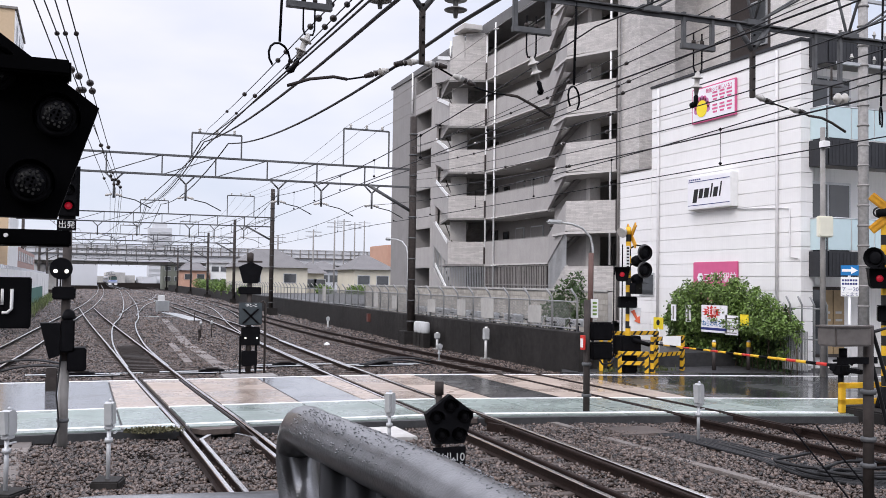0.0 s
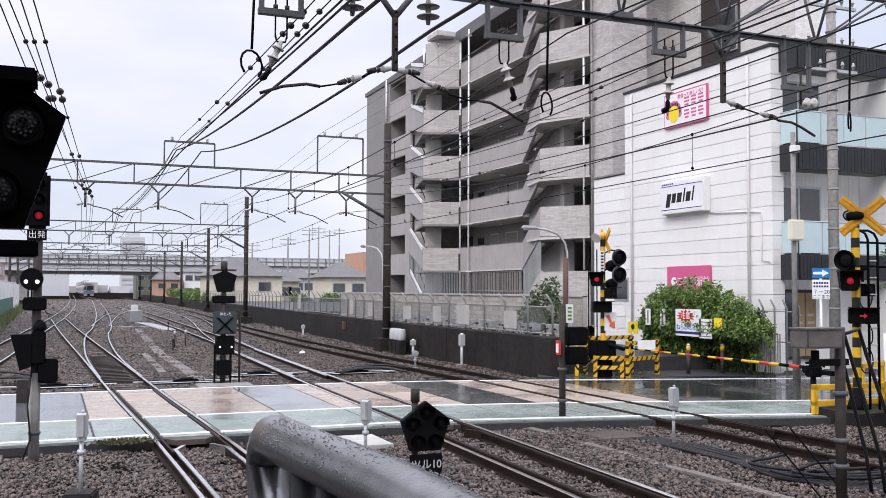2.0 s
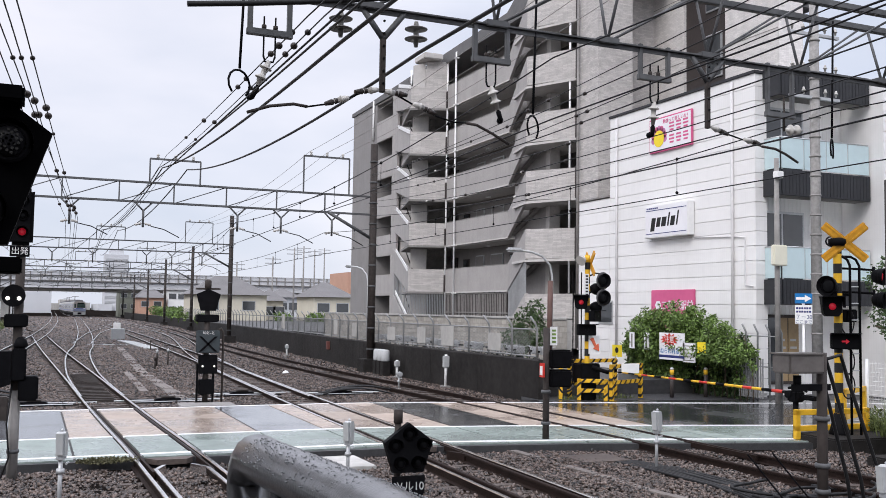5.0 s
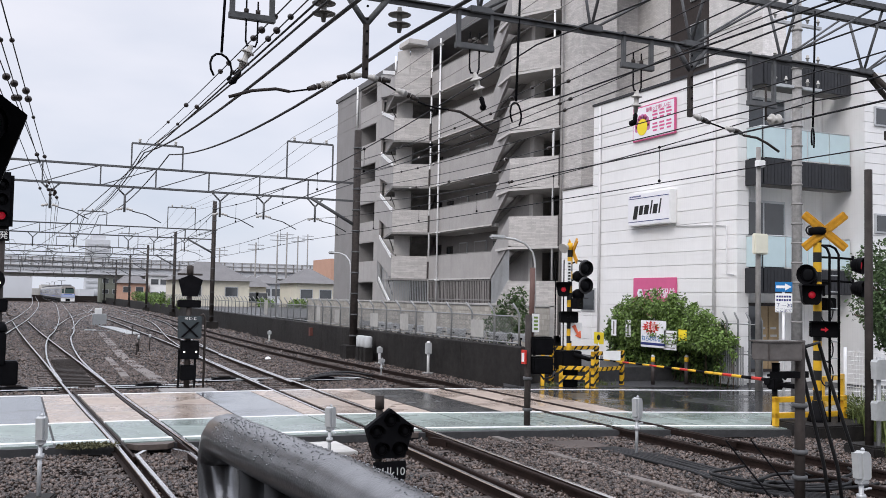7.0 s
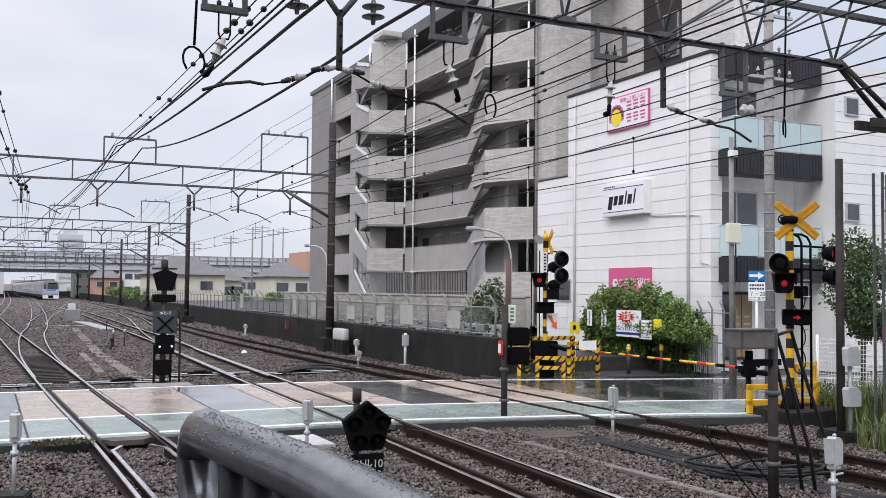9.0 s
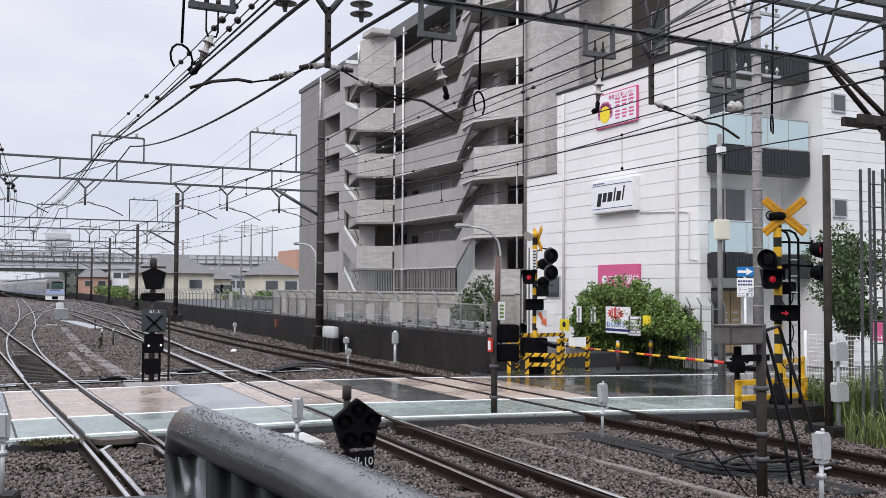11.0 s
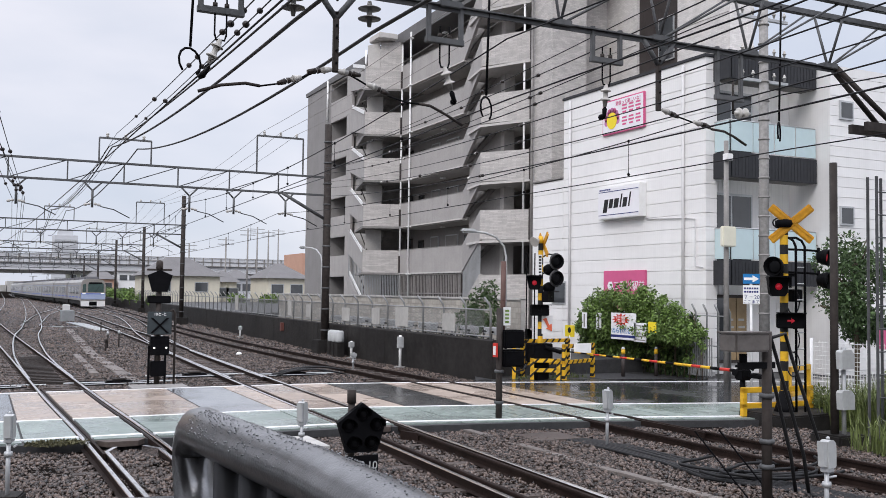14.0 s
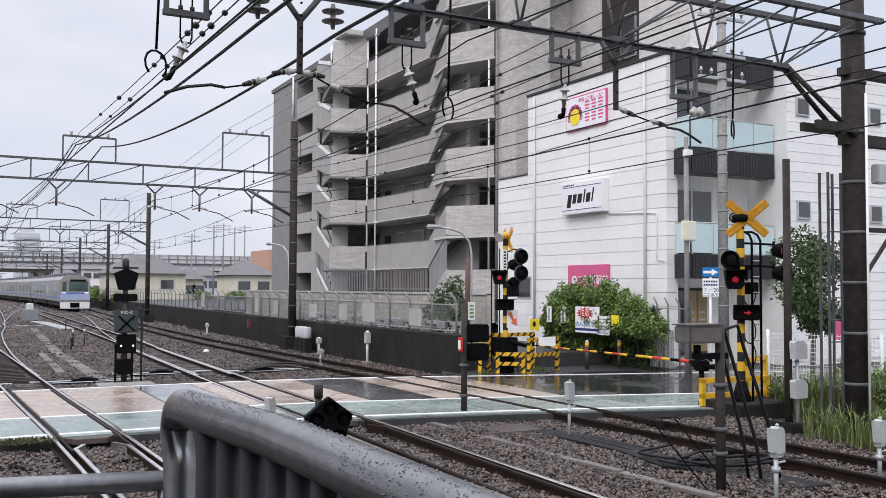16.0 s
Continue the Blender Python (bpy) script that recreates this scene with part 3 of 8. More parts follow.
for k in range(-1, 5):
    h = k * ST
    if k >= 0:
        # access deck: slab, parapet, ceiling edge
        part("deck", box(B(), FX + 0.14, BX + 0.02, 42.5, 50.75, 3.48 + h, 3.66 + h), M_paler, apt)
        part("deck", box(B(), FX + 0.14, BX + 0.02, 58.9, 63.1, 4.72 + h, 4.86 + h), M_paler, apt)
        part("parapet", box(B(), FX, FX + 0.14, 42.7, 50.62, 3.6 + h, 4.92 + h), M_render, apt, "mottled grey deck parapet")
        part("parapet_cap", box(B(), FX - 0.015, FX + 0.155, 42.7, 50.62, 4.92 + h, 4.955 + h), M_concmid, apt)
        part("deck_edge", box(B(), FX - 0.02, FX + 0.16, 42.7, 50.62, 3.53 + h, 3.6 + h), M_paler, apt)
        # left stair bay: tiled front, climbing band, pale edge
        part("tile_bay", upright(B(), BAY_L, BAY_A, band(3.62 + h, 4.92 + h, 3.62 + h, 4.92 + h), 0.14), M_tile, apt, "grey tiled stair front")
        part("bay_soffit", prism(B(), [(BAY_A[0], BAY_A[1]), (BAY_L[0] - 0.05, BAY_L[1]), (21.4, 56.5), (23.6, 56.5), (23.6, BAY_A[1])], 2, 3.5 + h, 3.62 + h), M_concmid, apt)
        part("stair_parapet", upright(B(), BAY_L, BAY_W, band(3.62 + h, 4.92 + h, 5.05 + h, 6.55 + h), -0.14), M_render, apt, "rendered parapet that climbs with the stair")
        # right landing bay
        part("stair_parapet", upright(B(), LAND_T, LAND_M, band(4.98 + h, 6.34 + h, 3.6 + h, 4.92 + h), -0.14), M_render, apt, "rendered parapet that climbs with the stair")
        part("flight_soffit", prism(B(), [(LAND_M[1] + 0.3, 3.5 + h), (LAND_M[1] + 0.3, 3.62 + h), (LAND_T[1] + 1.0, 4.98 + h), (LAND_T[1] + 1.0, 4.86 + h)], 0, FX + 0.02, FX + 0.9), M_concmid, apt)
        part("tile_bay", upright(B(), LAND_Q, LAND_T, band(4.92 + h, 6.27 + h, 4.98 + h, 6.34 + h), -0.14), M_tile, apt, "grey tiled landing front")
        part("landing", prism(B(), [LAND_Q, (LAND_T[0] - 0.03, LAND_T[1]), (21.35, 41.0), (BX, 41.0), (BX, 36.2)], 2, 4.82 + h, 4.93 + h), M_paler, apt)
        part("bay_pipe", box(B(), FX - 0.06, FX - 0.01, 36.02, 36.16, 4.9 + h, 6.3 + h), M_darkwall, apt)
        part("bay_pipe", box(B(), FX - 0.06, FX - 0.01, 50.55, 50.7, 3.62 + h, 4.6 + h), M_darkwall, apt)
        # fittings along the deck
        for y, w, z0, z1, m_, nm in ((53.0, 0.85, 3.7, 5.75, M_darkwall, "door"), (51.3, 0.75, 4.2, 5.6, M_darkwall, "window"), (49.4, 1.05, 3.7, 5.75, M_metalgrey, "door"), (47.2, 1.5, 4.4, 5.75, M_metalgrey, "window"), (45.2, 0.9, 4.95, 5.65, M_darkwall, "window")):
            fr = part(nm, box(B(), BX - 0.07, BX + 0.02, y - w / 2, y + w / 2, z0 + h, z1 + h, 0.01), m_, apt)
            part("pane" if nm == "window" else "leaf", box(B(), BX - 0.085, BX - 0.06, y - w / 2 + 0.07, y + w / 2 - 0.07, z0 + 0.07 + h, z1 - 0.07 + h), M_glassdark if m_ is M_darkwall else M_inner, fr)
        part("meter_box", box(B(), BX - 0.16, BX, 43.9, 44.2, 5.2 + h, 5.6 + h, 0.01), M_darkwall, apt)
        part("deck_lamp", box(B(), FX + 0.7, FX + 0.9, 46.5, 46.8, 6.05 + h, 6.12 + h, 0.01), M_white, apt)
    else:
        part("stair_parapet", upright(B(), BAY_L, BAY_W, band(0.95, 1.75, 0.95, 3.55), -0.14), M_render, apt)
    # pale sloping edge seen inside each stair opening
    part("stair_blade", upright(B(), (BAY_L[0] - 0.05, BAY_L[1] + 0.1), (BAY_W[0] - 0.45, BAY_W[1] - 1.6), band(4.80 + h, 5.02 + h, 6.30 + h, 6.52 + h), -0.05), M_white, apt, "pale sloping stair edge")
    part("stair_rail", tube(B(), [(20.9, 53.0, 4.95 + h), (21.35, 55.4, 6.25 + h)], 0.035, 6), M_mast, apt)
    part("stair_flight", prism(B(), [(56.6, 3.62 + h), (56.6, 4.0 + h), (53.4, 6.25 + h), (53.4, 5.85 + h)], 0, FX + 0.1, FX + 1.5), M_concmid, apt, "underside of a stair flight")
    # left end: wall with deep openings
    lo, top = (0.95 if k < 0 else 3.62 + h), 4.92 + h
    part("spandrel", box(B(), FX, FX + 0.16, 59.9, 63.1, lo if k < 0 else 3.55 + h, min(top, 17.2)), M_render, apt)
    part("spandrel", box(B(), FX, FX + 0.16, 59.9, 63.1, 6.2 + h, 6.24 + h), M_render, apt)
    part("pier", box(B(), FX, FX + 0.16, 58.9, 59.9, lo if k < 0 else 3.55 + h, 6.24 + h), M_render, apt)
    part("back_panel", box(B(), BX - 0.5, BX - 0.3, 59.9, 63.1, 4.5 + h, 6.3 + h), M_inner, apt)
    w_ = part("window", box(B(), BX - 0.58, BX - 0.5, 61.6, 63.0, 5.1 + h, 6.1 + h), M_darkwall, apt)
    part("pane", box(B(), BX - 0.6, BX - 0.58, 61.68, 62.92, 5.18 + h, 6.02 + h), M_glassdark, w_)
# top floor: tiled bay front, pale screen and hood
part("tile_bay", upright(B(), (20.9, 51.25), BAY_A, band(14.35, 17.2, 14.35, 17.2), 0.14), M_tile, apt)
part("pale_screen", upright(B(), (20.25, 51.75), (20.9, 51.45), band(15.0, 17.0, 15.0, 17.2), 0.10), M_paler, apt, "pale sloping screen at the top of the stair")
part("vent_hood", box(B(), FX - 1.5, FX - 0.3, 50.6, 52.2, 17.25, 17.6, 0.05), M_paler, apt)
# ground-floor screens
for i in range(13):
    y = 43.0 + 0.63 * i
    part("screen_post", box(B(), FX + 0.03, FX + 0.09, y - 0.022, y + 0.022, 0.95, 3.55), M_concmid, apt)
for i in range(80):
    y = 42.9 + 0.0975 * i
    part("screen_slat", box(B(), FX + 0.07, FX + 0.10, y - 0.033, y + 0.033, 1.0, 3.5), M_inner if i % 2 else M_darkwall, apt)
for z in (1.1, 2.42, 3.44):
    part("screen_rail", box(B(), FX + 0.04, FX + 0.11, 42.7, 50.62, z, z + 0.06), M_concmid, apt)
for i in range(22):
    p = Vector((*BAY_L, 0)).lerp(Vector((*BAY_A, 0)), (i + 0.5) / 22)
    part("screen_bar", box(B(), p.x - 0.018, p.x + 0.018, p.y + 0.04, p.y + 0.076, 0.95, 3.55), M_galv, apt)
for i in range(20):
    s = (i + 0.5) / 20
    p = Vector((*LAND_T, 0)).lerp(Vector((*LAND_M, 0)), s)
    part("screen_bar", box(B(), p.x + 0.04, p.x + 0.075, p.y - 0.018, p.y + 0.018, 3.3 - 1.4 * s, 4.98 - 1.36 * s), M_galv, apt)
for i in range(11):
    p = Vector((*BAY_L, 0)).lerp(Vector((*BAY_W, 0)), (i + 0.5) / 11)
    part("screen_bar", box(B(), p.x + 0.02, p.x + 0.055, p.y - 0.018, p.y + 0.018, 1.2 + 0.2 * i, 3.75 + 0.12 * i), M_galv, apt)
part("stair_parapet", upright(B(), LAND_T, LAND_M, band(0.95, 3.38, 0.95, 1.8), -0.14), M_tile, apt)
part("tile_bay", upright(B(), LAND_Q, LAND_T, band(0.95, 3.36, 0.95, 3.34), -0.14), M_tile, apt, "grey tiled wall at the foot of the stair")
part("downpipe", rod(B(), (FX - 0.12, 49.15, 1.0), (FX - 0.12, 49.15, 17.4), 0.05), M_white, apt, "white painted downpipe")
for i in range(6):
    part("pipe_clip", box(B(), FX - 0.2, FX, 49.0, 49.3, 3.5 + ST * i, 3.56 + ST * i), M_white, apt)
part("downpipe", rod(B(), (FX - 0.1, 63.6, 14.5), (FX - 0.1, 63.6, 17.4), 0.07), M_white, apt)
part("downpipe", rod(B(), (FX - 0.2, 56.0, 16.0), (FX - 0.2, 56.0, 17.9), 0.06), M_white, apt)
part("downpipe", rod(B(), (FX - 0.2, 35.7, 1.0), (FX - 0.2, 35.7, 17.2), 0.06), M_concmid, apt)

tower = thing("lift_tower", "tall grey tiled lift and stair tower with a dark glazed slot", "building")
TX = 26.0
part("wall", box(B(), TX, 27.2, 33.7, 40, 0.5, 30), M_towertile, tower)
part("wall", box(B(), TX, 27.2, 27.9, 31.0, 0.5, 30), M_towertile, tower)
part("wall", box(B(), TX - 0.9, TX, 36.4, 40, 0.5, 30), M_towertile, tower)
part("slot", box(B(), TX + 0.12, 27.2, 31.0, 33.7, 0.5, 30), M_darkwall, tower, "dark brown recessed slot")
for k in range(7):
    w_ = part("window", box(B(), TX + 0.05, TX + 0.13, 31.3, 32.3, 9.6 + 2.9 * k, 11.5 + 2.9 * k), M_metalgrey, tower)
    part("pane", box(B(), TX + 0.03, TX + 0.06, 31.36, 32.24, 9.66 + 2.9 * k, 11.44 + 2.9 * k), M_glassdark, w_)
for z in [2.0 + 2.9 * i for i in range(9)]:
    for y0, y1 in ((33.75, 36.35), (27.95, 30.95)):
        part("joint", box(B(), TX - 0.012, TX, y0, y1, z, z + 0.03), M_concmid, tower)

# ---------------- white shop building ----------------
WX = 20.5
shop = thing("shop_building", "three-storey white sided shop building with balconies", "building")
part("wall", box(B(), WX + 0.02, 24.6, 23.74, 31.15, 0.0, 10.0), M_sidegap, shop)
part("corner", box(B(), WX + 0.02, 20.94, 23.12, 23.74, 0.0, 10.0), M_sidegap, shop)
part("wall", box(B(), WX + 0.02, 24.6, 31.15, 33.4, 0.0, 7.0), M_sidegap, shop)
BH = 0.455
for i in range(22):
    z = 0.12 + BH * i
    board = part("board", box(B(), WX - 0.012, WX + 0.03, 23.1, 31.15, z + 0.006, min(z + BH - 0.006, 10.08), 0.006), M_siding, shop)
    if z < 6.7:
        part("board", box(B(), WX - 0.008, WX + 0.03, 31.17, 33.4, z + 0.006, z + BH - 0.006, 0.006), M_siding, shop)
    part("board", box(B(), WX - 0.01, 20.95, 23.06, 23.14, z + 0.006, min(z + BH - 0.006, 10.08), 0.006), M_siding, shop)
part("parapet_cap", box(B(), WX - 0.06, 24.7, 23.02, 31.2, 10.08, 10.18, 0.01), M_charcoal, shop, "dark metal roof edge")
part("parapet_cap", box(B(), WX - 0.04, 24.7, 31.2, 33.45, 7.03, 7.10, 0.01), M_concmid, shop)
for y in (30.6, 24.05):
    part("downpipe", rod(B(), (WX - 0.08, y, 0.2), (WX - 0.08, y, 10.0 if y < 30.8 else 7), 0.05), M_pipe, shop)
part("conduit", tube(B(), [(WX - 0.05, 26.0, 5.1), (WX - 0.05, 23.9, 5.0), (WX - 0.05, 23.5, 4.95), (WX - 0.05, 23.5, 3.45), (WX - 0.05, 23.15, 3.4)], 0.02, 6), M_pipe, shop)
w_ = part("window", box(B(), WX - 0.04, WX + 0.03, 30.9, 31.9, 2.1, 3.0), M_metalgrey, shop)
part("pane", box(B(), WX - 0.05, WX - 0.03, 30.97, 31.83, 2.17, 2.93), M_glassdark, w_)
# street side with balconies
part("side_wall", box(B(), 20.95, 24.6, 23.6, 23.735, 0.0, 10.0), M_siding, shop)
for k, (zb, zt) in enumerate(((2.85, 3.62), (6.2, 7.0), (9.3, 10.2))):
    y0 = 22.35
    bal = part("balcony", box(B(), 20.86, 24.55, y0, y0 + 0.10, zb, zt, 0.01), M_charcoal, shop, "charcoal ribbed balcony front")
    for i in range(26):
        x = 20.9 + 0.139 * i
        part("rib", box(B(), x, x + 0.02, y0 - 0.012, y0, zb + 0.05, zt - 0.05), M_charcoal, bal)
    part("side", box(B(), 20.80, 20.90, y0, 23.06, zb, zt), M_charcoal, bal)
    part("floor", box(B(), 20.86, 24.55, y0 + 0.1, 23.05, zb, zb + 0.14), M_concmid, bal)
    if k < 2:
        for i in range(4):
            x = 20.92 + 0.91 * i
            part("glass_panel", box(B(), x, x + 0.87, y0 + 0.03, y0 + 0.045, zt + 0.04, zt + 0.98), M_frosted, bal, "frosted aqua guard panel")
        part("glass_panel", box(B(), 20.84, 20.855, y0 + 0.05, 23.04, zt + 0.04, zt + 0.98), M_frosted, bal)
        part("top_rail", tube(B(), [(20.85, 23.04, zt + 1.0), (20.85, y0 + 0.04, zt + 1.0), (24.5, y0 + 0.04, zt + 1.0)], 0.025, 6), M_metalgrey, bal)
        win = part("window", box(B(), 21.0, 22.9, 23.54, 23.62, zb + 0.3, zb + 3.0), M_metalgrey, shop)
        for x in (21.16, 22.04):
            part("pane", box(B(), x, x + 0.80, 23.53, 23.55, zb + 0.38, zb + 2.92), M_glassdark, win)
        part("downpipe", rod(B(), (23.4, 23.5, zb), (23.4, 23.5, zb + 3.2), 0.05), M_white, shop)
for i in range(22):
    part("rib", box(B(), 21.0 + 0.165 * i, 21.02 + 0.165 * i, 23.592, 23.6, 0.1, 10.0), M_siding, shop)
M_tan = mat("tan_poster", (0.32, 0.23, 0.13), 0.35, 0.2, 5.0)
win = part("shop_front", box(B(), 21.15, 22.6, 23.5, 23.62, 0.35, 2.55), M_darkwall, shop, "shop window with tan panels")
for x, m_ in ((21.22, M_glassdark), (21.70, M_tan), (22.16, M_tan)):
    pn = part("pane", box(B(), x, x + 0.42, 23.48, 23.52, 0.45, 2.45), m_, win)
    for i in range(5 if m_ is M_tan else 0):
        part("text_bar", box(B(), x + 0.07, x + 0.34 - 0.03 * (i % 3), 23.474, 23.48, 0.75 + 0.24 * i, 0.82 + 0.24 * i), M_signwhite, pn)
part("wall", box(B(), 24.62, 31.5, 21.9, 31.15, 0.0, 10.0), M_siding, shop)
for i in range(30):
    z = 0.15 + 0.33 * i
    part("board", box(B(), 24.60, 31.5, 21.86, 21.92, z + 0.006, z + 0.322), M_siding, shop)
for x0, z0 in ((25.0, 8.3), (25.0, 4.85), (28.6, 8.3), (28.6, 4.85)):
    win = part("window", box(B(), x0, x0 + 0.62, 21.80, 21.88, z0, z0 + 0.62), M_metalgrey, shop)
    part("pane", box(B(), x0 + 0.06, x0 + 0.56, 21.79, 21.82, z0 + 0.06, z0 + 0.56), M_glassdark, win)


def board_sign(name, label, y0, y1, z0, z1, depth, face, rim):
    """A wall sign on the shop building; returns the thing, its face lies at its front."""
    t_ = thing(name, label, "sign", at=(WX - 0.02, (y0 + y1) / 2, (z0 + z1) / 2))
    w, h = (y1 - y0) / 2, (z1 - z0) / 2
    part("case", box(B(), -depth, 0, -w, w, -h, h, 0.015), rim, t_)
    part("face", box(B(), -depth - 0.006, -depth + 0.004, -w + 0.05, w - 0.05, -h + 0.05, h - 0.05), face, t_)
    return t_


def on_sign(y, z, depth):
    """Lettering lies on a face that looks towards -x."""
    return Matrix(((0, 0, -1, -depth), (-1, 0, 0, y), (0, 1, 0, z), (0, 0, 0, 1)))


M_signwhite = mat("sign_face", (0.80, 0.79, 0.82), 0.3, 0.03, 4.0)
M_pink = mat("sign_pink", (0.62, 0.12, 0.26), 0.35, 0.06, 4.0)
M_ink = mat("sign_ink", (0.02, 0.02, 0.02), 0.5, 0.1, 4.0)
M_navy = mat("sign_navy", (0.03, 0.04, 0.16), 0.5, 0.1, 4.0)
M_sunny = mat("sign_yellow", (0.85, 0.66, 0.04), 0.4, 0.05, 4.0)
M_purple = mat("sign_mauve", (0.55, 0.20, 0.40), 0.4, 0.05, 4.0)
s1 = board_sign("salon_sign", "white box sign with slanted black name bars", 26.0, 28.45, 5.2, 6.36, 0.28, M_signwhite, M_white)
for y, w, z0, z1 in ((0.70, 0.24, -0.34, 0.13), (0.40, 0.22, -0.20, 0.13), (0.09, 0.26, -0.20, 0.13), (-0.17, 0.08, -0.20, 0.27), (-0.41, 0.24, -0.20, 0.13), (-0.66, 0.08, -0.20, 0.30)):
    bm = box(B(), -0.292, -0.286, y - w / 2, y + w / 2, z0, z1, 0.002)
    for v in bm.verts:
        v.co.y -= 0.22 * v.co.z
    part("name_bar", bm, M_ink, s1)
for z in (0.40, -0.43):
    part("rule", box(B(), -0.292, -0.286, -1.15, 1.15, z - 0.012, z + 0.012), M_navy, s1)
for i in range(6):
    part("small_bar", box(B(), -0.292, -0.286, 1.10 - 0.115 * i - 0.08, 1.10 - 0.115 * i, 0.45, 0.50), M_navy, s1)
s2 = board_sign("school_sign", "white wall sign with a pink border, pink writing and a flower", 26.04, 28.46, 8.29, 9.53, 0.08, M_signwhite, M_pink)
for z in (0.20, -0.24):
    for y in (-0.11, -0.50, -0.89):
        for dz, w in ((0.12, 0.26), (0.0, 0.30), (-0.12, 0.22)):
            part("name_bar", box(B(), -0.092, -0.084, y - w / 2, y + w / 2, z + dz - 0.032, z + dz + 0.032), M_pink, s2)
words("lettering", "勉強って楽しいな！", 0.17, on_sign(-0.36, 0.43, 0.09), s2, M_pink)
fl = part("flower", lathe(B(), [(0.30, 0), (0.30, 0.012)], 20, (-0.088, 0.62, -0.14), (-1, 0, 0)), M_sunny, s2, "yellow disc with petals")
for i in range(9):
    a = radians(-10 + 200 * i / 8)
    part("petal", lathe(B(), [(0.12, 0), (0.12, 0.008)], 12, (-0.086, 0.62 + 0.34 * math.cos(a), -0.12 + 0.34 * math.sin(a)), (-1, 0, 0)), M_pink if i % 2 else M_purple, fl)
s3 = board_sign("shop_sign", "pink shop sign with white writing above the bushes", 25.95, 28.38, 2.0, 3.36, 0.06, M_pink, M_pink)
words("lettering", "二俣川駅前", 0.36, on_sign(-0.28, 0.12, 0.07), s3, M_signwhite)
part("emblem", lathe(B(), [(0.17, 0), (0.17, 0.01)], 6, (-0.068, 0.78, 0.14), (-1, 0, 0)), M_signwhite, s3)


# ---------------- overhead line gantries ----------------
def truss(par, x0, x1, y, zl, zu, n, heavy=0.05, depth=0.0):
    """A flat lattice beam across the tracks: chords, posts and diagonals, each a bar of its own."""
    h = heavy
    for z in (zl, zu):
        part("chord", box(B(), x0, x1, y - h, y + h, z - h, z + h, 0.008), M_beam, par)
    dx = (x1 - x0) / n
    for i in range(n + 1):
        x = x0 + dx * i
        part("post", box(B(), x - h * 0.6, x + h * 0.6, y - h * 0.6, y + h * 0.6, zl, zu), M_beam, par)
        if i < n:
            part("diagonal", rod(B(), (x, y, zl), (x + dx, y, zu), h * 0.5, n=6), M_beam, par)


def mast(name, x, y, top, r=0.17, label="dark weathered steel lattice mast", z0=-0.25, block=True):
    m_ = thing(name, label, "mast", "overhead line masts", at=(x, y, 0))
    part("pole", rod(B(), (0, 0, z0), (0, 0, top), r, r * 0.92, 14), M_mast, m_)
    for k in range(int(top / 0.9)):
        part("band", lathe(B(), [(r + 0.012, 0), (r + 0.015, 0.03), (r + 0.012, 0.06)], 14, (0, 0, 0.8 + 0.9 * k)), M_beam, m_)
    if block:
        part("footing", box(B(), -0.45, 0.45, -0.45, 0.45, -0.4, 0.42, 0.03), M_concdark, m_, "sooty concrete footing")
    return m_


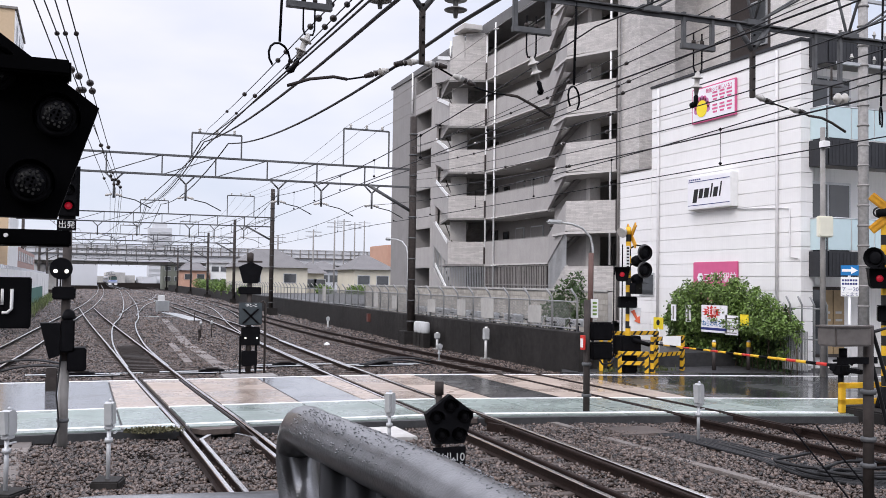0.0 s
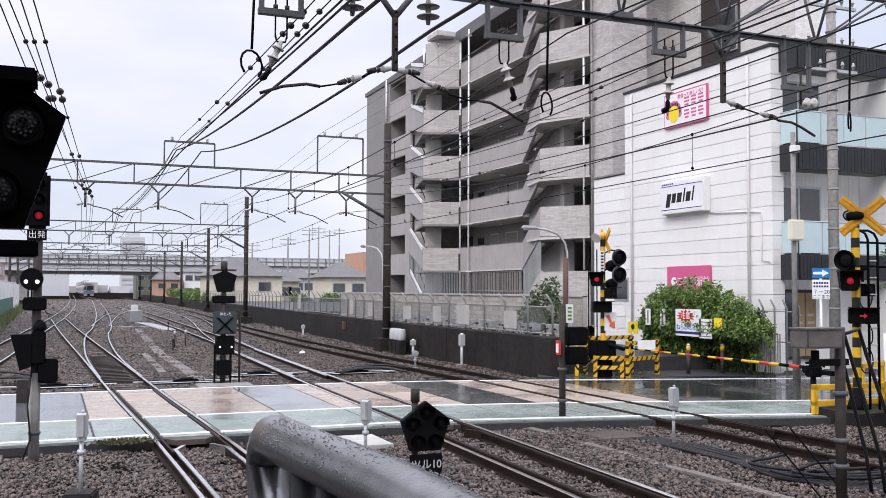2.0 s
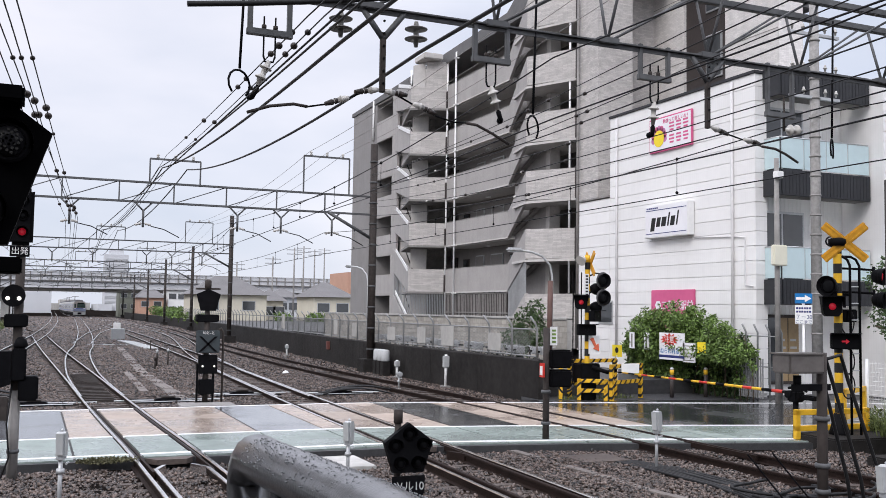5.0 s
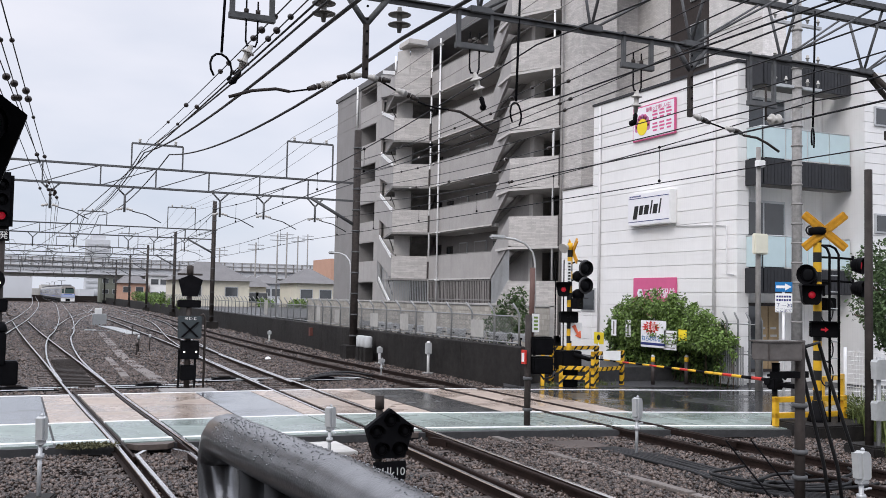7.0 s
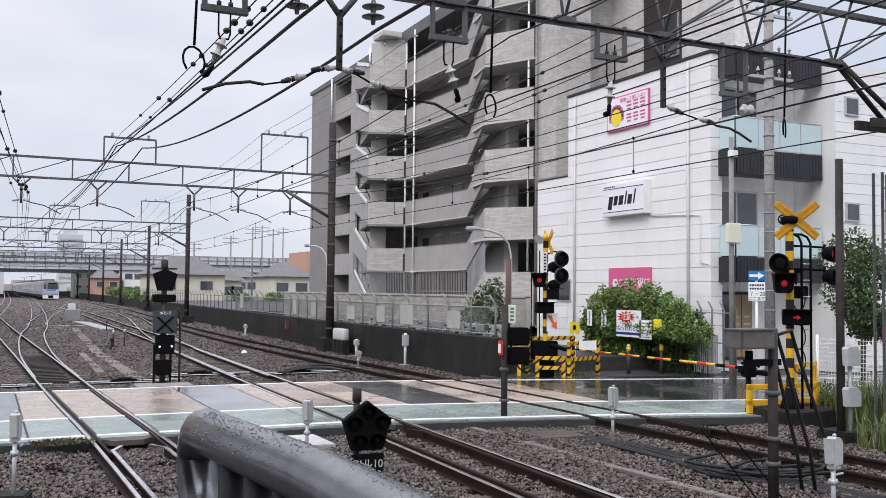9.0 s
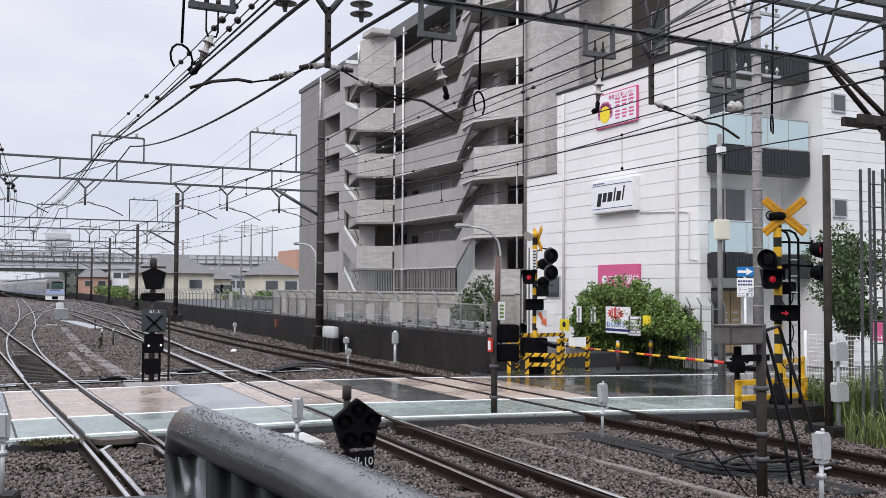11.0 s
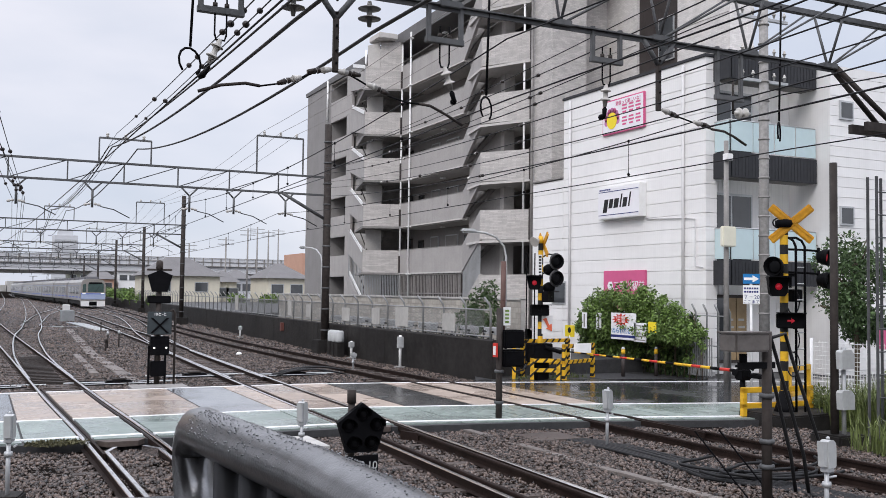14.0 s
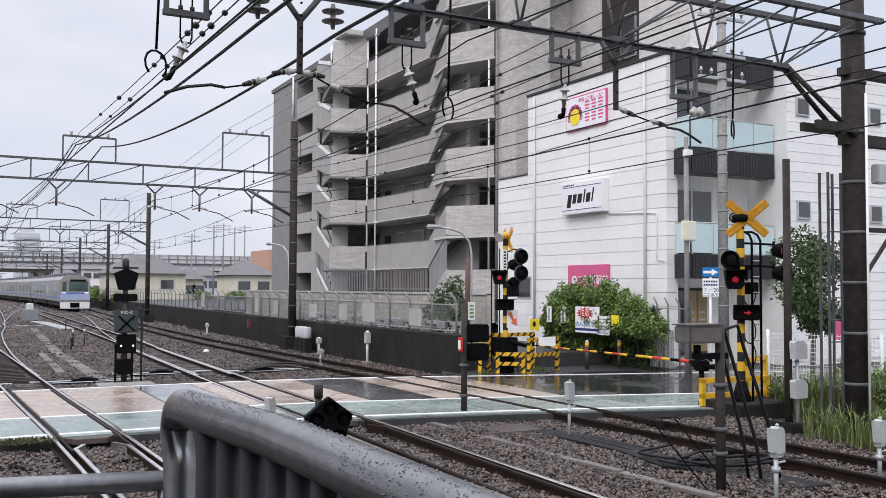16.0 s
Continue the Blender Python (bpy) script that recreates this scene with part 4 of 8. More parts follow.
GANTRIES = [(38.85, 13.45, -7.5, 6.62, 7.40, 9.7), (72.4, 13.75, -6.5, 6.6, 7.3, 9.5), (108, 16.3, -5.5, 6.6, 7.3, 9.3), (140, 17.4, -5, 6.6, 7.3, 9.3), (174, 18.7, -5, 6.6, 7.3, 9.2), (210, 19.8, -4, 6.6, 7.3, 9.2), (248, 20.8, -4, 6.6, 7.3, 9.2)]
for i, (gy, xr, xl, zl, zu, top) in enumerate(GANTRIES):
    mast("line_mast", xr, gy, top)
    mast("line_mast", xl, gy, 8.6)
    g = thing("gantry", "grey steel lattice gantry across the tracks", "gantry", "gantries")
    truss(g, xl + 0.1, xr - 0.1, gy, zl, zu, 10 if i < 3 else 8, 0.042 if i < 2 else 0.055)
    part("brace", rod(B(), (xr - 2.0, gy, zl), (xr - 0.1, gy, 5.6), 0.07, n=8), M_beam, g)
    part("brace", rod(B(), (xl + 2.0, gy, zl), (xl + 0.1, gy, 5.6), 0.07, n=8), M_beam, g)
    # feeder frames above the beam
    for x, w, hh in ((5.08, 0.98, 0.96), (11.33, 1.0, 1.57)):
        if xl < x < xr:
            for s in (-1, 1):
                part("frame_post", box(B(), x + s * w - 0.028, x + s * w + 0.028, gy - 0.028, gy + 0.028, zu, zu + hh), M_beam, g)
            part("frame_bar", box(B(), x - w, x + w, gy - 0.035, gy + 0.035, zu + hh - 0.035, zu + hh + 0.035), M_beam, g)
            for k in (-0.7, 0, 0.7):
                part("insulator", lathe(B(), [(0.03, 0), (0.07, 0.04), (0.03, 0.08), (0.07, 0.12), (0.03, 0.18)], 10, (x + k * w, gy, zu + hh + 0.03)), M_porcelain, g)
    # drop brackets for each wire
    for x in (1.2, 3.9, 7.6, 9.4, 11.6):
        if xl < x < xr - 0.5:
            part("drop_arm", tube(B(), [(x - 0.35, gy, zl), (x, gy, zl - 0.35)], 0.035, 6), M_beam, g)
            part("drop_arm", tube(B(), [(x + 0.35, gy, zl), (x, gy, zl - 0.35)], 0.035, 6), M_beam, g)
            part("drop_post", rod(B(), (x, gy, zl - 0.3), (x, gy, zl - 1.0), 0.045, n=8), M_beam, g)
            if i < 3:
                for s in (-1, 1):
                    part("insulator", lathe(B(), [(0.03, 0), (0.06, 0.06), (0.03, 0.12), (0.06, 0.18), (0.03, 0.26)], 8, (x + s * 0.06, gy, zl - 0.85), (s, 0, -0.25)), M_porcelain, g)
                part("pull_arm", tube(B(), [(x + 0.3, gy, zl - 0.95), (x + 0.8, gy, zl - 1.05), (x + 1.4, gy, zl - 1.35)], 0.02, 5), M_wire, g)

# near gantry, a space frame with two pairs of chords
NY = 11.2
g = thing("gantry", "grey steel lattice gantry close overhead with insulators", "gantry", "gantries")
ZL, ZU = 6.32, 7.32
for yy in (NY - 0.35, NY + 0.35):
    part("chord", box(B(), -9, 14.8, yy - 0.05, yy + 0.05, ZU - 0.05, ZU + 0.05, 0.01), M_beam, g)
part("chord", box(B(), -9, 12.8, NY - 0.06, NY + 0.06, ZL - 0.012, ZL + 0.012, 0.004), M_beam, g)
part("chord_flange", box(B(), -9, 12.8, NY - 0.012, NY + 0.012, ZL - 0.072, ZL - 0.012, 0.004), M_beam, g)
for i in range(12):
    x = 12.6 - 1.76 * i
    for yy in (NY - 0.35, NY + 0.35):
        part("post", rod(B(), (x, NY, ZL), (x + 0.06, yy, ZU), 0.022, n=8), M_beam, g)
        part("diagonal", rod(B(), (x, NY, ZL), (x + 1.7, yy, ZU), 0.018, n=8), M_beam, g)
    part("gusset", box(B(), x - 0.16, x + 0.16, NY - 0.08, NY + 0.08, ZL - 0.03, ZL + 0.06, 0.01), M_beam, g)
for s in (-0.16, 0.16):
    part("brace", box(B(), 13.3, 14.4, NY + s - 0.04, NY + s + 0.04, 5.3, 5.45), M_mast, g)
    part("brace", tube(B(), [(12.75, NY + s * 0.3, ZL), (14.3, NY + s, 5.25)], 0.045, 8), M_mast, g, "heavy dark knee brace")
mast("line_mast", 14.45, NY, 12.0, 0.215, "thick dark concrete overhead line mast with bands", block=False)
mast("line_mast", -9.0, NY, 9.0, 0.2)


# ---------------- wires ----------------
def wire(name, label, spans, r=0.014, mat_=None, n=6, group="overhead wires"):
    """A hanging wire through supports: rows of (point, sag to the next)."""
    pts = []
    for (p, d), (q, _) in zip(spans, spans[1:]):
        seg = sag(p, q, d, 14)
        pts += seg if not pts else seg[1:]
    return lone(name, tube(B(), pts, r * 0.82, n), mat_ or M_wire, label, "wire", group)


GY = [-28, 11.2] + [g_[0] for g_ in GANTRIES]


def catenary(k, z_contact=5.0, z_mess=5.95, dx=0.0, far=210, near=-30, carrier=True):
    """Contact wire, carrier wire and droppers over one track."""
    ys = [y for y in GY if near <= y <= far]
    xs_ = [spline(TRACKS[k], max(y, -8)) + dx + 0.12 * (-1) ** i for i, y in enumerate(ys)]
    wire("contact_wire", "dark copper contact wire above the track", [((x, y, z_contact), 0.03) for x, y in zip(xs_, ys)], 0.013)
    if not carrier:
        return
    wire("carrier_wire", "dark carrier cable that holds the contact wire", [((x, y, z_mess), 0.42) for x, y in zip(xs_, ys)], 0.013)
    for j in range(len(ys) - 1):
        if ys[j] > 100 or ys[j] < 0:
            continue
        for i in range(1, 7):
            u = i / 7
            x, y = xs_[j] * (1 - u) + xs_[j + 1] * u, ys[j] * (1 - u) + ys[j + 1] * u
            zt = z_mess - 4 * 0.42 * u * (1 - u)
            d_ = thing("dropper", "thin dropper between carrier and contact wire", "dropper", "droppers", at=(x, y, 0))
            part("rod", rod(B(), (0, 0, z_contact), (0, 0, zt), 0.006, n=5), M_wire, d_)
            for z in (z_contact + 0.03, zt):
                part("clamp", lathe(B(), [(0.012, -0.03), (0.036, 0), (0.012, 0.03)], 8, (0, 0, z)), M_black, d_)


catenary("a", 4.95, far=80, carrier=False)
catenary("b", 5.15, 6.0, far=140)
catenary("c", 4.85, 5.75, far=210)
catenary("l", 5.1, 6.0, 0.2, 210, 30)
catenary("t", 5.1, 6.0, 0.0, 210, 30)

# heavy feeders from the near gantry to the frame on the next one
for x0, z0, x1, d in ((4.46, 5.82, 5.53, 0.42), (3.41, 5.82, 4.57, 0.25), (3.25, 5.95, 4.45, 0.12)):
    wire("feeder_cable", "thick black feeder cable", [((x0 - 1.0, -28, z0 + 0.2), 0.5), ((x0, NY, z0), d), ((x1, 38.85, 8.02), 0.6), ((x1, 72.4, 8.0), 0.6), ((x1 + 1, 108, 8.0), 0.5)], 0.03 if d > 0.2 else 0.02, M_rubber, 8)
for x, z0, x1, z1 in ((2.98, 6.09, 4.73, 8.57), (3.19, 6.12, 5.05, 8.50)):
    wire("feeder_wire", "twin feeder wires with round clamps", [((x - 1.2 * (x1 - x), -28, z0 - 1.3 * (z1 - z0)), 0.1), ((x, NY, z0), 0.06), ((x1, 38.85, z1), 0.3), ((x1 + 0.6, 72.4, z1), 0.4), ((x1 + 1.3, 140, z1), 0.4)], 0.012)
    for y, r in ((12.2, 0.045), (13.2, 0.055), (13.9, 0.05), (16.5, 0.05), (17.6, 0.05), (24.0, 0.06), (29.5, 0.05)):
        u = (y - NY) / (38.85 - NY)
        z = z0 + (z1 - z0) * u - 4 * 0.06 * u * (1 - u)
        lone("wire_clamp", lathe(B(), [(0.02, -r), (r * 0.8, -r * 0.6), (r, 0), (r * 0.8, r * 0.6), (0.02, r)], 12, (x + (x1 - x) * u, y, z), (0.03, 1, 0.03)), M_porcdark, "dark round insulator strung on a feeder wire", "insulator", "wire insulators")
for zl_, zr_, r in ((8.37, 6.35, 0.012), (7.81, 5.84, 0.014), (7.56, 5.51, 0.012), (6.95, 4.96, 0.011), (6.59, 4.71, 0.014), (8.3, 6.6, 0.010), (7.7, 6.05, 0.010), (7.2, 5.2, 0.010)):
    wire("feeder_wire", "thin dark line wire running to the mast", [((13.36, 38.85, zl_), 0.18), ((8.57, NY, zr_), 0.1), ((4.6, -12, zr_ - 0.6), 0.1)], r)
    rw = random.Random(int(zl_ * 100))
    for i in range(4):
        u = rw.uniform(0.12, 0.95)
        lone("wire_clamp", lathe(B(), [(0.012, -0.07), (0.032, -0.045), (0.036, 0.045), (0.012, 0.07)], 8, (13.36 - 4.79 * u, 38.85 - 27.65 * u, zl_ + (zr_ - zl_) * u - 0.72 * u * (1 - u)), (-0.17, -1, -0.06)), M_porcdark if i else M_porcelain, "small dark clamp on a line wire", "clamp", "line clamps")
for i, x in enumerate((10.55, 11.3, 12.05)):
    wire("power_line", "thin grey power line on the gantry frames", [((x - 1.0, NY, 9.6), 0.3), ((x, 38.85, 9.15), 0.5), ((x + 0.4, 72.4, 8.8), 0.5), ((x + 2.6, 108, 8.8), 0.5), ((x + 4, 174, 8.8), 0.5)], 0.010, M_concmid)
# lines on the far left side
LEFT = ((-0.57, 5.74, 1.07, 5.84), (-0.46, 5.76, 1.42, 5.97), (-0.34, 5.77, 1.27, 5.96), (-0.21, 5.79, 1.50, 5.86))
for i, (x0, z0, x1, z1) in enumerate(LEFT):
    k_ = 32 / 26.85
    wire("feeder_wire", "line wire with round insulators", [((x0 + (x0 - x1) * k_, -20, z0 + (z0 - z1) * k_), 0.05), ((x0, 12.0, z0), 0.06), ((x1, 38.85, z1), 0.3), ((x1 + 1.0, 72.4, z1 - 0.1), 0.4), ((x1 + 3.0, 140, z1 - 0.1), 0.4)], 0.011)
    for y, r in ((13.6, 0.035), (15.4 + 0.5 * i, 0.062), (17.6, 0.062), (18.8 + 0.2 * i, 0.035), (25.0, 0.05), (31.0 + i, 0.05), (34.5, 0.06), (36.5, 0.06)) if i else ((20.0, 0.035), (33.0, 0.05)):
        u = (y - 12.0) / 26.85
        lone("wire_clamp", lathe(B(), [(0.012, -r * 1.2), (r * 0.8, -r * 0.7), (r, 0), (r * 0.8, r * 0.7), (0.012, r * 1.2)], 12, (x0 + (x1 - x0) * u, y, z0 + (z1 - z0) * u - 0.24 * u * (1 - u)), (0.05, 1, 0)), M_porcdark, "dark round insulator strung on a feeder wire", "insulator", "wire insulators")


def insulator(par, p, axis=(0, 0, -1), n=2, r=0.11):
    """A string of porcelain discs."""
    prof = [(0.025, 0)]
    for i in range(n):
        h = 0.04 + 0.13 * i
        prof += [(0.034, h), (0.04, h + 0.028), (r * 0.7, h + 0.036), (r, h + 0.054), (r * 0.97, h + 0.064), (0.04, h + 0.058)]
    prof += [(0.025, 0.07 + 0.13 * n)]
    return part("insulator", lathe(B(), prof, 16, p, axis), M_porcelain, par, "ribbed porcelain insulator")


# what hangs from the near gantry
hang = thing("gantry_fittings", "steel drop frames and porcelain insulators under the near gantry", "fittings")
for x, zf, lean in ((2.52, 5.82, -0.4), (5.5, 5.84, 0.4), (8.12, 5.89, 0.0), (10.45, 5.58, 0.0)):
    for s in (-0.24, 0.24):
        part("drop_post", box(B(), x + s - 0.03, x + s + 0.03, NY - 0.03, NY + 0.03, zf - 0.02, ZL + 0.05, 0.006), M_beam, hang)
    part("cross_bar", box(B(), x - 0.28, x + 0.28, NY - 0.04, NY + 0.04, zf - 0.04, zf + 0.04, 0.006), M_beam, hang)
    if zf < 5.7:
        part("hanger", rod(B(), (x + 0.08, NY, zf + 0.3), (x + 0.08, NY, 5.34), 0.016, n=8), M_mast, hang)
        insulator(hang, (x + 0.1, NY, 5.36), (1, 0, 0.05), 2, 0.09)
        continue
    for s in (-0.07, 0.07):
        part("hanger", rod(B(), (x + s, NY, zf + 0.2), (x + s, NY, zf - 0.30), 0.011, n=6), M_black, hang)
        part("nut", lathe(B(), [(0.03, 0), (0.03, 0.05)], 6, (x + s, NY, zf + 0.045)), M_mast, hang)
    part("link", tube(B(), [(x - 0.07, NY, zf - 0.28), (x - 0.05, NY, zf - 0.35), (x + 0.05, NY, zf - 0.35), (x + 0.07, NY, zf - 0.28)], 0.013, 6), M_black, hang)
    insulator(hang, (x, NY, zf - 0.34), (lean, 0.1, -1), 2, 0.08)
    d_ = Vector((lean, 0.1, -1)).normalized()
    e_ = Vector((x, NY, zf - 0.34)) + d_ * 0.33
    part("clamp", lathe(B(), [(0.015, 0), (0.035, 0.03), (0.03, 0.12), (0.02, 0.16)], 8, e_, d_), M_black, hang)
    part("clamp", lathe(B(), [(0.015, 0), (0.045, 0.03), (0.045, 0.09), (0.015, 0.12)], 8, e_ + d_ * 0.13, (d_.x, 1, -0.1)), M_black, hang)
for x in (3.97, 9.07):
    for s in (-0.3, 0.3):
        part("drop_arm", rod(B(), (x + s, NY, ZL), (x, NY, ZL - 0.38), 0.04, n=8), M_beam, hang)
    part("drop_post", box(B(), x - 0.034, x + 0.034, NY - 0.034, NY + 0.034, 5.25, ZL - 0.3, 0.008), M_mast, hang)
    for k in range(6):
        part("bolt", lathe(B(), [(0.016, 0), (0.016, 0.02)], 6, (x, NY - 0.034, 5.36 + 0.16 * k), (0, -1, 0)), M_black, hang)


def pull_arm(pts, r=0.02):
    """A bent registration arm held by two rod insulators."""
    for p, q in ((pts[0], pts[1]), (pts[2], pts[3])):
        d = Vector((q[0] - p[0], 0, q[1] - p[1])).normalized()
        insulator(hang, (p[0], NY, p[1]), d, 1, 0.05)
        insulator(hang, Vector((p[0], NY, p[1])) + d * 0.12, d, 1, 0.03).data.materials[0] = M_porcdark
    part("pull_arm", tube(B(), [(a, NY + 0.02 * i, b) for i, (a, b) in enumerate(pts)], r * 0.6, 6), M_black, hang)
    part("bent_end", tube(B(), [(a, NY + 0.02 * (i + len(pts) - 4), b) for i, (a, b) in enumerate(pts[-4:])], r, 8), M_mast, hang)


pull_arm([(3.99, 5.27), (4.14, 5.26), (4.4, 5.15), (4.75, 5.03), (5.01, 4.98), (5.18, 4.99), (5.36, 4.98), (5.62, 4.88), (5.86, 4.77)])
pull_arm([(3.92, 5.28), (3.77, 5.25), (3.53, 5.14), (3.26, 5.04), (3.03, 4.99), (2.86, 5.01), (2.57, 4.96), (2.3, 4.86)])
pull_arm([(9.14, 5.28), (9.32, 5.23), (9.75, 5.15), (10.15, 5.08), (10.42, 5.07), (10.64, 5.01), (10.91, 4.9)])
for x in (3.41, 4.42):
    insulator(hang, (x, NY, 6.22), (0, 0, -1), 2, 0.15).data.materials[0] = M_porcgrey
for x, zb in ((2.17, 5.05), (6.14, 4.88), (11.5, 5.02)):
    part("jumper", tube(B(), [(x + 0.05, NY, 7.2), (x + 0.02, NY, 6.0), (x, NY, zb + 0.3)], 0.017, 6), M_black, hang)
    part("jumper_loop", tube(B(), [(x + 0.15 * math.sin(a), NY + 0.12 * math.sin(a), zb + 0.12 + 0.16 * math.cos(a)) for a in [radians(-140 + 28 * i) for i in range(11)]], 0.014, 6), M_black, hang)
part("cross_cable", tube(B(), sag((1.5, NY - 0.3, 5.95), (9.5, NY - 0.3, 7.9), 0.2), 0.035, 8), M_rubber, hang)

# ---------------- signals ----------------
M_lamplit = glow("lit_signal_lamp", (1.0, 0.97, 0.88), 1.6)
M_redlit = glow("lit_red_lamp", (0.42, 0.006, 0.02), 0.32)
M_lens = mat("dark_lens", (0.006, 0.006, 0.007), 0.3, 0.2, 10.0, spec=0.08)
M_lensdot = mat("lens_dot", (0.022, 0.022, 0.021), 0.3, 0.2, 10.0)


def pentagon(r, turn=90):
    return [(r * math.cos(radians(turn + 72 * i)), r * math.sin(radians(turn + 72 * i))) for i in range(5)]


def hooded_lamp(par, x, y, z, r, lens=None, dots=False, depth=0.12):
    """A lamp that looks towards -y, under a half-round hood."""
    lamp = part("lamp", lathe(B(), [(r, 0), (r * 1.05, 0.02), (r * 0.9, 0.03)], 18, (x, y, z), (0, -1, 0)), M_black, par)
    part("lens", lathe(B(), [(r * 0.85, 0), (r * 0.7, 0.02), (r * 0.3, 0.03)], 18, (x, y - 0.02, z), (0, -1, 0)), lens or M_lens, lamp)
    bm = B()
    rows = []
    for d in (0.0, depth):
        rows.append([bm.verts.new((x + r * 1.12 * math.cos(a), y - d, z + r * 1.12 * math.sin(a))) for a in [radians(-15 + 210 * i / 14) for i in range(15)]])
    for i in range(14):
        f = bm.faces.new((rows[0][i], rows[0][i + 1], rows[1][i + 1], rows[1][i]))
        f.smooth = True
    bmesh.ops.solidify(bm, geom=bm.faces[:], thickness=0.004)
    part("hood", bm, M_black, lamp)
    if dots:
        bm = B()
        for i in range(26):
            a, q = i * 2.4, r * 0.62 * math.sqrt((i + 0.5) / 26)
            rod(bm, (x + q * math.cos(a), y - 0.045, z + q * math.sin(a)), (x + q * math.cos(a), y - 0.05, z + q * math.sin(a)), r * 0.075, n=7)
        part("led_dots", bm, M_lensdot, lamp)
    return lamp


# the big five-lamp signal hanging close by
ns = thing("route_signal", "black five-lamp pentagon signal close to the platform end, unlit", "signal", "pentagon signals", at=(-0.21, 2.64, 2.865))
part("back_board", prism(B(), pentagon(0.262), 1, 0.0, 0.05), M_backlit, ns)
for i in range(5):
    a = radians(90 + 72 * i)
    hooded_lamp(ns, 0.155 * math.cos(a), 0.0, 0.155 * math.sin(a), 0.052, dots=True, depth=0.05)
part("top_bar", box(B(), -0.02, 0.18, -0.08, 0.04, 0.145, 0.185, 0.006), M_backlit, ns)
part("bottom_bar", box(B(), -0.2, 0.19, -0.06, 0.06, -0.285, -0.245, 0.004), M_backlit, ns)
part("bolt", lathe(B(), [(0.006, 0), (0.005, 0.006)], 8, (0.04, -0.061, -0.262), (0, -1, 0)), M_white, ns)
part("post", rod(B(), (-0.18, 0.12, -1.85), (-0.18, 0.12, 0.3), 0.045), M_black, ns)
part("arm", box(B(), -0.2, -0.16, 0.05, 0.13, -0.2, 0.1), M_black, ns)
pl = part("number_plate", box(B(), -0.16, 0.10, -0.01, 0.01, -0.495, -0.365, 0.003), M_black, ns, "black plate with a cut-off white mark")
part("plate_mark", tube(B(), [(0.055, -0.013, -0.395), (0.055, -0.013, -0.445), (0.045, -0.013, -0.455), (0.033, -0.013, -0.455)], 0.0045, 6), M_white, pl)
part("plate_mark", tube(B(), [(0.033, -0.013, -0.395), (0.033, -0.013, -0.435)], 0.004, 6), M_white, pl)
part("stay", rod(B(), (0.015, 0.02, -0.5), (0.015, 0.02, -2.3), 0.003, n=6), M_black, ns)


def post_base(par, r=0.06, top=3.0, m_=None, z0=-0.2):
    return part("post", rod(B(), (0, 0, z0), (0, 0, top), r, r * 0.95, 12), m_ or M_mast, par)


# tall departure signal at the left of the tracks
ds = thing("departure_signal", "tall black signal post, red aspect, two lit marker lights", "signal", at=(-0.17, 16.0, 0))
post_base(ds, 0.07, 4.0)
part("sleeve", rod(B(), (0, 0, -0.19), (0, 0, 1.2), 0.078, 0.076, 12), M_concmid, ds)
part("head", box(B(), -0.19, 0.16, -0.12, 0.12, 3.42, 4.3, 0.05), M_black, ds)
for i, z in enumerate((4.1, 3.87, 3.62)):
    hooded_lamp(ds, 0.0, -0.12, z, 0.075, M_redlit if i == 2 else None)
nb = part("name_plate", box(B(), -0.16, 0.12, -0.1, -0.08, 3.24, 3.40, 0.004), M_black, ds)
words("lettering", "出発", 0.125, pose(-0.02, -0.103, 3.32, 90, 0, 0), nb, M_white)
part("marker_disc", lathe(B(), [(0.17, 0), (0.17, 0.05)], 20, (-0.08, -0.06, 2.64), (0, -1, 0)), M_black, ds)
for x in (-0.16, 0.0):
    part("marker_light", lathe(B(), [(0.031, 0), (0.024, 0.02)], 14, (x, -0.115, 2.60), (0, -1, 0)), M_lamplit, ds)
part("relay_box", box(B(), -0.2, 0.14, -0.14, 0.1, 2.16, 2.36, 0.02), M_black, ds)
part("relay_box", prism(B(), [(-0.36, 1.80), (-0.07, 1.80), (-0.07, 1.30), (-0.22, 1.25)], 1, -0.2, 0.12), M_black, ds)
part("relay_box", box(B(), -0.06, 0.14, -0.22, 0.05, 1.35, 1.85, 0.02), M_black, ds)
part("lantern", lathe(B(), [(0.09, 0), (0.11, 0.03), (0.08, 0.12), (0.04, 0.16)], 12, (0.05, -0.08, 1.85)), M_black, ds)
part("relay_box", box(B(), 0.04, 0.32, -0.2, 0.1, 1.05, 1.42, 0.02), M_black, ds)
part("cable", tube(B(), [(-0.05, -0.1, 1.3), (-0.1, -0.12, 0.7), (-0.05, -0.1, 0.2), (-0.15, -0.15, -0.1)], 0.015, 6), M_rubber, ds)
part("collar", lathe(B(), [(0.085, 0), (0.095, 0.03), (0.085, 0.06)], 12, (0, 0, 0.25)), M_beam, ds)
lone("machine_cabinet", box(B(), -0.62, -0.38, 22.8, 23.1, -0.17, 0.5, 0.02), M_mast, "rusty brown trackside cabinet on ballast", "cabinet")

M_plate = mat("slate_plate", (0.045, 0.055, 0.06), 0.45, 0.2, 8.0)
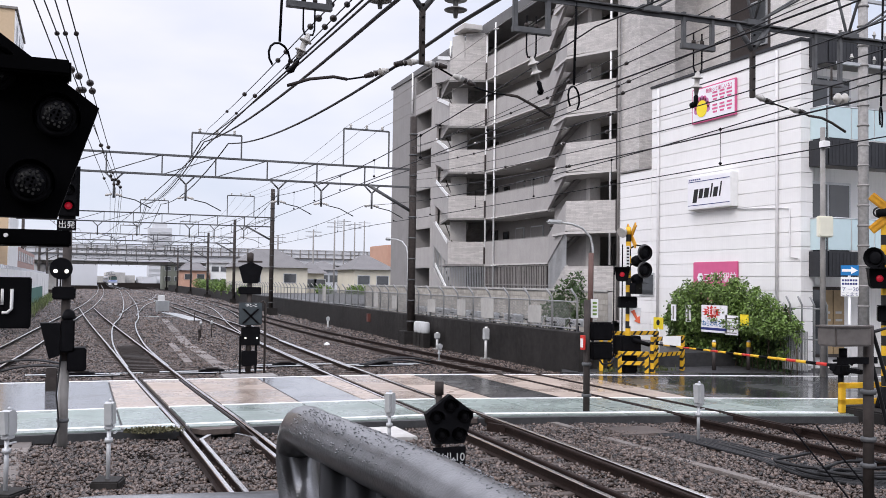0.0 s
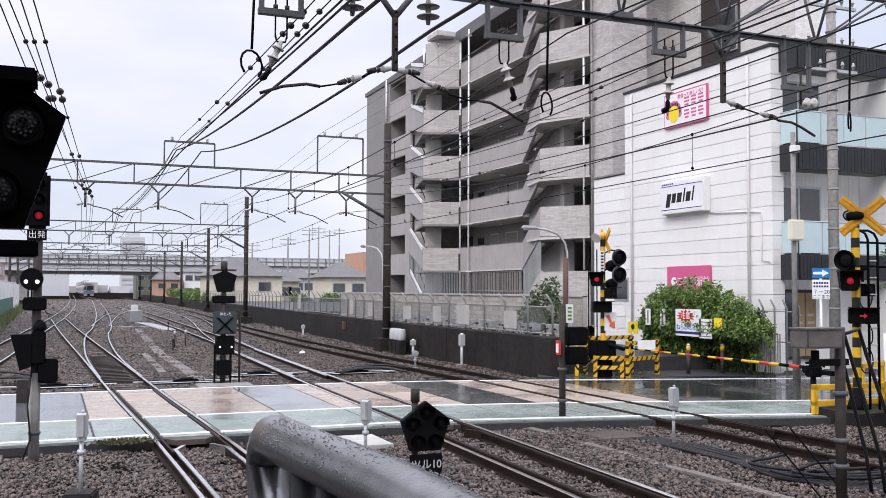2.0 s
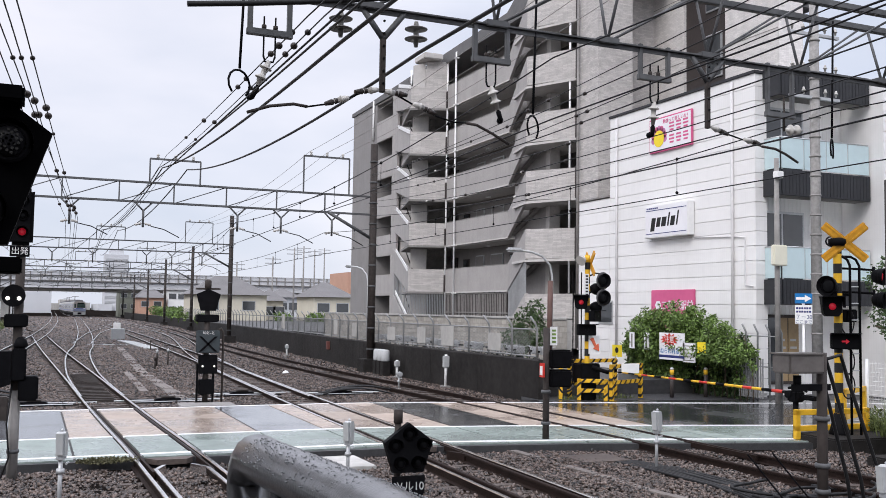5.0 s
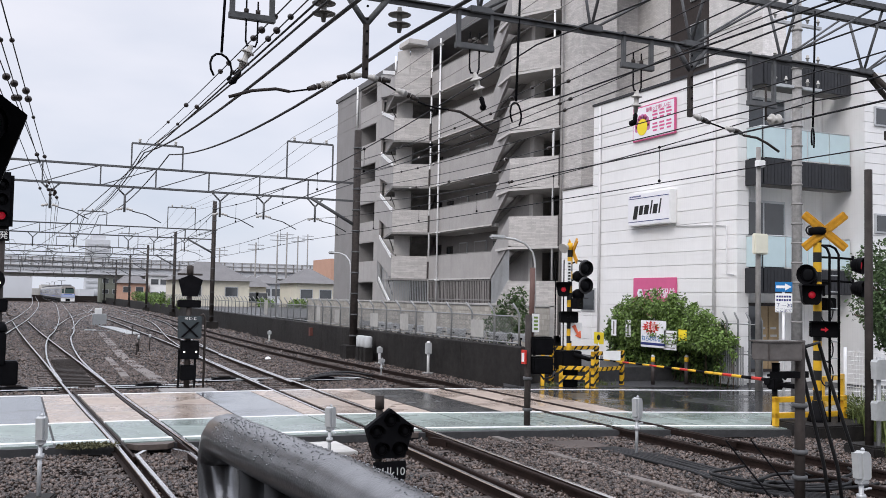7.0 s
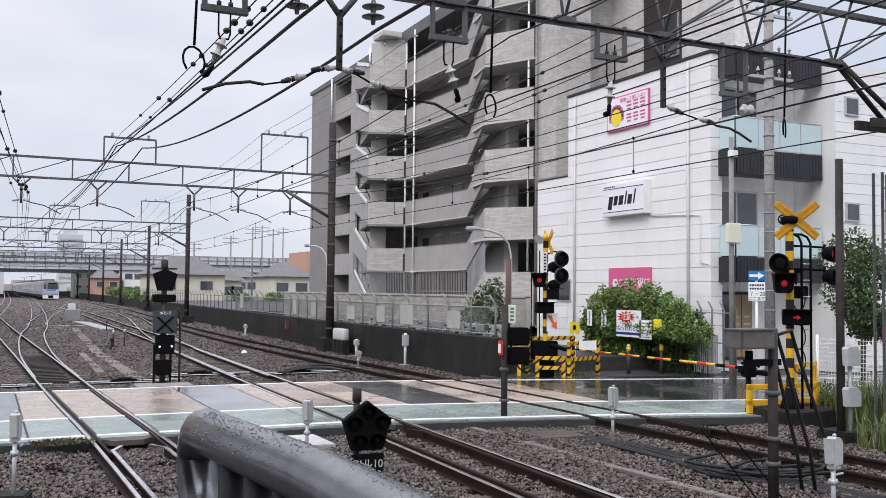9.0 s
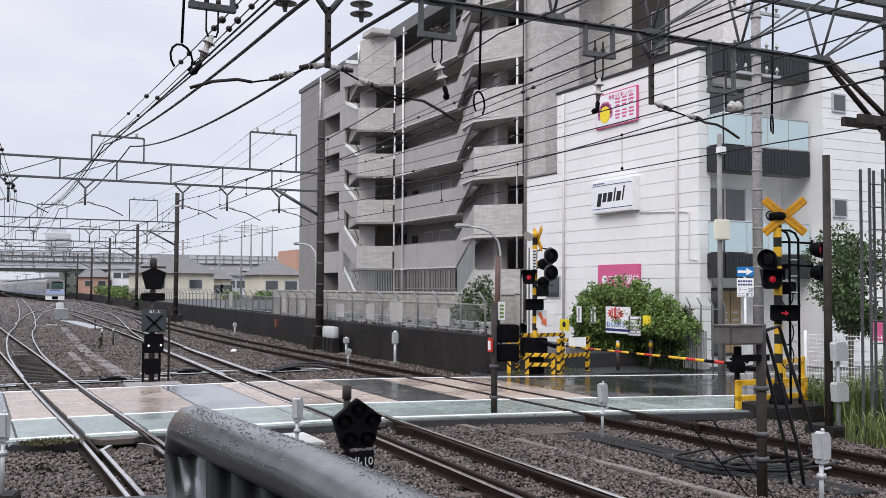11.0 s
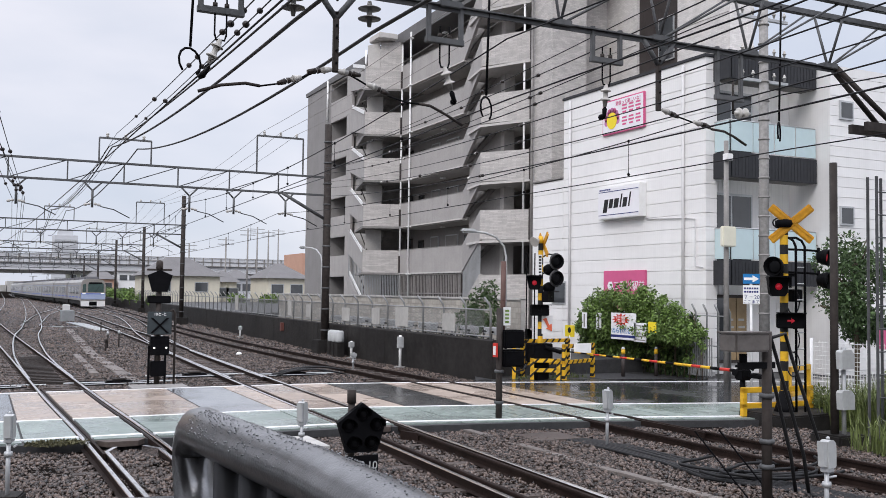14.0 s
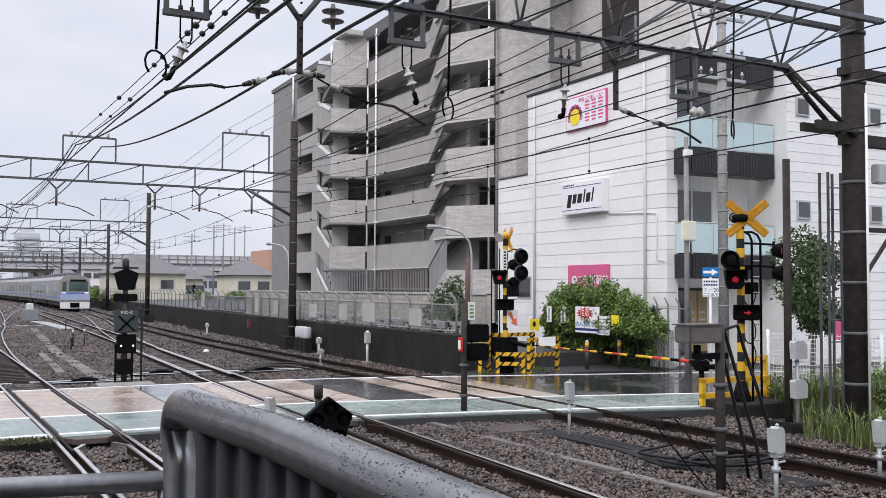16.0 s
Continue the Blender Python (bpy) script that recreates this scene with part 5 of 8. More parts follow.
# signal beyond the crossing
sg = thing("shunt_signal", "black trackside signal with a crossed plate and two lit lamps", "signal", at=(4.34, 25.9, 0))
post_base(sg, 0.075, 3.05)
part("cap", lathe(B(), [(0.09, 0), (0.09, 0.22), (0.03, 0.26)], 12, (0, 0, 3.0)), M_mast, sg)
part("back_board", prism(B(), [(-0.32, 2.86), (0.32, 2.86), (0.2, 2.42), (-0.2, 2.42)], 1, -0.14, -0.10), M_black, sg)
part("back_board", prism(B(), [(-0.32, 2.86), (0.0, 3.0), (0.32, 2.86)], 1, -0.14, -0.10), M_black, sg)
part("arm", box(B(), -0.32, 0.32, -0.05, 0.05, 2.98, 3.03), M_mast, sg)
part("relay_box", box(B(), -0.3, 0.3, -0.12, 0.12, 2.12, 2.32, 0.02), M_black, sg)
cb = part("crossed_plate", box(B(), -0.3, 0.32, -0.2, -0.12, 1.30, 1.90, 0.02), M_plate, sg, "black plate with a raised cross")
for s in (-1, 1):
    part("cross_bar", prism(B(), [(0.01 - 0.24 * s, 1.34), (0.01 - 0.17 * s, 1.34), (0.01 + 0.24 * s, 1.74), (0.01 + 0.17 * s, 1.74)], 1, -0.225, -0.2), M_black, cb)
words("lettering", "10と-と", 0.10, pose(0.02, -0.205, 1.83, 90, 0, 0), cb, M_white)
part("hoop", tube(B(), [(0.28, -0.1, 1.9), (0.36, -0.1, 1.95), (0.42, -0.1, 1.85), (0.42, -0.1, -0.1)], 0.03, 8), M_mast, sg)
part("lamp_box", box(B(), -0.2, 0.28, -0.15, 0.1, 0.75, 1.25, 0.02), M_black, sg)
for x in (-0.11, 0.2):
    part("marker_light", lathe(B(), [(0.024, 0), (0.018, 0.02)], 14, (x, -0.155, 0.95), (0, -1, 0)), M_lamplit, sg)
part("lamp_box", box(B(), -0.18, 0.22, -0.12, 0.12, 0.2, 0.6, 0.02), M_black, sg)
for s in (-0.22, 0.2):
    part("leg", box(B(), s - 0.025, s + 0.025, -0.03, 0.03, -0.17, 1.0), M_black, sg)
part("foot_plate", box(B(), -0.75, 0.65, -1.05, -0.15, -0.05, 0.0, 0.01), M_concmid, sg)

# dwarf signal among the rails
dw = thing("dwarf_signal", "black five-lamp dwarf signal with a lettered plate", "signal", "pentagon signals", at=(4.66, 11.85, 0))
part("post", rod(B(), (-0.10, 0.12, -0.17), (-0.10, 0.12, 1.15), 0.045), M_mast, dw)
part("cap", lathe(B(), [(0.062, 0), (0.062, 0.18)], 12, (-0.10, 0.12, 1.0)), M_mast, dw)
part("back_board", prism(B(), [(p[0], p[1] + 0.66) for p in pentagon(0.36)], 1, -0.04, 0.05), M_black, dw)
for i in range(5):
    a = radians(90 + 72 * i)
    hooded_lamp(dw, 0.21 * math.cos(a), -0.04, 0.66 + 0.21 * math.sin(a), 0.082, depth=0.11)
lp = part("letter_plate", box(B(), -0.26, 0.20, -0.12, -0.10, 0.10, 0.34, 0.004), M_black, dw)
words("lettering", "ツル10", 0.145, pose(-0.03, -0.123, 0.20, 90, 0, 0), lp, M_grey)
part("base_box", box(B(), -0.2, 0.2, -0.08, 0.15, -0.1, 0.12, 0.02), M_black, dw)
for s in (-1, 1):
    part("leg", tube(B(), [(s * 0.08, -0.1, 0.1), (s * 0.3, -0.2, -0.16)], 0.025, 6), M_black, dw)
part("foot_plate", box(B(), -0.35, 0.45, -0.3, 0.25, -0.2, -0.13, 0.01), M_sleeper, dw)


# grey detector boxes on short posts
def detector(x, y, z, h=0.30, rz=0.0, base=-0.17):
    d_ = thing("detector_box", "pale grey rounded detector box on a short galvanised post", "detector", "detector boxes", at=(x, y, 0), rz=rz)
    part("post", rod(B(), (0, 0, base), (0, 0, z), 0.028), M_galv, d_)
    part("housing", prism(B(), [(-0.04, z), (-0.05, z + h * 0.94), (0.0, z + h), (0.06, z + h * 0.98), (0.10, z + h * 0.88), (0.115, z + h * 0.7), (0.115, z + 0.02), (0.09, z)], 1, -0.055, 0.055), M_grey, d_)
    part("cover_plate", prism(B(), [(-0.10, z + 0.02), (-0.13, z + h * 0.97), (-0.04, z + h * 0.95), (-0.03, z + 0.02)], 1, -0.04, 0.04), M_grey, d_)
    part("knob", lathe(B(), [(0.02, 0), (0.024, 0.02), (0.008, 0.035)], 8, (0.03, 0, z + h)), M_galv, d_)
    part("clamp_bolt", rod(B(), (-0.06, -0.08, z - 0.09), (0.06, -0.08, z - 0.09), 0.014, n=6), M_galv, d_)
    bm = box(B(), -0.06, 0.09, -0.05, 0.05, z - 0.05, z, 0.01)
    part("bracket", bm, M_galv, d_)
    part("collar", lathe(B(), [(0.05, 0), (0.055, 0.03), (0.05, 0.06)], 10, (0, 0, z - 0.22)), M_galv, d_)
    part("foot", lathe(B(), [(0.13, 0), (0.12, 0.02), (0.04, 0.04)], 14, (0, 0, base)), M_concmid, d_)
    return d_


part("block", box(B(), -0.2, 0.2, -0.18, 0.18, -0.22, -0.06, 0.02), M_concdark, detector(0.42, 12.95, 0.62, 0.3, 75))
part("block", box(B(), -0.22, 0.22, -0.2, 0.2, -0.22, -0.06, 0.02), M_concdark, detector(-0.75, 12.6, 0.6, 0.3, 60))
detector(4.62, 14.3, 0.45, 0.32, 50)
detector(9.98, 13.7, 0.50, 0.34, 30)
detector(8.85, 7.9, 0.54, 0.32, 10)
detector(11.3, 8.35, 0.42, 0.32, 10)
detector(11.6, 30.5, 0.28, 0.12, 20)

# post with dark boxes by the outer track
pm = thing("relay_post", "dark post with two black relay boxes and small plates", "signal post", at=(9.5, 16.7, 0))
post_base(pm, 0.066, 2.2)
part("post_top", rod(B(), (0.12, 0.1, 1.6), (0.14, 0.1, 3.15), 0.055), mat("brown_post", (0.12, 0.07, 0.06), 0.6, 0.2), pm)
for z0, z1 in ((1.40, 1.76), (1.02, 1.36)):
    part("relay_box", box(B(), 0.05, 0.52, -0.15, 0.2, z0, z1, 0.03), M_black, pm)
part("plate", box(B(), -0.14, -0.10, -0.12, 0.02, 1.22, 1.50), M_red, pm)
part("plate_face", box(B(), -0.145, -0.139, -0.10, 0.0, 1.26, 1.44), M_white, pm)
part("label_plate", box(B(), 0.08, 0.24, -0.02, 0.0, 1.85, 2.22), M_white, pm)
for i in range(4):
    part("label_bar", box(B(), 0.115, 0.205, -0.026, -0.02, 1.90 + 0.075 * i, 1.94 + 0.075 * i), M_leaf, pm)
part("cable", tube(B(), [(0.2, -0.1, 1.05), (0.3, -0.12, 0.92), (0.5, -0.1, 0.95), (0.6, -0.05, 1.05)], 0.02, 6), M_rubber, pm)
for z in (0.28, 0.9):
    part("collar", lathe(B(), [(0.09, 0), (0.10, 0.03), (0.09, 0.06)], 12, (0, 0, z)), M_beam, pm)

# post with a steel box close to the platform
M_oldsteel = mat("old_steel", (0.17, 0.155, 0.145), 0.4, 0.3, 9.0, metal=0.6, stain=0.4)
bp = thing("box_post", "dark post carrying a weathered steel box with hanging cables", "post", at=(9.15, 9.12, 0))
post_base(bp, 0.068, 2.05)
part("steel_box", box(B(), -0.66, -0.10, -0.16, 0.16, 1.80, 2.03, 0.02), M_oldsteel, bp, "weathered steel junction box")
part("box_lid", box(B(), -0.68, -0.08, -0.18, 0.18, 2.03, 2.05, 0.006), M_oldsteel, bp)
part("neck", lathe(B(), [(0.05, 0), (0.05, 0.12)], 10, (-0.4, 0, 1.65)), M_black, bp)
part("bracket", box(B(), -0.45, 0.1, -0.05, 0.05, 1.58, 1.66), M_black, bp)
for x0, x1, yy in ((0.15, 0.75, 0.1), (0.32, 1.0, 0.0), (0.1, 0.62, 0.2)):
    part("cable", tube(B(), [(0.0, yy, 1.95), (x0, yy, 2.02), (x0 + 0.12, yy, 1.7), (x1, yy, 0.4), (x1 + 0.1, yy, -0.16)], 0.024, 8), M_rubber, bp)
for s in (-0.75, -0.35):
    part("stay", rod(B(), (s, 0.5, 0.75), (s + 0.55, 0.0, -0.17), 0.012, n=6), M_black, bp)
for z in (0.3, 0.62, 1.2):
    part("collar", lathe(B(), [(0.09, 0), (0.10, 0.03), (0.09, 0.06)], 12, (0, 0, z)), M_beam, bp)


# ---------------- level crossing equipment ----------------
def striped_pole(par, r, z0, z1, n):
    for i in range(n):
        a, b = z0 + (z1 - z0) * i / n, z0 + (z1 - z0) * (i + 1) / n
        part("pole_band", rod(B(), (0, 0, a), (0, 0, b), r, n=14, cap=i in (0, n - 1)), M_yellow if i % 2 else M_stripe, par)


def road_lamp(par, x, y, z, ax, lit=False, r=0.14):
    """A round black crossing lamp facing along ax."""
    ax = Vector(ax).normalized()
    p = Vector((x, y, z))
    lamp = part("warning_lamp", lathe(B(), [(0.05, -0.16), (r * 0.8, -0.10), (r, 0.0), (r * 1.05, 0.02)], 18, p, ax), M_black, par)
    part("lens", lathe(B(), [(r * 0.82, 0), (r * 0.6, 0.02), (r * 0.2, 0.03)], 18, p + ax * 0.018, ax), M_redlit if lit else M_lens, lamp)
    part("visor", lathe(B(), [(r * 1.04, 0), (r * 1.1, 0.10), (r * 1.06, 0.105), (r * 1.0, 0.0)], 18, p + ax * 0.01, ax), M_black, lamp)
    return lamp


def arrow_box(par, x, y, z, ax, lit):
    """A wide black box with a lit red arrow."""
    ax = Vector(ax).normalized()
    u = Vector((0, 0, 1)).cross(ax).normalized()
    bm = B()
    box(bm, -0.27, 0.27, -0.10, 0.10, -0.16, 0.16, 0.02)
    m_ = Matrix((u, -ax, Vector((0, 0, 1)))).transposed().to_4x4()
    m_.translation = (x, y, z)
    bm.transform(m_)
    b_ = part("arrow_box", bm, M_black, par)
    bm = prism(B(), [(-0.07, -0.018), (0.01, -0.018), (0.01, -0.055), (0.08, 0.0), (0.01, 0.055), (0.01, 0.018), (-0.07, 0.018)], 1, -0.108, -0.100)
    bm.transform(m_)
    part("arrow", bm, M_redlit if lit else M_lens, b_)
    bm = box(B(), -0.29, 0.29, -0.24, -0.08, 0.15, 0.17)
    bm.transform(m_)
    part("visor", bm, M_black, b_)


def hooded_box(par, x, y, z, ax, lit):
    """A tapered black lamp housing with a deep hood and one round lens."""
    ax = Vector(ax).normalized()
    u = Vector((0, 0, 1)).cross(ax).normalized()
    m_ = Matrix((u, -ax, Vector((0, 0, 1)))).transposed().to_4x4()
    m_.translation = (x, y, z)
    bm = prism(B(), [(-0.17, -0.14), (-0.12, -0.20), (0.12, -0.20), (0.17, -0.14), (0.21, 0.19), (-0.21, 0.19)], 1, -0.10, 0.12)
    bm.transform(m_)
    b_ = part("lamp_housing", bm, M_black, par)
    bm = lathe(B(), [(0.072, 0), (0.06, 0.02), (0.02, 0.03)], 18, (0, -0.10, 0.0), (0, -1, 0))
    bm.transform(m_)
    part("lens", bm, M_redlit if lit else M_lens, b_)
    bm = prism(B(), [(-0.23, 0.19), (0.23, 0.19), (0.21, 0.22), (-0.21, 0.22)], 1, -0.30, 0.12)
    for sgn in (-1, 1):
        prism(bm, [(sgn * 0.205, -0.02), (sgn * 0.225, -0.02), (sgn * 0.225, 0.2), (sgn * 0.205, 0.2)], 1, -0.24, -0.08)
    bm.transform(m_)
    part("hood", bm, M_black, b_)


def crossbuck(par, z, size, face, off=(0, 0)):
    """Two crossed yellow boards facing along face."""
    a = math.atan2(face[1], face[0]) + math.pi / 2
    for t_ in (40, -40):
        bm = box(B(), -size, size, -0.03, 0.0, -0.09, 0.09, 0.012)
        for dz in (-0.045, 0.045):
            box(bm, -size, size, -0.042, -0.028, dz - 0.012, dz + 0.012)
        bm.transform(pose(0, -0.07, z, 0, 0, 0) @ pose(0, 0, 0, 0, t_, 0))
        bm.transform(Matrix.Translation((*off, 0)) @ Matrix.Rotation(a, 4, "Z"))
        part("cross_board", bm, M_amber, par, "yellow crossing board")


# right-hand warning post
M_amber = mat("amber_board", (0.56, 0.28, 0.025), 0.4, 0.25, 12.0, stain=0.3)
wr = thing("crossing_signal", "yellow and black warning post with crossed boards and red lamps", "crossing signal", "crossing signals", at=(15.2, 14.7, 0))
striped_pole(wr, 0.085, 0.15, 4.0, 19)
crossbuck(wr, 4.03, 0.55, (-0.5, -0.86), (0.11, -0.06))
part("hub", lathe(B(), [(0.16, -0.10), (0.18, -0.04), (0.18, 0.04), (0.10, 0.07)], 14, (0, 0, 4.06)), M_black, wr)
part("hub_loop", tube(B(), [(-0.1 - 0.16 * math.sin(a), 0.05, 4.05 + 0.1 * math.cos(a)) for a in [radians(30 * i) for i in range(11)]], 0.018, 6), M_rubber, wr)
for z in (3.34, 2.86):
    part("lamp_arm", tube(B(), [(0, 0, z + 0.16), (0.3, -0.18, z + 0.15), (0.6, -0.34, z + 0.13)], 0.026, 6), M_black, wr)
    part("lamp_bracket", rod(B(), (0.63, -0.34, z + 0.2), (0.63, -0.34, z - 0.12), 0.03), M_black, wr)
    road_lamp(wr, 0.70, -0.42, z, (0.35, -0.93, -0.1), z > 3, 0.16)
road_lamp(wr, -0.27, -0.02, 3.13, (-0.95, -0.3, 0), False, 0.19)
part("lamp_arm", rod(B(), (-0.2, 0, 3.13), (0, 0, 3.13), 0.03), M_black, wr)
hooded_box(wr, -0.23, -0.05, 2.71, (-0.55, -0.83, 0), True)
arrow_box(wr, -0.04, -0.20, 2.01, (-0.6, -0.8, 0), True)
part("lamp_arm", box(B(), -0.2, 0.25, -0.05, 0.05, 2.93, 2.99), M_black, wr)
part("relay_box", box(B(), 0.14, 0.44, -0.1, 0.2, 2.40, 2.66, 0.02), M_black, wr)
for s, y_ in ((0.17, -0.16), (0.34, -0.24)):
    part("ladder_rail", tube(B(), [(s, y_, 0.1), (s, y_, 3.55), (s - 0.04, y_ * 0.8, 3.68), (s - 0.12, y_ * 0.5, 3.74), (0.0, 0.0, 3.74)], 0.026, 8), M_black, wr)
for i in range(9):
    part("ladder_rung", rod(B(), (0.17, -0.16, 0.4 + 0.34 * i), (0.34, -0.24, 0.4 + 0.34 * i), 0.014, n=6), M_galv, wr)
for z in (1.1, 1.6, 2.4):
    part("cable_loop", tube(B(), [(0.1 + 0.22 * math.sin(a) * 0.8, -0.15, z + 0.25 * math.cos(a)) for a in [radians(20 * i) for i in range(13)]], 0.014, 6), M_rubber, wr)
part("foot", lathe(B(), [(0.22, 0), (0.2, 0.08), (0.1, 0.45)], 12, (0, 0, 0.1)), M_black, wr)
lone("plinth", box(B(), 14.5, 16.6, 14.0, 15.3, -0.3, 0.12, 0.03), M_concdark, "dark concrete plinth under the warning post", "plinth")
lone("plinth", box(B(), 13.75, 14.4, 12.0, 12.7, -0.3, 0.05, 0.03), M_concdark, "dark concrete block under the post", "plinth")

# left-hand warning post
wl_ = thing("crossing_signal", "yellow and black warning post with loudspeaker, lamps and arrow boxes", "crossing signal", "crossing signals", at=(14.95, 23.9, 0))
striped_pole(wl_, 0.075, 0.0, 4.2, 20)
crossbuck(wl_, 3.95, 0.5, (0.97, -0.24))
part("horn", lathe(B(), [(0.16, 0), (0.12, 0.12), (0.05, 0.2)], 14, (-0.3, -0.1, 4.02), (0.6, 0.2, 0.35)), M_porcelain, wl_, "pale loudspeaker horn")
road_lamp(wl_, 0.38, -0.25, 3.46, (0.15, -0.98, 0), False, 0.19)
road_lamp(wl_, 0.38, -0.25, 2.96, (0.15, -0.98, 0), False, 0.19)
road_lamp(wl_, 0.26, 0.0, 3.22, (0.9, 0.4, 0), False, 0.16)
road_lamp(wl_, 0.26, 0.0, 2.68, (0.9, 0.4, 0), False, 0.16)
hooded_box(wl_, -0.24, -0.05, 2.82, (-0.5, -0.86, 0), True)
for z in (3.46, 2.96):
    part("lamp_arm", tube(B(), [(0, 0, z + 0.1), (0.2, -0.1, z + 0.22), (0.38, -0.15, z + 0.2)], 0.025, 6), M_black, wl_)
arrow_box(wl_, 0.2, -0.1, 2.42, (0.6, -0.8, 0), False)
arrow_box(wl_, -0.15, -0.2, 2.02, (-0.2, -0.98, 0), False)
M_disc = mat("grey_lamp_disc", (0.075, 0.075, 0.078), 0.4, 0.3, 14.0)
for z in (3.46, 2.96):
    part("backing_disc", lathe(B(), [(0.25, 0), (0.255, 0.015), (0.22, 0.03)], 22, (0.40, -0.20, z), (0.15, -0.98, 0)), M_disc, wl_, "grey round backing disc")
part("name_board", box(B(), -0.17, -0.03, -0.13, -0.11, 2.95, 3.65), M_white, wl_)
for i in range(7):
    part("name_bar", box(B(), -0.14, -0.06, -0.136, -0.13, 3.02 + 0.09 * i, 3.07 + 0.09 * i), M_ink, wl_)
part("red_arrow", prism(B(), [(0.0, 1.75), (0.12, 1.80), (0.22, 1.58), (0.30, 1.62), (0.32, 1.40), (0.12, 1.48), (0.18, 1.52), (0.06, 1.7)], 1, -0.15, -0.13), mat("orange_arrow", (0.75, 0.16, 0.08), 0.4), wl_, "orange pointing arrow plate")
part("arrow_plate", box(B(), -0.02, 0.36, -0.125, -0.11, 1.33, 1.86), M_white, wl_)
for s in (-0.42, -0.14):
    part("ladder_rail", rod(B(), (s, 0.1, 0.3), (s, 0.1, 3.7), 0.018, n=6), M_black, wl_)
part("drive_box", box(B(), -0.35, 0.3, -0.25, 0.25, 0.5, 1.05, 0.03), M_black, wl_)
part("drive_pedestal", box(B(), -0.2, 0.2, -0.2, 0.2, 0.0, 0.5, 0.02), M_black, wl_)
part("counter_arm", tube(B(), [(0.0, -0.25, 0.95), (0.5, -0.3, 0.8), (0.8, -0.3, 0.85)], 0.06, 8), M_black, wl_)

# gate arm lowered across the road
ga = thing("gate_machine", "black crossing gate machine with its lowered striped boom", "gate", at=(15.05, 15.75, 0))
part("pedestal", rod(B(), (0, 0, 0), (0, 0, 0.7), 0.06), M_black, ga)
part("drive", box(B(), -0.12, 0.14, -0.14, 0.14, 0.68, 0.92, 0.03), M_black, ga)
part("counterweight", box(B(), 0.0, 0.10, -0.55, -0.12, 0.74, 0.84, 0.02), M_black, ga)
part("bracket", tube(B(), [(-0.2, 0, 0.98), (0.05, -0.05, 1.0), (0.22, -0.1, 0.9)], 0.03, 6), M_black, ga)
part("drum", lathe(B(), [(0.08, -0.14), (0.08, 0.14)], 14, (-0.02, 0.08, 0.84), (1, 0, 0)), M_black, ga)
bands = [M_black, M_red, M_black, M_yellow, M_red, M_yellow, M_yellow, M_black, M_yellow, M_red, M_yellow, M_black, M_yellow, M_red, M_yellow, M_black, M_yellow, M_red, M_yellow, M_black, M_yellow, M_black, M_yellow]
P0, P1 = Vector((0.05, 0.1, 0.86)), Vector((0.75, 8.2, 0.80))
for i, m_ in enumerate(bands):
    a, b = P0.lerp(P1, i / len(bands)), P0.lerp(P1, (i + 1) / len(bands))
    part("boom_band", rod(B(), a, b, 0.038 - 0.0009 * i, n=10), m_, ga)


def guard_frame(at, rz, w, h, hazard, label, mid=0.36):
    """A tubular guard frame; hazard frames carry black stripes."""
    g_ = thing("guard_frame", label, "guard frame", "guard frames", at=at, rz=rz)
    bars = [((0, 0, 0), (0, 0, h)), ((w, 0, 0), (w, 0, h)), ((0, 0, h - 0.06), (w, 0, h - 0.06)), ((0, 0, h * mid), (w, 0, h * mid))]
    for p, q in bars:
        p, q = Vector(p), Vector(q)
        d = 0.055
        part("bar", box(B(), min(p.x, q.x) - d, max(p.x, q.x) + d, -d, d, min(p.z, q.z) - (d if p.z == q.z else 0), max(p.z, q.z) + (d if p.z == q.z else 0), 0.01), M_yellow, g_)
        if hazard:
            L = (q - p).length
            n = max(2, int(L / 0.22))
            for i in range(n):
                c = p.lerp(q, (i + 0.5) / n)
                if p.z == q.z:
                    poly = [(c.x - 0.085, c.z - d - 0.003), (c.x - 0.015, c.z - d - 0.003), (c.x + 0.085, c.z + d + 0.003), (c.x + 0.015, c.z + d + 0.003)]
                else:
                    poly = [(c.x - d - 0.003, c.z - 0.09), (c.x + d + 0.003, c.z + 0.01), (c.x + d + 0.003, c.z + 0.09), (c.x - d - 0.003, c.z - 0.01)]
                part("stripe", prism(B(), poly, 1, -d - 0.004, d + 0.004), M_stripe, g_)
    return g_


LB = "yellow guard frame with black hazard stripes"
guard_frame((14.58, 23.73, 0), -27, 0.76, 0.62, True, LB, 0.45)
guard_frame((15.42, 23.32, 0), 22, 1.5, 1.04, True, LB, 0.5)
guard_frame((14.25, 24.2, 0), 60, 0.9, 1.14, False, "plain yellow guard frame")
guard_frame((14.75, 24.55, 0), 5, 1.7, 1.14, True, LB)
guard_frame((14.45, 15.09, 0), -3, 1.8, 0.60, False, "plain yellow guard frame at the kerb")
guard_frame((16.2, 15.55, 0), 25, 1.3, 0.95, False, "plain yellow guard frame at the kerb")
st_ = lone("warning_plate", box(B(), 15.75, 16.35, 23.30, 23.325, 0.78, 1.06), M_white, "white plate tied to the hazard frame", "sign")
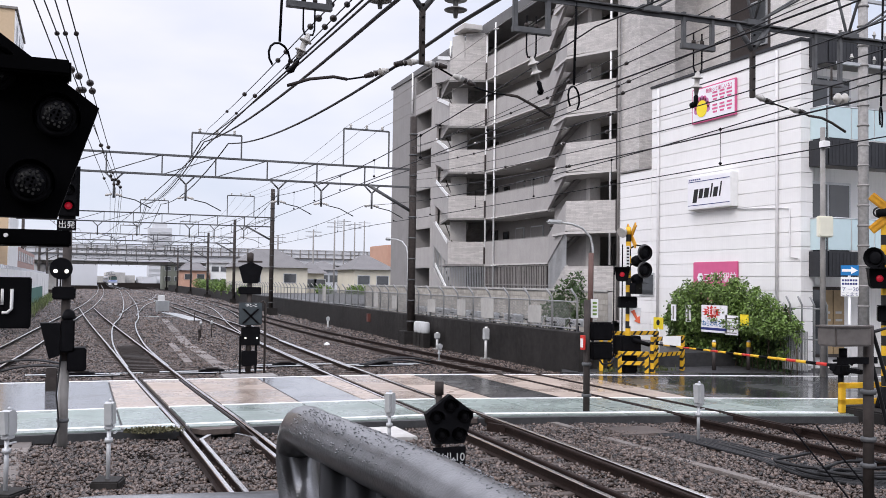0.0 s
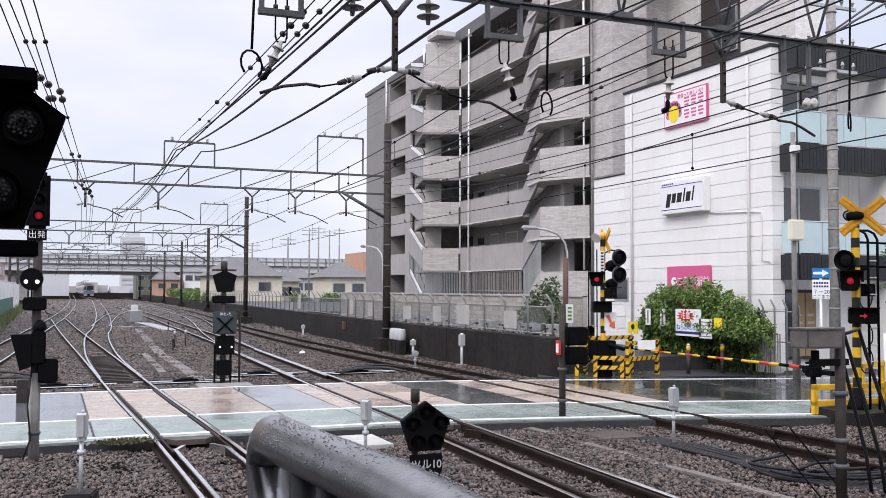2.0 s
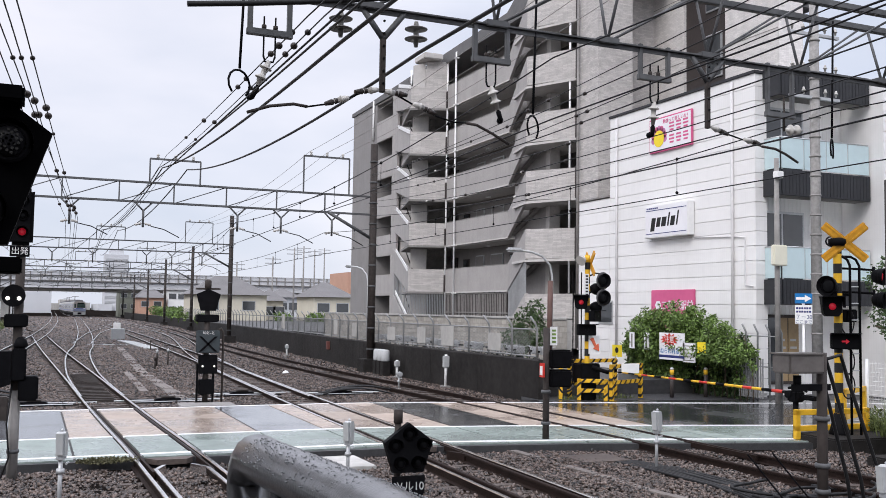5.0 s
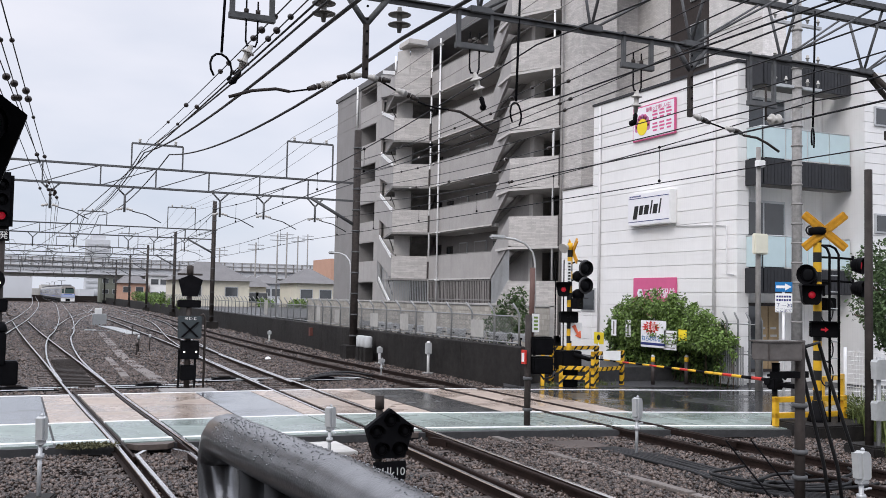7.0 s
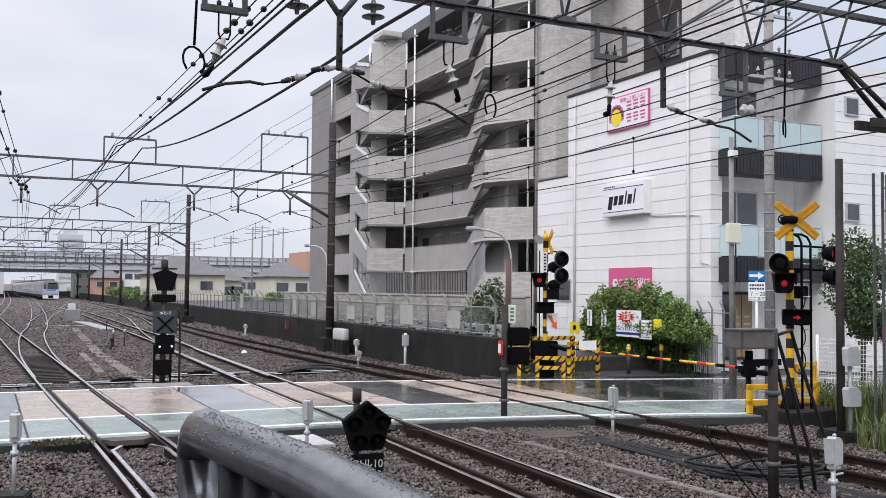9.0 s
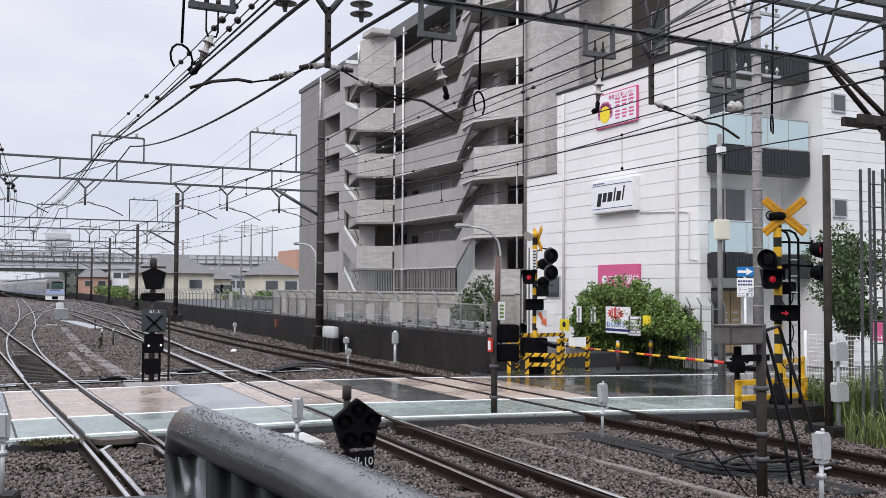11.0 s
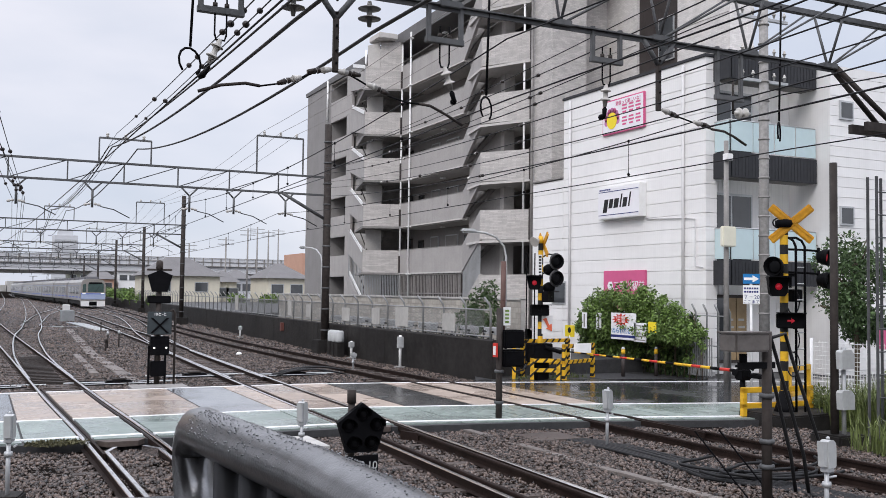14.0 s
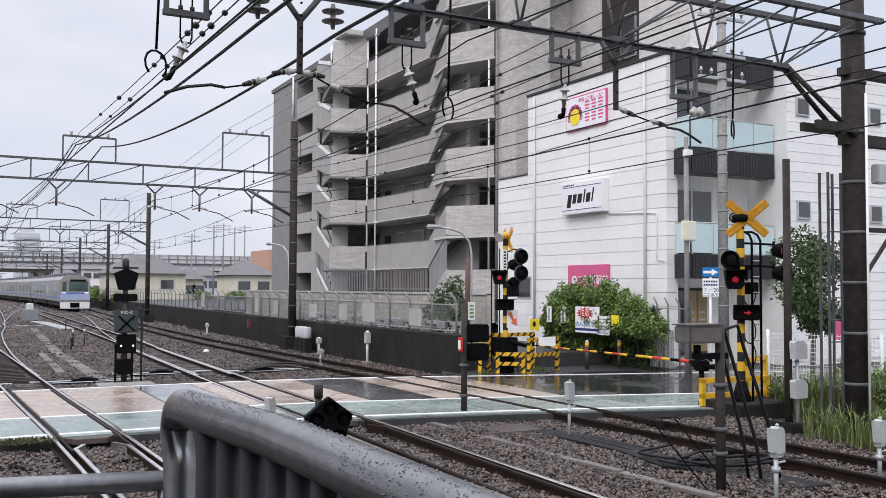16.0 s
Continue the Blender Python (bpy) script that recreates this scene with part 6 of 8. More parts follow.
for x, y in ((17.9, 23.82), (19.07, 23.7)):
    b_ = thing("bollard", "dark brown bollard with a yellow band", "bollard", "bollards", at=(x, y, 0))
    part("shaft", rod(B(), (0, 0, 0), (0, 0, 0.68), 0.062), M_darkwall, b_)
    part("band", rod(B(), (0, 0, 0.68), (0, 0, 0.83), 0.065), M_yellow, b_)
    part("cap", lathe(B(), [(0.062, 0), (0.06, 0.03), (0.03, 0.07)], 12, (0, 0, 0.83)), M_galv, b_)

# ---------------- fence on the retaining wall ----------------
M_notice = mat("weathered_notice", (0.40, 0.39, 0.37), 0.6, 0.15, 6.0, stain=0.2)
fen = thing("boundary_fence", "galvanised mesh fence with bent-out tops on the retaining wall", "fence")
y = 24.8
M_mesh = mat("mesh_wire", (0.22, 0.225, 0.225), 0.5, 0.1, 10.0)
while y < 120:
    x = wall_x(y) + 0.16
    part("post", tube(B(), [(x, y, 1.0), (x, y, 2.02), (x - 0.04, y, 2.14), (x - 0.22, y, 2.38)], 0.032, 6), M_fence, fen)
    y += 1.55
yy = 24.8
while yy < 118:
    for z in (1.2, 2.0):
        part("rail", rod(B(), (wall_x(yy) + 0.16, yy, z), (wall_x(yy + 6.2) + 0.16, yy + 6.2, z), 0.024, n=6), M_fence, fen)
    yy += 6.2
bm = B()
yy = 24.8
while yy < 60:
    for s in (1, -1):
        za, zb = (1.2, 2.0) if s > 0 else (2.0, 1.2)
        rod(bm, (wall_x(yy) + 0.16, yy, za), (wall_x(yy + 0.8) + 0.16, yy + 0.8, zb), 0.0045, n=3, cap=False)
    yy += 0.10
part("mesh", bm, M_mesh, fen, kind="stuff")
for y, w, h in ((27.0, 0.9, 0.55), (30.6, 1.1, 0.7), (33.2, 0.8, 0.6), (36.5, 0.9, 0.55), (41.8, 0.7, 0.6), (45.2, 0.6, 0.7), (58, 0.8, 0.9)):
    lone("notice_board", box(B(), wall_x(y) + 0.10, wall_x(y) + 0.125, y, y + w, 1.28, 1.28 + h), M_notice, "blank pale notice fixed to the fence", "notice", "fence notices")
M_block = mat("beige_block", (0.40, 0.375, 0.335), 0.8, 0.15, 7.0, 0.25, 60.0, stain=0.3, tiles=(0.40, 0.20, 0.9, 0.5))
bw = lone("block_wall", box(B(), 17.62, 17.8, 29.5, 60, 0.4, 2.3), M_conc, "beige block wall in front of the apartments", "wall", kind="structure")
for i in range(9):
    part("course", box(B(), 17.595, 17.62, 29.5, 60, 0.41 + 0.2 * i, 0.605 + 0.2 * i, 0.004), M_block, bw)
part("coping", box(B(), 17.56, 17.84, 29.5, 60, 2.25, 2.33, 0.01), M_conc, bw)


M_navyframe = mat("navy_frame", (0.03, 0.035, 0.06), 0.4, 0.2)


def bicycle(x, y, rz, col):
    b_ = thing("bicycle", "parked bicycle behind the fence", "bicycle", "parked bicycles", at=(x, y, 0.42), rz=rz)
    for dx in (-0.52, 0.52):
        w_ = part("wheel", tube(B(), [(dx + 0.32 * math.cos(a), 0, 0.33 + 0.32 * math.sin(a)) for a in [radians(24 * i) for i in range(16)]], 0.018, 5, False), M_rubber, b_)
        part("hub", rod(B(), (dx, -0.05, 0.33), (dx, 0.05, 0.33), 0.025, n=6), M_galv, w_)
    part("frame", tube(B(), [(-0.52, 0, 0.33), (-0.1, 0, 0.3), (-0.18, 0, 0.8), (-0.1, 0, 0.3), (0.38, 0, 0.75), (0.52, 0, 0.33)], 0.018, 5), col, b_)
    part("saddle", box(B(), -0.3, -0.06, -0.06, 0.06, 0.82, 0.88, 0.02), M_black, b_)
    part("handlebar", tube(B(), [(0.3, -0.25, 1.0), (0.38, 0, 0.95), (0.3, 0.25, 1.0)], 0.014, 5), M_galv, b_)
    part("basket", box(B(), 0.42, 0.72, -0.16, 0.16, 0.75, 0.98, 0.02), M_metalgrey, b_)


for i in range(22):
    bicycle(14.75 + random.uniform(-0.1, 0.15), 25.8 + 0.72 * i, 80 + random.uniform(-15, 15), random.choice((M_galv, M_black, M_metalgrey, M_navyframe)))

# trackside cabinets and white posts along the wall
for y, z1 in ((30.4, 1.0), (35.2, 0.55), (52.8, 0.5)):
    w_ = thing("marker_post", "white trackside marker post with a small box", "post", "marker posts", at=(13.3, y, 0))
    part("post", rod(B(), (0, 0, -0.2), (0, 0, z1), 0.05), M_white, w_)
    part("box", box(B(), -0.1, 0.1, -0.09, 0.09, z1 * 0.55, z1 * 0.95, 0.02), M_grey, w_)
    part("foot", box(B(), -0.15, 0.15, -0.15, 0.15, -0.2, -0.08), M_concmid, w_)
for i in range(3):
    c_ = thing("transformer", "grey cylindrical transformer on a dark stand", "transformer", "transformers", at=(13.2, 37.2 - 0.45 * i, 0))
    part("tank", lathe(B(), [(0.17, 0), (0.18, 0.05), (0.18, 0.4), (0.12, 0.46)], 14, (0, 0, 0.45)), M_grey, c_)
    part("stand", box(B(), -0.16, 0.16, -0.18, 0.18, -0.25, 0.45, 0.02), M_concdark, c_)
M_brownplate = mat("faded_red_plate", (0.15, 0.06, 0.05), 0.5, 0.2)
lone("wall_sign", box(B(), 13.70, 13.84, 46.2, 46.45, 0.5, 0.9), M_brownplate, "small red and white safety plate on the wall", "sign")

# street lamps
for x, y, z0, arm, top in ((15.55, 27.0, 0.0, -1.55, 4.45), (14.75, 43.2, 0.4, -0.4, 4.6)):
    s_ = thing("street_lamp", "slender curved grey street lamp", "street lamp", "street lamps", at=(x, y, 0))
    sy = 0.0 if z0 == 0 else 2.2
    part("post", tube(B(), [(0, 0, z0), (0, 0, top - 0.75), (arm * 0.06, sy * 0.06, top - 0.4), (arm * 0.25, sy * 0.25, top - 0.12), (arm * 0.5, sy * 0.5, top), (arm * 0.85, sy * 0.85, top + 0.05)], 0.036, 8), M_grey, s_)
    part("head", box(B(), arm * 1.0 - 0.12, arm * 0.8 + 0.12, sy * 0.9 - 0.1, sy * 0.9 + 0.1, top - 0.02, top + 0.12, 0.05), M_grey, s_)

# ---------------- street corner ----------------
up = thing("utility_pole", "tall mottled concrete utility pole with bands and wires", "utility pole", at=(20.0, 20.1, 0))
part("shaft", rod(B(), (0, 0, 0), (0, 0, 13), 0.15, 0.12, 16), mat("pole_concrete", (0.30, 0.29, 0.28), 0.75, 0.35, 10.0, 0.3, 40.0, stain=0.5), up)
for i in range(16):
    part("band", lathe(B(), [(0.15, 0), (0.162, 0.02), (0.15, 0.05)], 14, (0, 0, 2.0 + 0.55 * i)), M_concmid, up)
for z in (8.6, 9.3, 10.4):
    part("cross_arm", box(B(), -0.9, 0.9, -0.05, 0.05, z, z + 0.08), M_galv, up)
    for x in (-0.8, -0.4, 0.4, 0.8):
        insulator(up, (x, 0, z + 0.32), (0, 0, -1), 1, 0.06)
p2 = thing("lamp_pole", "grey steel pole with a pale box", "pole", at=(19.8, 21.4, 0))
part("shaft", rod(B(), (0, 0, 0), (0, 0, 7.1), 0.085, 0.07, 12), M_concmid, p2)
part("pale_box", box(B(), -0.3, 0.22, -0.2, -0.05, 3.95, 4.55, 0.03), mat("cream_plastic", (0.72, 0.70, 0.58), 0.5, 0.05), p2)
part("camera_box", box(B(), -0.15, 0.1, -0.2, 0.0, 6.5, 6.7, 0.02), M_white, p2)
bs = thing("road_sign", "blue one-way arrow sign above a white plate with times", "road sign", at=(18.5, 19.05, 0), rz=-36)
part("post", rod(B(), (0, 0.05, 0), (0, 0.05, 3.1), 0.035), M_white, bs)
M_blue = mat("sign_blue", (0.02, 0.17, 0.42), 0.35, 0.05)
bl = part("blue_plate", box(B(), -0.215, 0.215, -0.012, 0.0, 2.84, 3.10, 0.004), M_blue, bs)
part("arrow", prism(B(), [(-0.19, 2.935), (0.03, 2.935), (0.03, 2.875), (0.195, 2.97), (0.03, 3.065), (0.03, 3.005), (-0.19, 3.005)], 1, -0.018, -0.012), M_white, bl)
wp = part("white_plate", box(B(), -0.215, 0.215, -0.012, 0.0, 2.30, 2.80, 0.004), M_white, bs)
words("lettering", "７－20", 0.14, pose(0, -0.015, 2.48, 90, 0, 0), wp, M_navy)
words("lettering", "ここまで", 0.105, pose(0, -0.015, 2.355, 90, 0, 0), wp, M_navy)
for i in range(2):
    for k in range(6):
        part("text_bar", box(B(), -0.185 + 0.063 * k, -0.137 + 0.063 * k, -0.016, -0.012, 2.60 + 0.09 * i, 2.65 + 0.09 * i), M_navy, wp)

p3 = thing("detector_pole", "dark steel pole with two detector boxes", "pole", at=(13.95, 12.3, 0))
part("shaft", rod(B(), (0, 0, -0.2), (0, 0, 4.95), 0.075, 0.07, 12), M_mast, p3)
part("side_post", rod(B(), (0.12, -0.1, -0.2), (0.12, -0.1, 1.6), 0.04), M_galv, p3)
for z in (1.22, 0.50):
    part("housing", prism(B(), [(-0.06, z), (-0.08, z + 0.3), (-0.05, z + 0.34), (0.16, z + 0.34), (0.24, z + 0.25), (0.24, z)], 1, -0.24, -0.10), M_grey, p3)
lat = thing("lattice_post", "thin galvanised lattice post with rungs", "post", at=(15.2, 12.4, 0))
for x in (0.0, 0.36):
    for yy_ in (0.0, 0.2):
        part("leg", rod(B(), (x, yy_, -0.2), (x, yy_, 4.8), 0.03, n=6), M_beam, lat)
for i in range(11):
    part("rung", rod(B(), (0, 0, 0.2 + 0.43 * i), (0.36, 0, 0.2 + 0.43 * i), 0.014, n=5), M_beam, lat)
cj = thing("mast_fittings", "conduit and brackets strapped to the thick mast", "fittings", at=(14.45, NY, 0))
part("conduit", rod(B(), (-0.05, -0.3, -0.2), (-0.05, -0.3, 6.0), 0.022), M_white, cj)
part("junction_box", box(B(), 0.2, 0.45, -0.36, -0.18, 4.4, 4.75, 0.02), M_galv, cj)
part("bracket_arm", box(B(), 0.0, 2.6, -0.06, 0.06, 3.55, 3.63), M_mast, cj)
part("bracket_stay", rod(B(), (0.1, 0, 2.6), (1.0, 0, 3.55), 0.04, n=6), M_mast, cj)
part("arm", box(B(), -0.3, 2.5, -0.1, 0.1, 6.35, 6.5), M_mast, cj)
part("arm", box(B(), -0.3, 2.5, -0.1, 0.1, 5.1, 5.3), M_mast, cj)

# white mesh fence at the roadside
mf = thing("mesh_fence", "white welded mesh fence beside the road", "fence")
F0, F1 = Vector((17.6, 16.2, 0)), Vector((18.5, 12.2, 0))
for i in range(4):
    p = F0.lerp(F1, i / 3)
    part("post", rod(B(), (p.x, p.y, -0.2), (p.x, p.y, 1.55), 0.035), M_white, mf)
bm = B()
for i in range(14):
    z = 0.15 + 0.1 * i
    rod(bm, (F0.x, F0.y, z), (F1.x, F1.y, z), 0.006, n=4, cap=False)
for i in range(60):
    p = F0.lerp(F1, i / 59)
    rod(bm, (p.x, p.y, 0.1), (p.x, p.y, 1.5), 0.005, n=4, cap=False)
part("mesh", bm, M_white, mf, kind="stuff")
lone("pink_sign", box(B(), 21.6, 21.64, 17.2, 17.6, 1.15, 1.65), M_pink, "pink and white sign board down the street", "sign")

# signs on the vines
def vine_sign(name, label, y0, y1, z0, z1, x=18.72, m_=None):
    k_ = x / 18.0
    y0, y1, z0, z1 = y0 * k_ + (y1 - y0) * 0.06, y1 * k_ - (y1 - y0) * 0.06, 2.5 + (z0 - 2.5) * k_ + 0.04, 2.5 + (z1 - 2.5) * k_ - 0.04
    t_ = thing(name, label, "sign", "signs on the hedge", at=(x, (y0 + y1) / 2, (z0 + z1) / 2))
    part("board", box(B(), -0.01, 0.01, -(y1 - y0) / 2, (y1 - y0) / 2, -(z1 - z0) / 2, (z1 - z0) / 2), m_ or M_signwhite, t_)
    return t_


v1 = vine_sign("warning_sign", "white sign with a red starburst and blue writing", 23.25, 24.65, 1.08, 1.98)
star = []
for i in range(24):
    q = 0.42 if i % 2 == 0 else 0.27
    star.append((0.12 + q * 1.15 * math.cos(radians(15 * i)), 0.21 + q * 0.5 * math.sin(radians(15 * i))))
part("starburst", prism(B(), star, 0, -0.016, -0.010), M_red, v1)
words("lettering", "注意", 0.26, on_sign(0.12, 0.21, 0.018), v1, M_white)
words("lettering", "ねらわれる！", 0.20, on_sign(0.0, -0.16, 0.013), v1, M_blue)
part("text_bar", box(B(), -0.014, -0.010, -0.62, 0.66, -0.36, -0.28), M_navy, v1)
v2 = vine_sign("notice", "white notice with grey lines", 22.8, 23.45, 1.05, 1.7)
for i in range(5):
    part("text_bar", box(B(), -0.014, -0.010, -0.25, 0.25, -0.25 + 0.11 * i, -0.22 + 0.11 * i), M_concmid, v2)
vine_sign("notice", "yellow notice half hidden by leaves", 22.35, 22.75, 1.35, 1.75, m_=M_sunny)
for y in (26.2, 25.4):
    v_ = vine_sign("notice", "tall white notice with dark writing", y - 0.3, y, 1.35, 1.95)
    part("text_bar", box(B(), -0.014, -0.010, -0.04, 0.04, -0.22, 0.22), M_concmid, v_)
vs_ = thing("stand_sign", "small yellow sign on a post", "sign", at=(17.0, 25.4, 0))
part("post", rod(B(), (0, 0, -0.02), (0, 0, 1.2), 0.03), M_white, vs_)
part("plate", box(B(), -0.02, 0.0, -0.26, 0.26, 1.15, 1.52, 0.004), M_sunny, vs_)
part("mark", lathe(B(), [(0.09, 0), (0.09, 0.006)], 14, (-0.021, 0, 1.36), (-1, 0, 0)), M_ink, vs_)


# ---------------- plants ----------------
def leaves(name, blobs, count, size, material, parent, seed, droop=0.4, long=1.7):
    """Many small folded leaves scattered in uneven clumps; blobs are (x, y, z, rx, ry, rz)."""
    rng = np.random.default_rng(seed)
    w = np.array([b[3] * b[4] * b[5] for b in blobs]) ** 0.67
    pick = rng.choice(len(blobs), count, p=w / w.sum())
    bl_ = np.array(blobs)[pick]
    d = rng.normal(size=(count, 3))
    d /= np.linalg.norm(d, axis=1)[:, None]
    rad = rng.uniform(0.55, 1.08, count) ** 0.6
    lump = 1 + 0.22 * np.sin(d[:, 0] * 7 + bl_[:, 0] * 3) * np.cos(d[:, 2] * 6 + bl_[:, 1] * 2)
    c = bl_[:, :3] + d * bl_[:, 3:] * (rad * lump)[:, None]
    c[:, 2] = np.maximum(c[:, 2], 0.03)
    a = rng.normal(size=(count, 3))
    a[:, 2] -= droop
    a += d * 0.6
    a /= np.linalg.norm(a, axis=1)[:, None]
    s = np.cross(a, rng.normal(size=(count, 3)))
    s /= np.linalg.norm(s, axis=1)[:, None]
    nrm = np.cross(a, s)
    L = size * rng.uniform(0.6, 1.35, count)[:, None]
    v = np.stack([c, c + a * L * long * 0.5 + s * L * 0.42 + nrm * L * 0.12, c + a * L * long, c + a * L * long * 0.5 - s * L * 0.42 + nrm * L * 0.12], 1).reshape(-1, 3)
    i0 = np.arange(count) * 4
    faces = np.concatenate([np.stack([i0, i0 + 1, i0 + 2], 1), np.stack([i0, i0 + 2, i0 + 3], 1)])
    me = bpy.data.meshes.new(name)
    me.from_pydata(v.tolist(), [], faces.tolist())
    me.materials.append(material)
    ob = new(name, me)
    ob.parent = parent
    return ob


hd = thing("hedge", "overgrown green climbing hedge covering a fence", "hedge")
hb, low_shoots = [], []
rng_ = random.Random(5)
def hedge_top(y):
    return 2.70 - (0.09 if y > 25.3 else 0.12) * (y - 25.3) ** 2


for i in range(95):
    y = rng_.uniform(22.25, 27.75)
    z = hedge_top(y) - 0.22 - rng_.uniform(0, 1) ** 1.5 * (hedge_top(y) - 1.45)
    hb.append((19.2 + rng_.uniform(-0.35, 0.3), y, max(z, 0.95), 0.30, 0.36, 0.20))
# trailing shoots below the overhang
for i in range(26):
    y = rng_.uniform(21.9, 28.3)
    low_shoots.append((19.35 + rng_.uniform(-0.2, 0.25), y, rng_.uniform(0.5, 1.3), 0.14, 0.16, 0.34))
# sprigs that stand out of the outline
for i in range(40):
    y = rng_.uniform(22.1, 28.0)
    hb.append((19.2 + rng_.uniform(-0.2, 0.3), y, hedge_top(y) + rng_.uniform(-0.05, 0.16), 0.09, 0.14, 0.12))
leaves("leaves", hb, 24000, 0.062, M_leaf, hd, 3, droop=0.8)
leaves("trailing_leaves", low_shoots, 2200, 0.08, M_leaf, hd, 6, droop=1.0)
# darker leaf colour stands in for the shade under the overhang
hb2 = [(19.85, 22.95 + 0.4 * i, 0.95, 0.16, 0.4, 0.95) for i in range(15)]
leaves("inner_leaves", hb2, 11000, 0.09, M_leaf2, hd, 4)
for i in range(24):
    y = 22.2 + 0.28 * i
    part("stem", tube(B(), [(19.6, y, -0.05), (19.6 + rng_.uniform(-0.1, 0.1), y + rng_.uniform(-0.3, 0.3), 0.9), (19.5 + rng_.uniform(-0.2, 0.2), y + rng_.uniform(-0.4, 0.4), 1.9)], 0.018, 5), M_bark, hd)
fe2 = thing("yard_fence", "grey steel fence behind the hedge", "fence")
for i in range(16):
    y = 21.4 + 0.5 * i
    part("post", tube(B(), [(19.95, y, -0.05), (19.95, y, 2.0), (19.8, y, 2.25)], 0.03, 6), M_fence, fe2)
for z in (0.3, 1.0, 1.9):
    part("rail", rod(B(), (19.95, 21.4, z), (19.95, 29.2, z), 0.02, n=6), M_fence, fe2)
for i in range(12):
    part("slat", box(B(), 19.60, 19.63, 21.8 + 0.09 * i, 21.83 + 0.09 * i, 0.1, 1.25), M_fence, fe2)

sh = thing("shrub", "leafy green shrub behind the fence", "shrub", "shrubs", at=(0, 0, 0))
leaves("leaves", [(15.6, 28.6, 1.9, 0.5, 0.7, 0.7), (15.5, 29.2, 1.6, 0.5, 0.6, 0.6), (15.6, 28.2, 2.6, 0.3, 0.35, 0.35)], 2200, 0.07, M_leaf2, sh, 8)
part("stem", rod(B(), (15.6, 28.6, 0.4), (15.6, 28.6, 2.3), 0.03, 0.012), M_bark, sh)
tr = thing("tree", "young broad-leaved street tree", "tree")
part("trunk", tube(B(), [(21.9, 18.6, -0.05), (21.95, 18.6, 1.2), (21.9, 18.7, 2.4), (22.0, 18.7, 3.6)], 0.07, 8), M_bark, tr)
for i in range(9):
    a = i * 2.4
    part("limb", tube(B(), [(21.93, 18.65, 1.5 + 0.22 * i), (21.93 + 0.5 * math.cos(a), 18.65 + 0.5 * math.sin(a), 1.9 + 0.24 * i), (21.93 + 0.9 * math.cos(a), 18.65 + 0.9 * math.sin(a), 2.0 + 0.27 * i)], 0.022, 5), M_bark, tr)
leaves("crown", [(21.9 + rng_.uniform(-0.8, 0.8), 18.7 + rng_.uniform(-0.8, 0.8), rng_.uniform(1.5, 4.1), 0.5, 0.5, 0.4) for i in range(26)], 6500, 0.08, M_leaf2, tr, 11)


def tuft(name, label, region, count, h, material, seed, parent=None):
    """Grass blades over a region (x0, x1, y0, y1)."""
    rng = np.random.default_rng(seed)
    x0, x1, y0, y1 = region
    b = np.stack([rng.uniform(x0, x1, count), rng.uniform(y0, y1, count), np.full(count, -0.2)], 1)
    a = rng.uniform(0, 6.283, count)
    lean = rng.uniform(0.1, 0.7, count)
    hh = h * rng.uniform(0.35, 1.15, count)
    dirv = np.stack([np.cos(a), np.sin(a), 0 * a], 1)
    sd = np.stack([-np.sin(a), np.cos(a), 0 * a], 1) * 0.012
    mid = b + dirv * (lean * hh * 0.35)[:, None] + np.array([0, 0, 1]) * (hh * 0.65)[:, None]
    tip = b + dirv * (lean * hh)[:, None] + np.array([0, 0, 1]) * (hh * (1.05 - 0.45 * lean))[:, None]
    v = np.stack([b - sd, b + sd, mid + sd * 0.8, mid - sd * 0.8, tip], 1).reshape(-1, 3)
    i0 = np.arange(count) * 5
    faces = [[i, i + 1, i + 2, i + 3] for i in i0.tolist()] + [[i + 3, i + 2, i + 4] for i in i0.tolist()]
    me = bpy.data.meshes.new(name)
    me.from_pydata(v.tolist(), [], faces)
    me.materials.append(material)
    ob = new(name, me)
    return tagged(ob, label, "grass", kind="stuff")


tuft("roadside_grass", "tall yellow-green grass by the roadside", (15.7, 18.3, 11.8, 14.3), 4200, 1.05, M_grass, 21)
tuft("roadside_grass", "tall yellow-green grass by the roadside", (13.5, 17.5, 8.0, 11.7), 4200, 0.75, M_grass, 22)
tuft("trackside_grass", "low grass at the foot of the frames", (14.2, 16.8, 24.0, 24.4), 500, 0.35, M_grass, 23)
tuft("trackside_grass", "yellowed weeds beside the far tracks", (-4.5, -2.6, 60, 140), 2500, 0.9, M_grass, 25)
for k_, (x, y, r_, n_) in enumerate(((16.7, 14.9, 0.32, 700), (17.2, 12.6, 0.5, 1500), (16.2, 11.0, 0.55, 1700), (15.4, 10.0, 0.4, 1100), (17.9, 13.6, 0.6, 1600))):
    b_ = thing("shrub", "yellow-green roadside shrub among tall grass", "shrub", "roadside shrubs")
    leaves("leaves", [(x + rng_.uniform(-r_, r_), y + rng_.uniform(-r_, r_), rng_.uniform(0.1, 0.75) * r_ * 2, r_ * 0.5, r_ * 0.5, r_ * 0.45) for i in range(6)], n_, 0.055, M_leaf if k_ % 2 else M_grass, b_, 40 + k_)
    for i in range(4):
        part("stem", tube(B(), [(x, y, -0.2), (x + rng_.uniform(-r_, r_) * 0.7, y + rng_.uniform(-r_, r_) * 0.7, r_ * 1.4)], 0.012, 5), M_bark, b_)
wd = thing("weed_patch", "low brown-green weed at the crossing edge", "weed", at=(0, 0, 0))
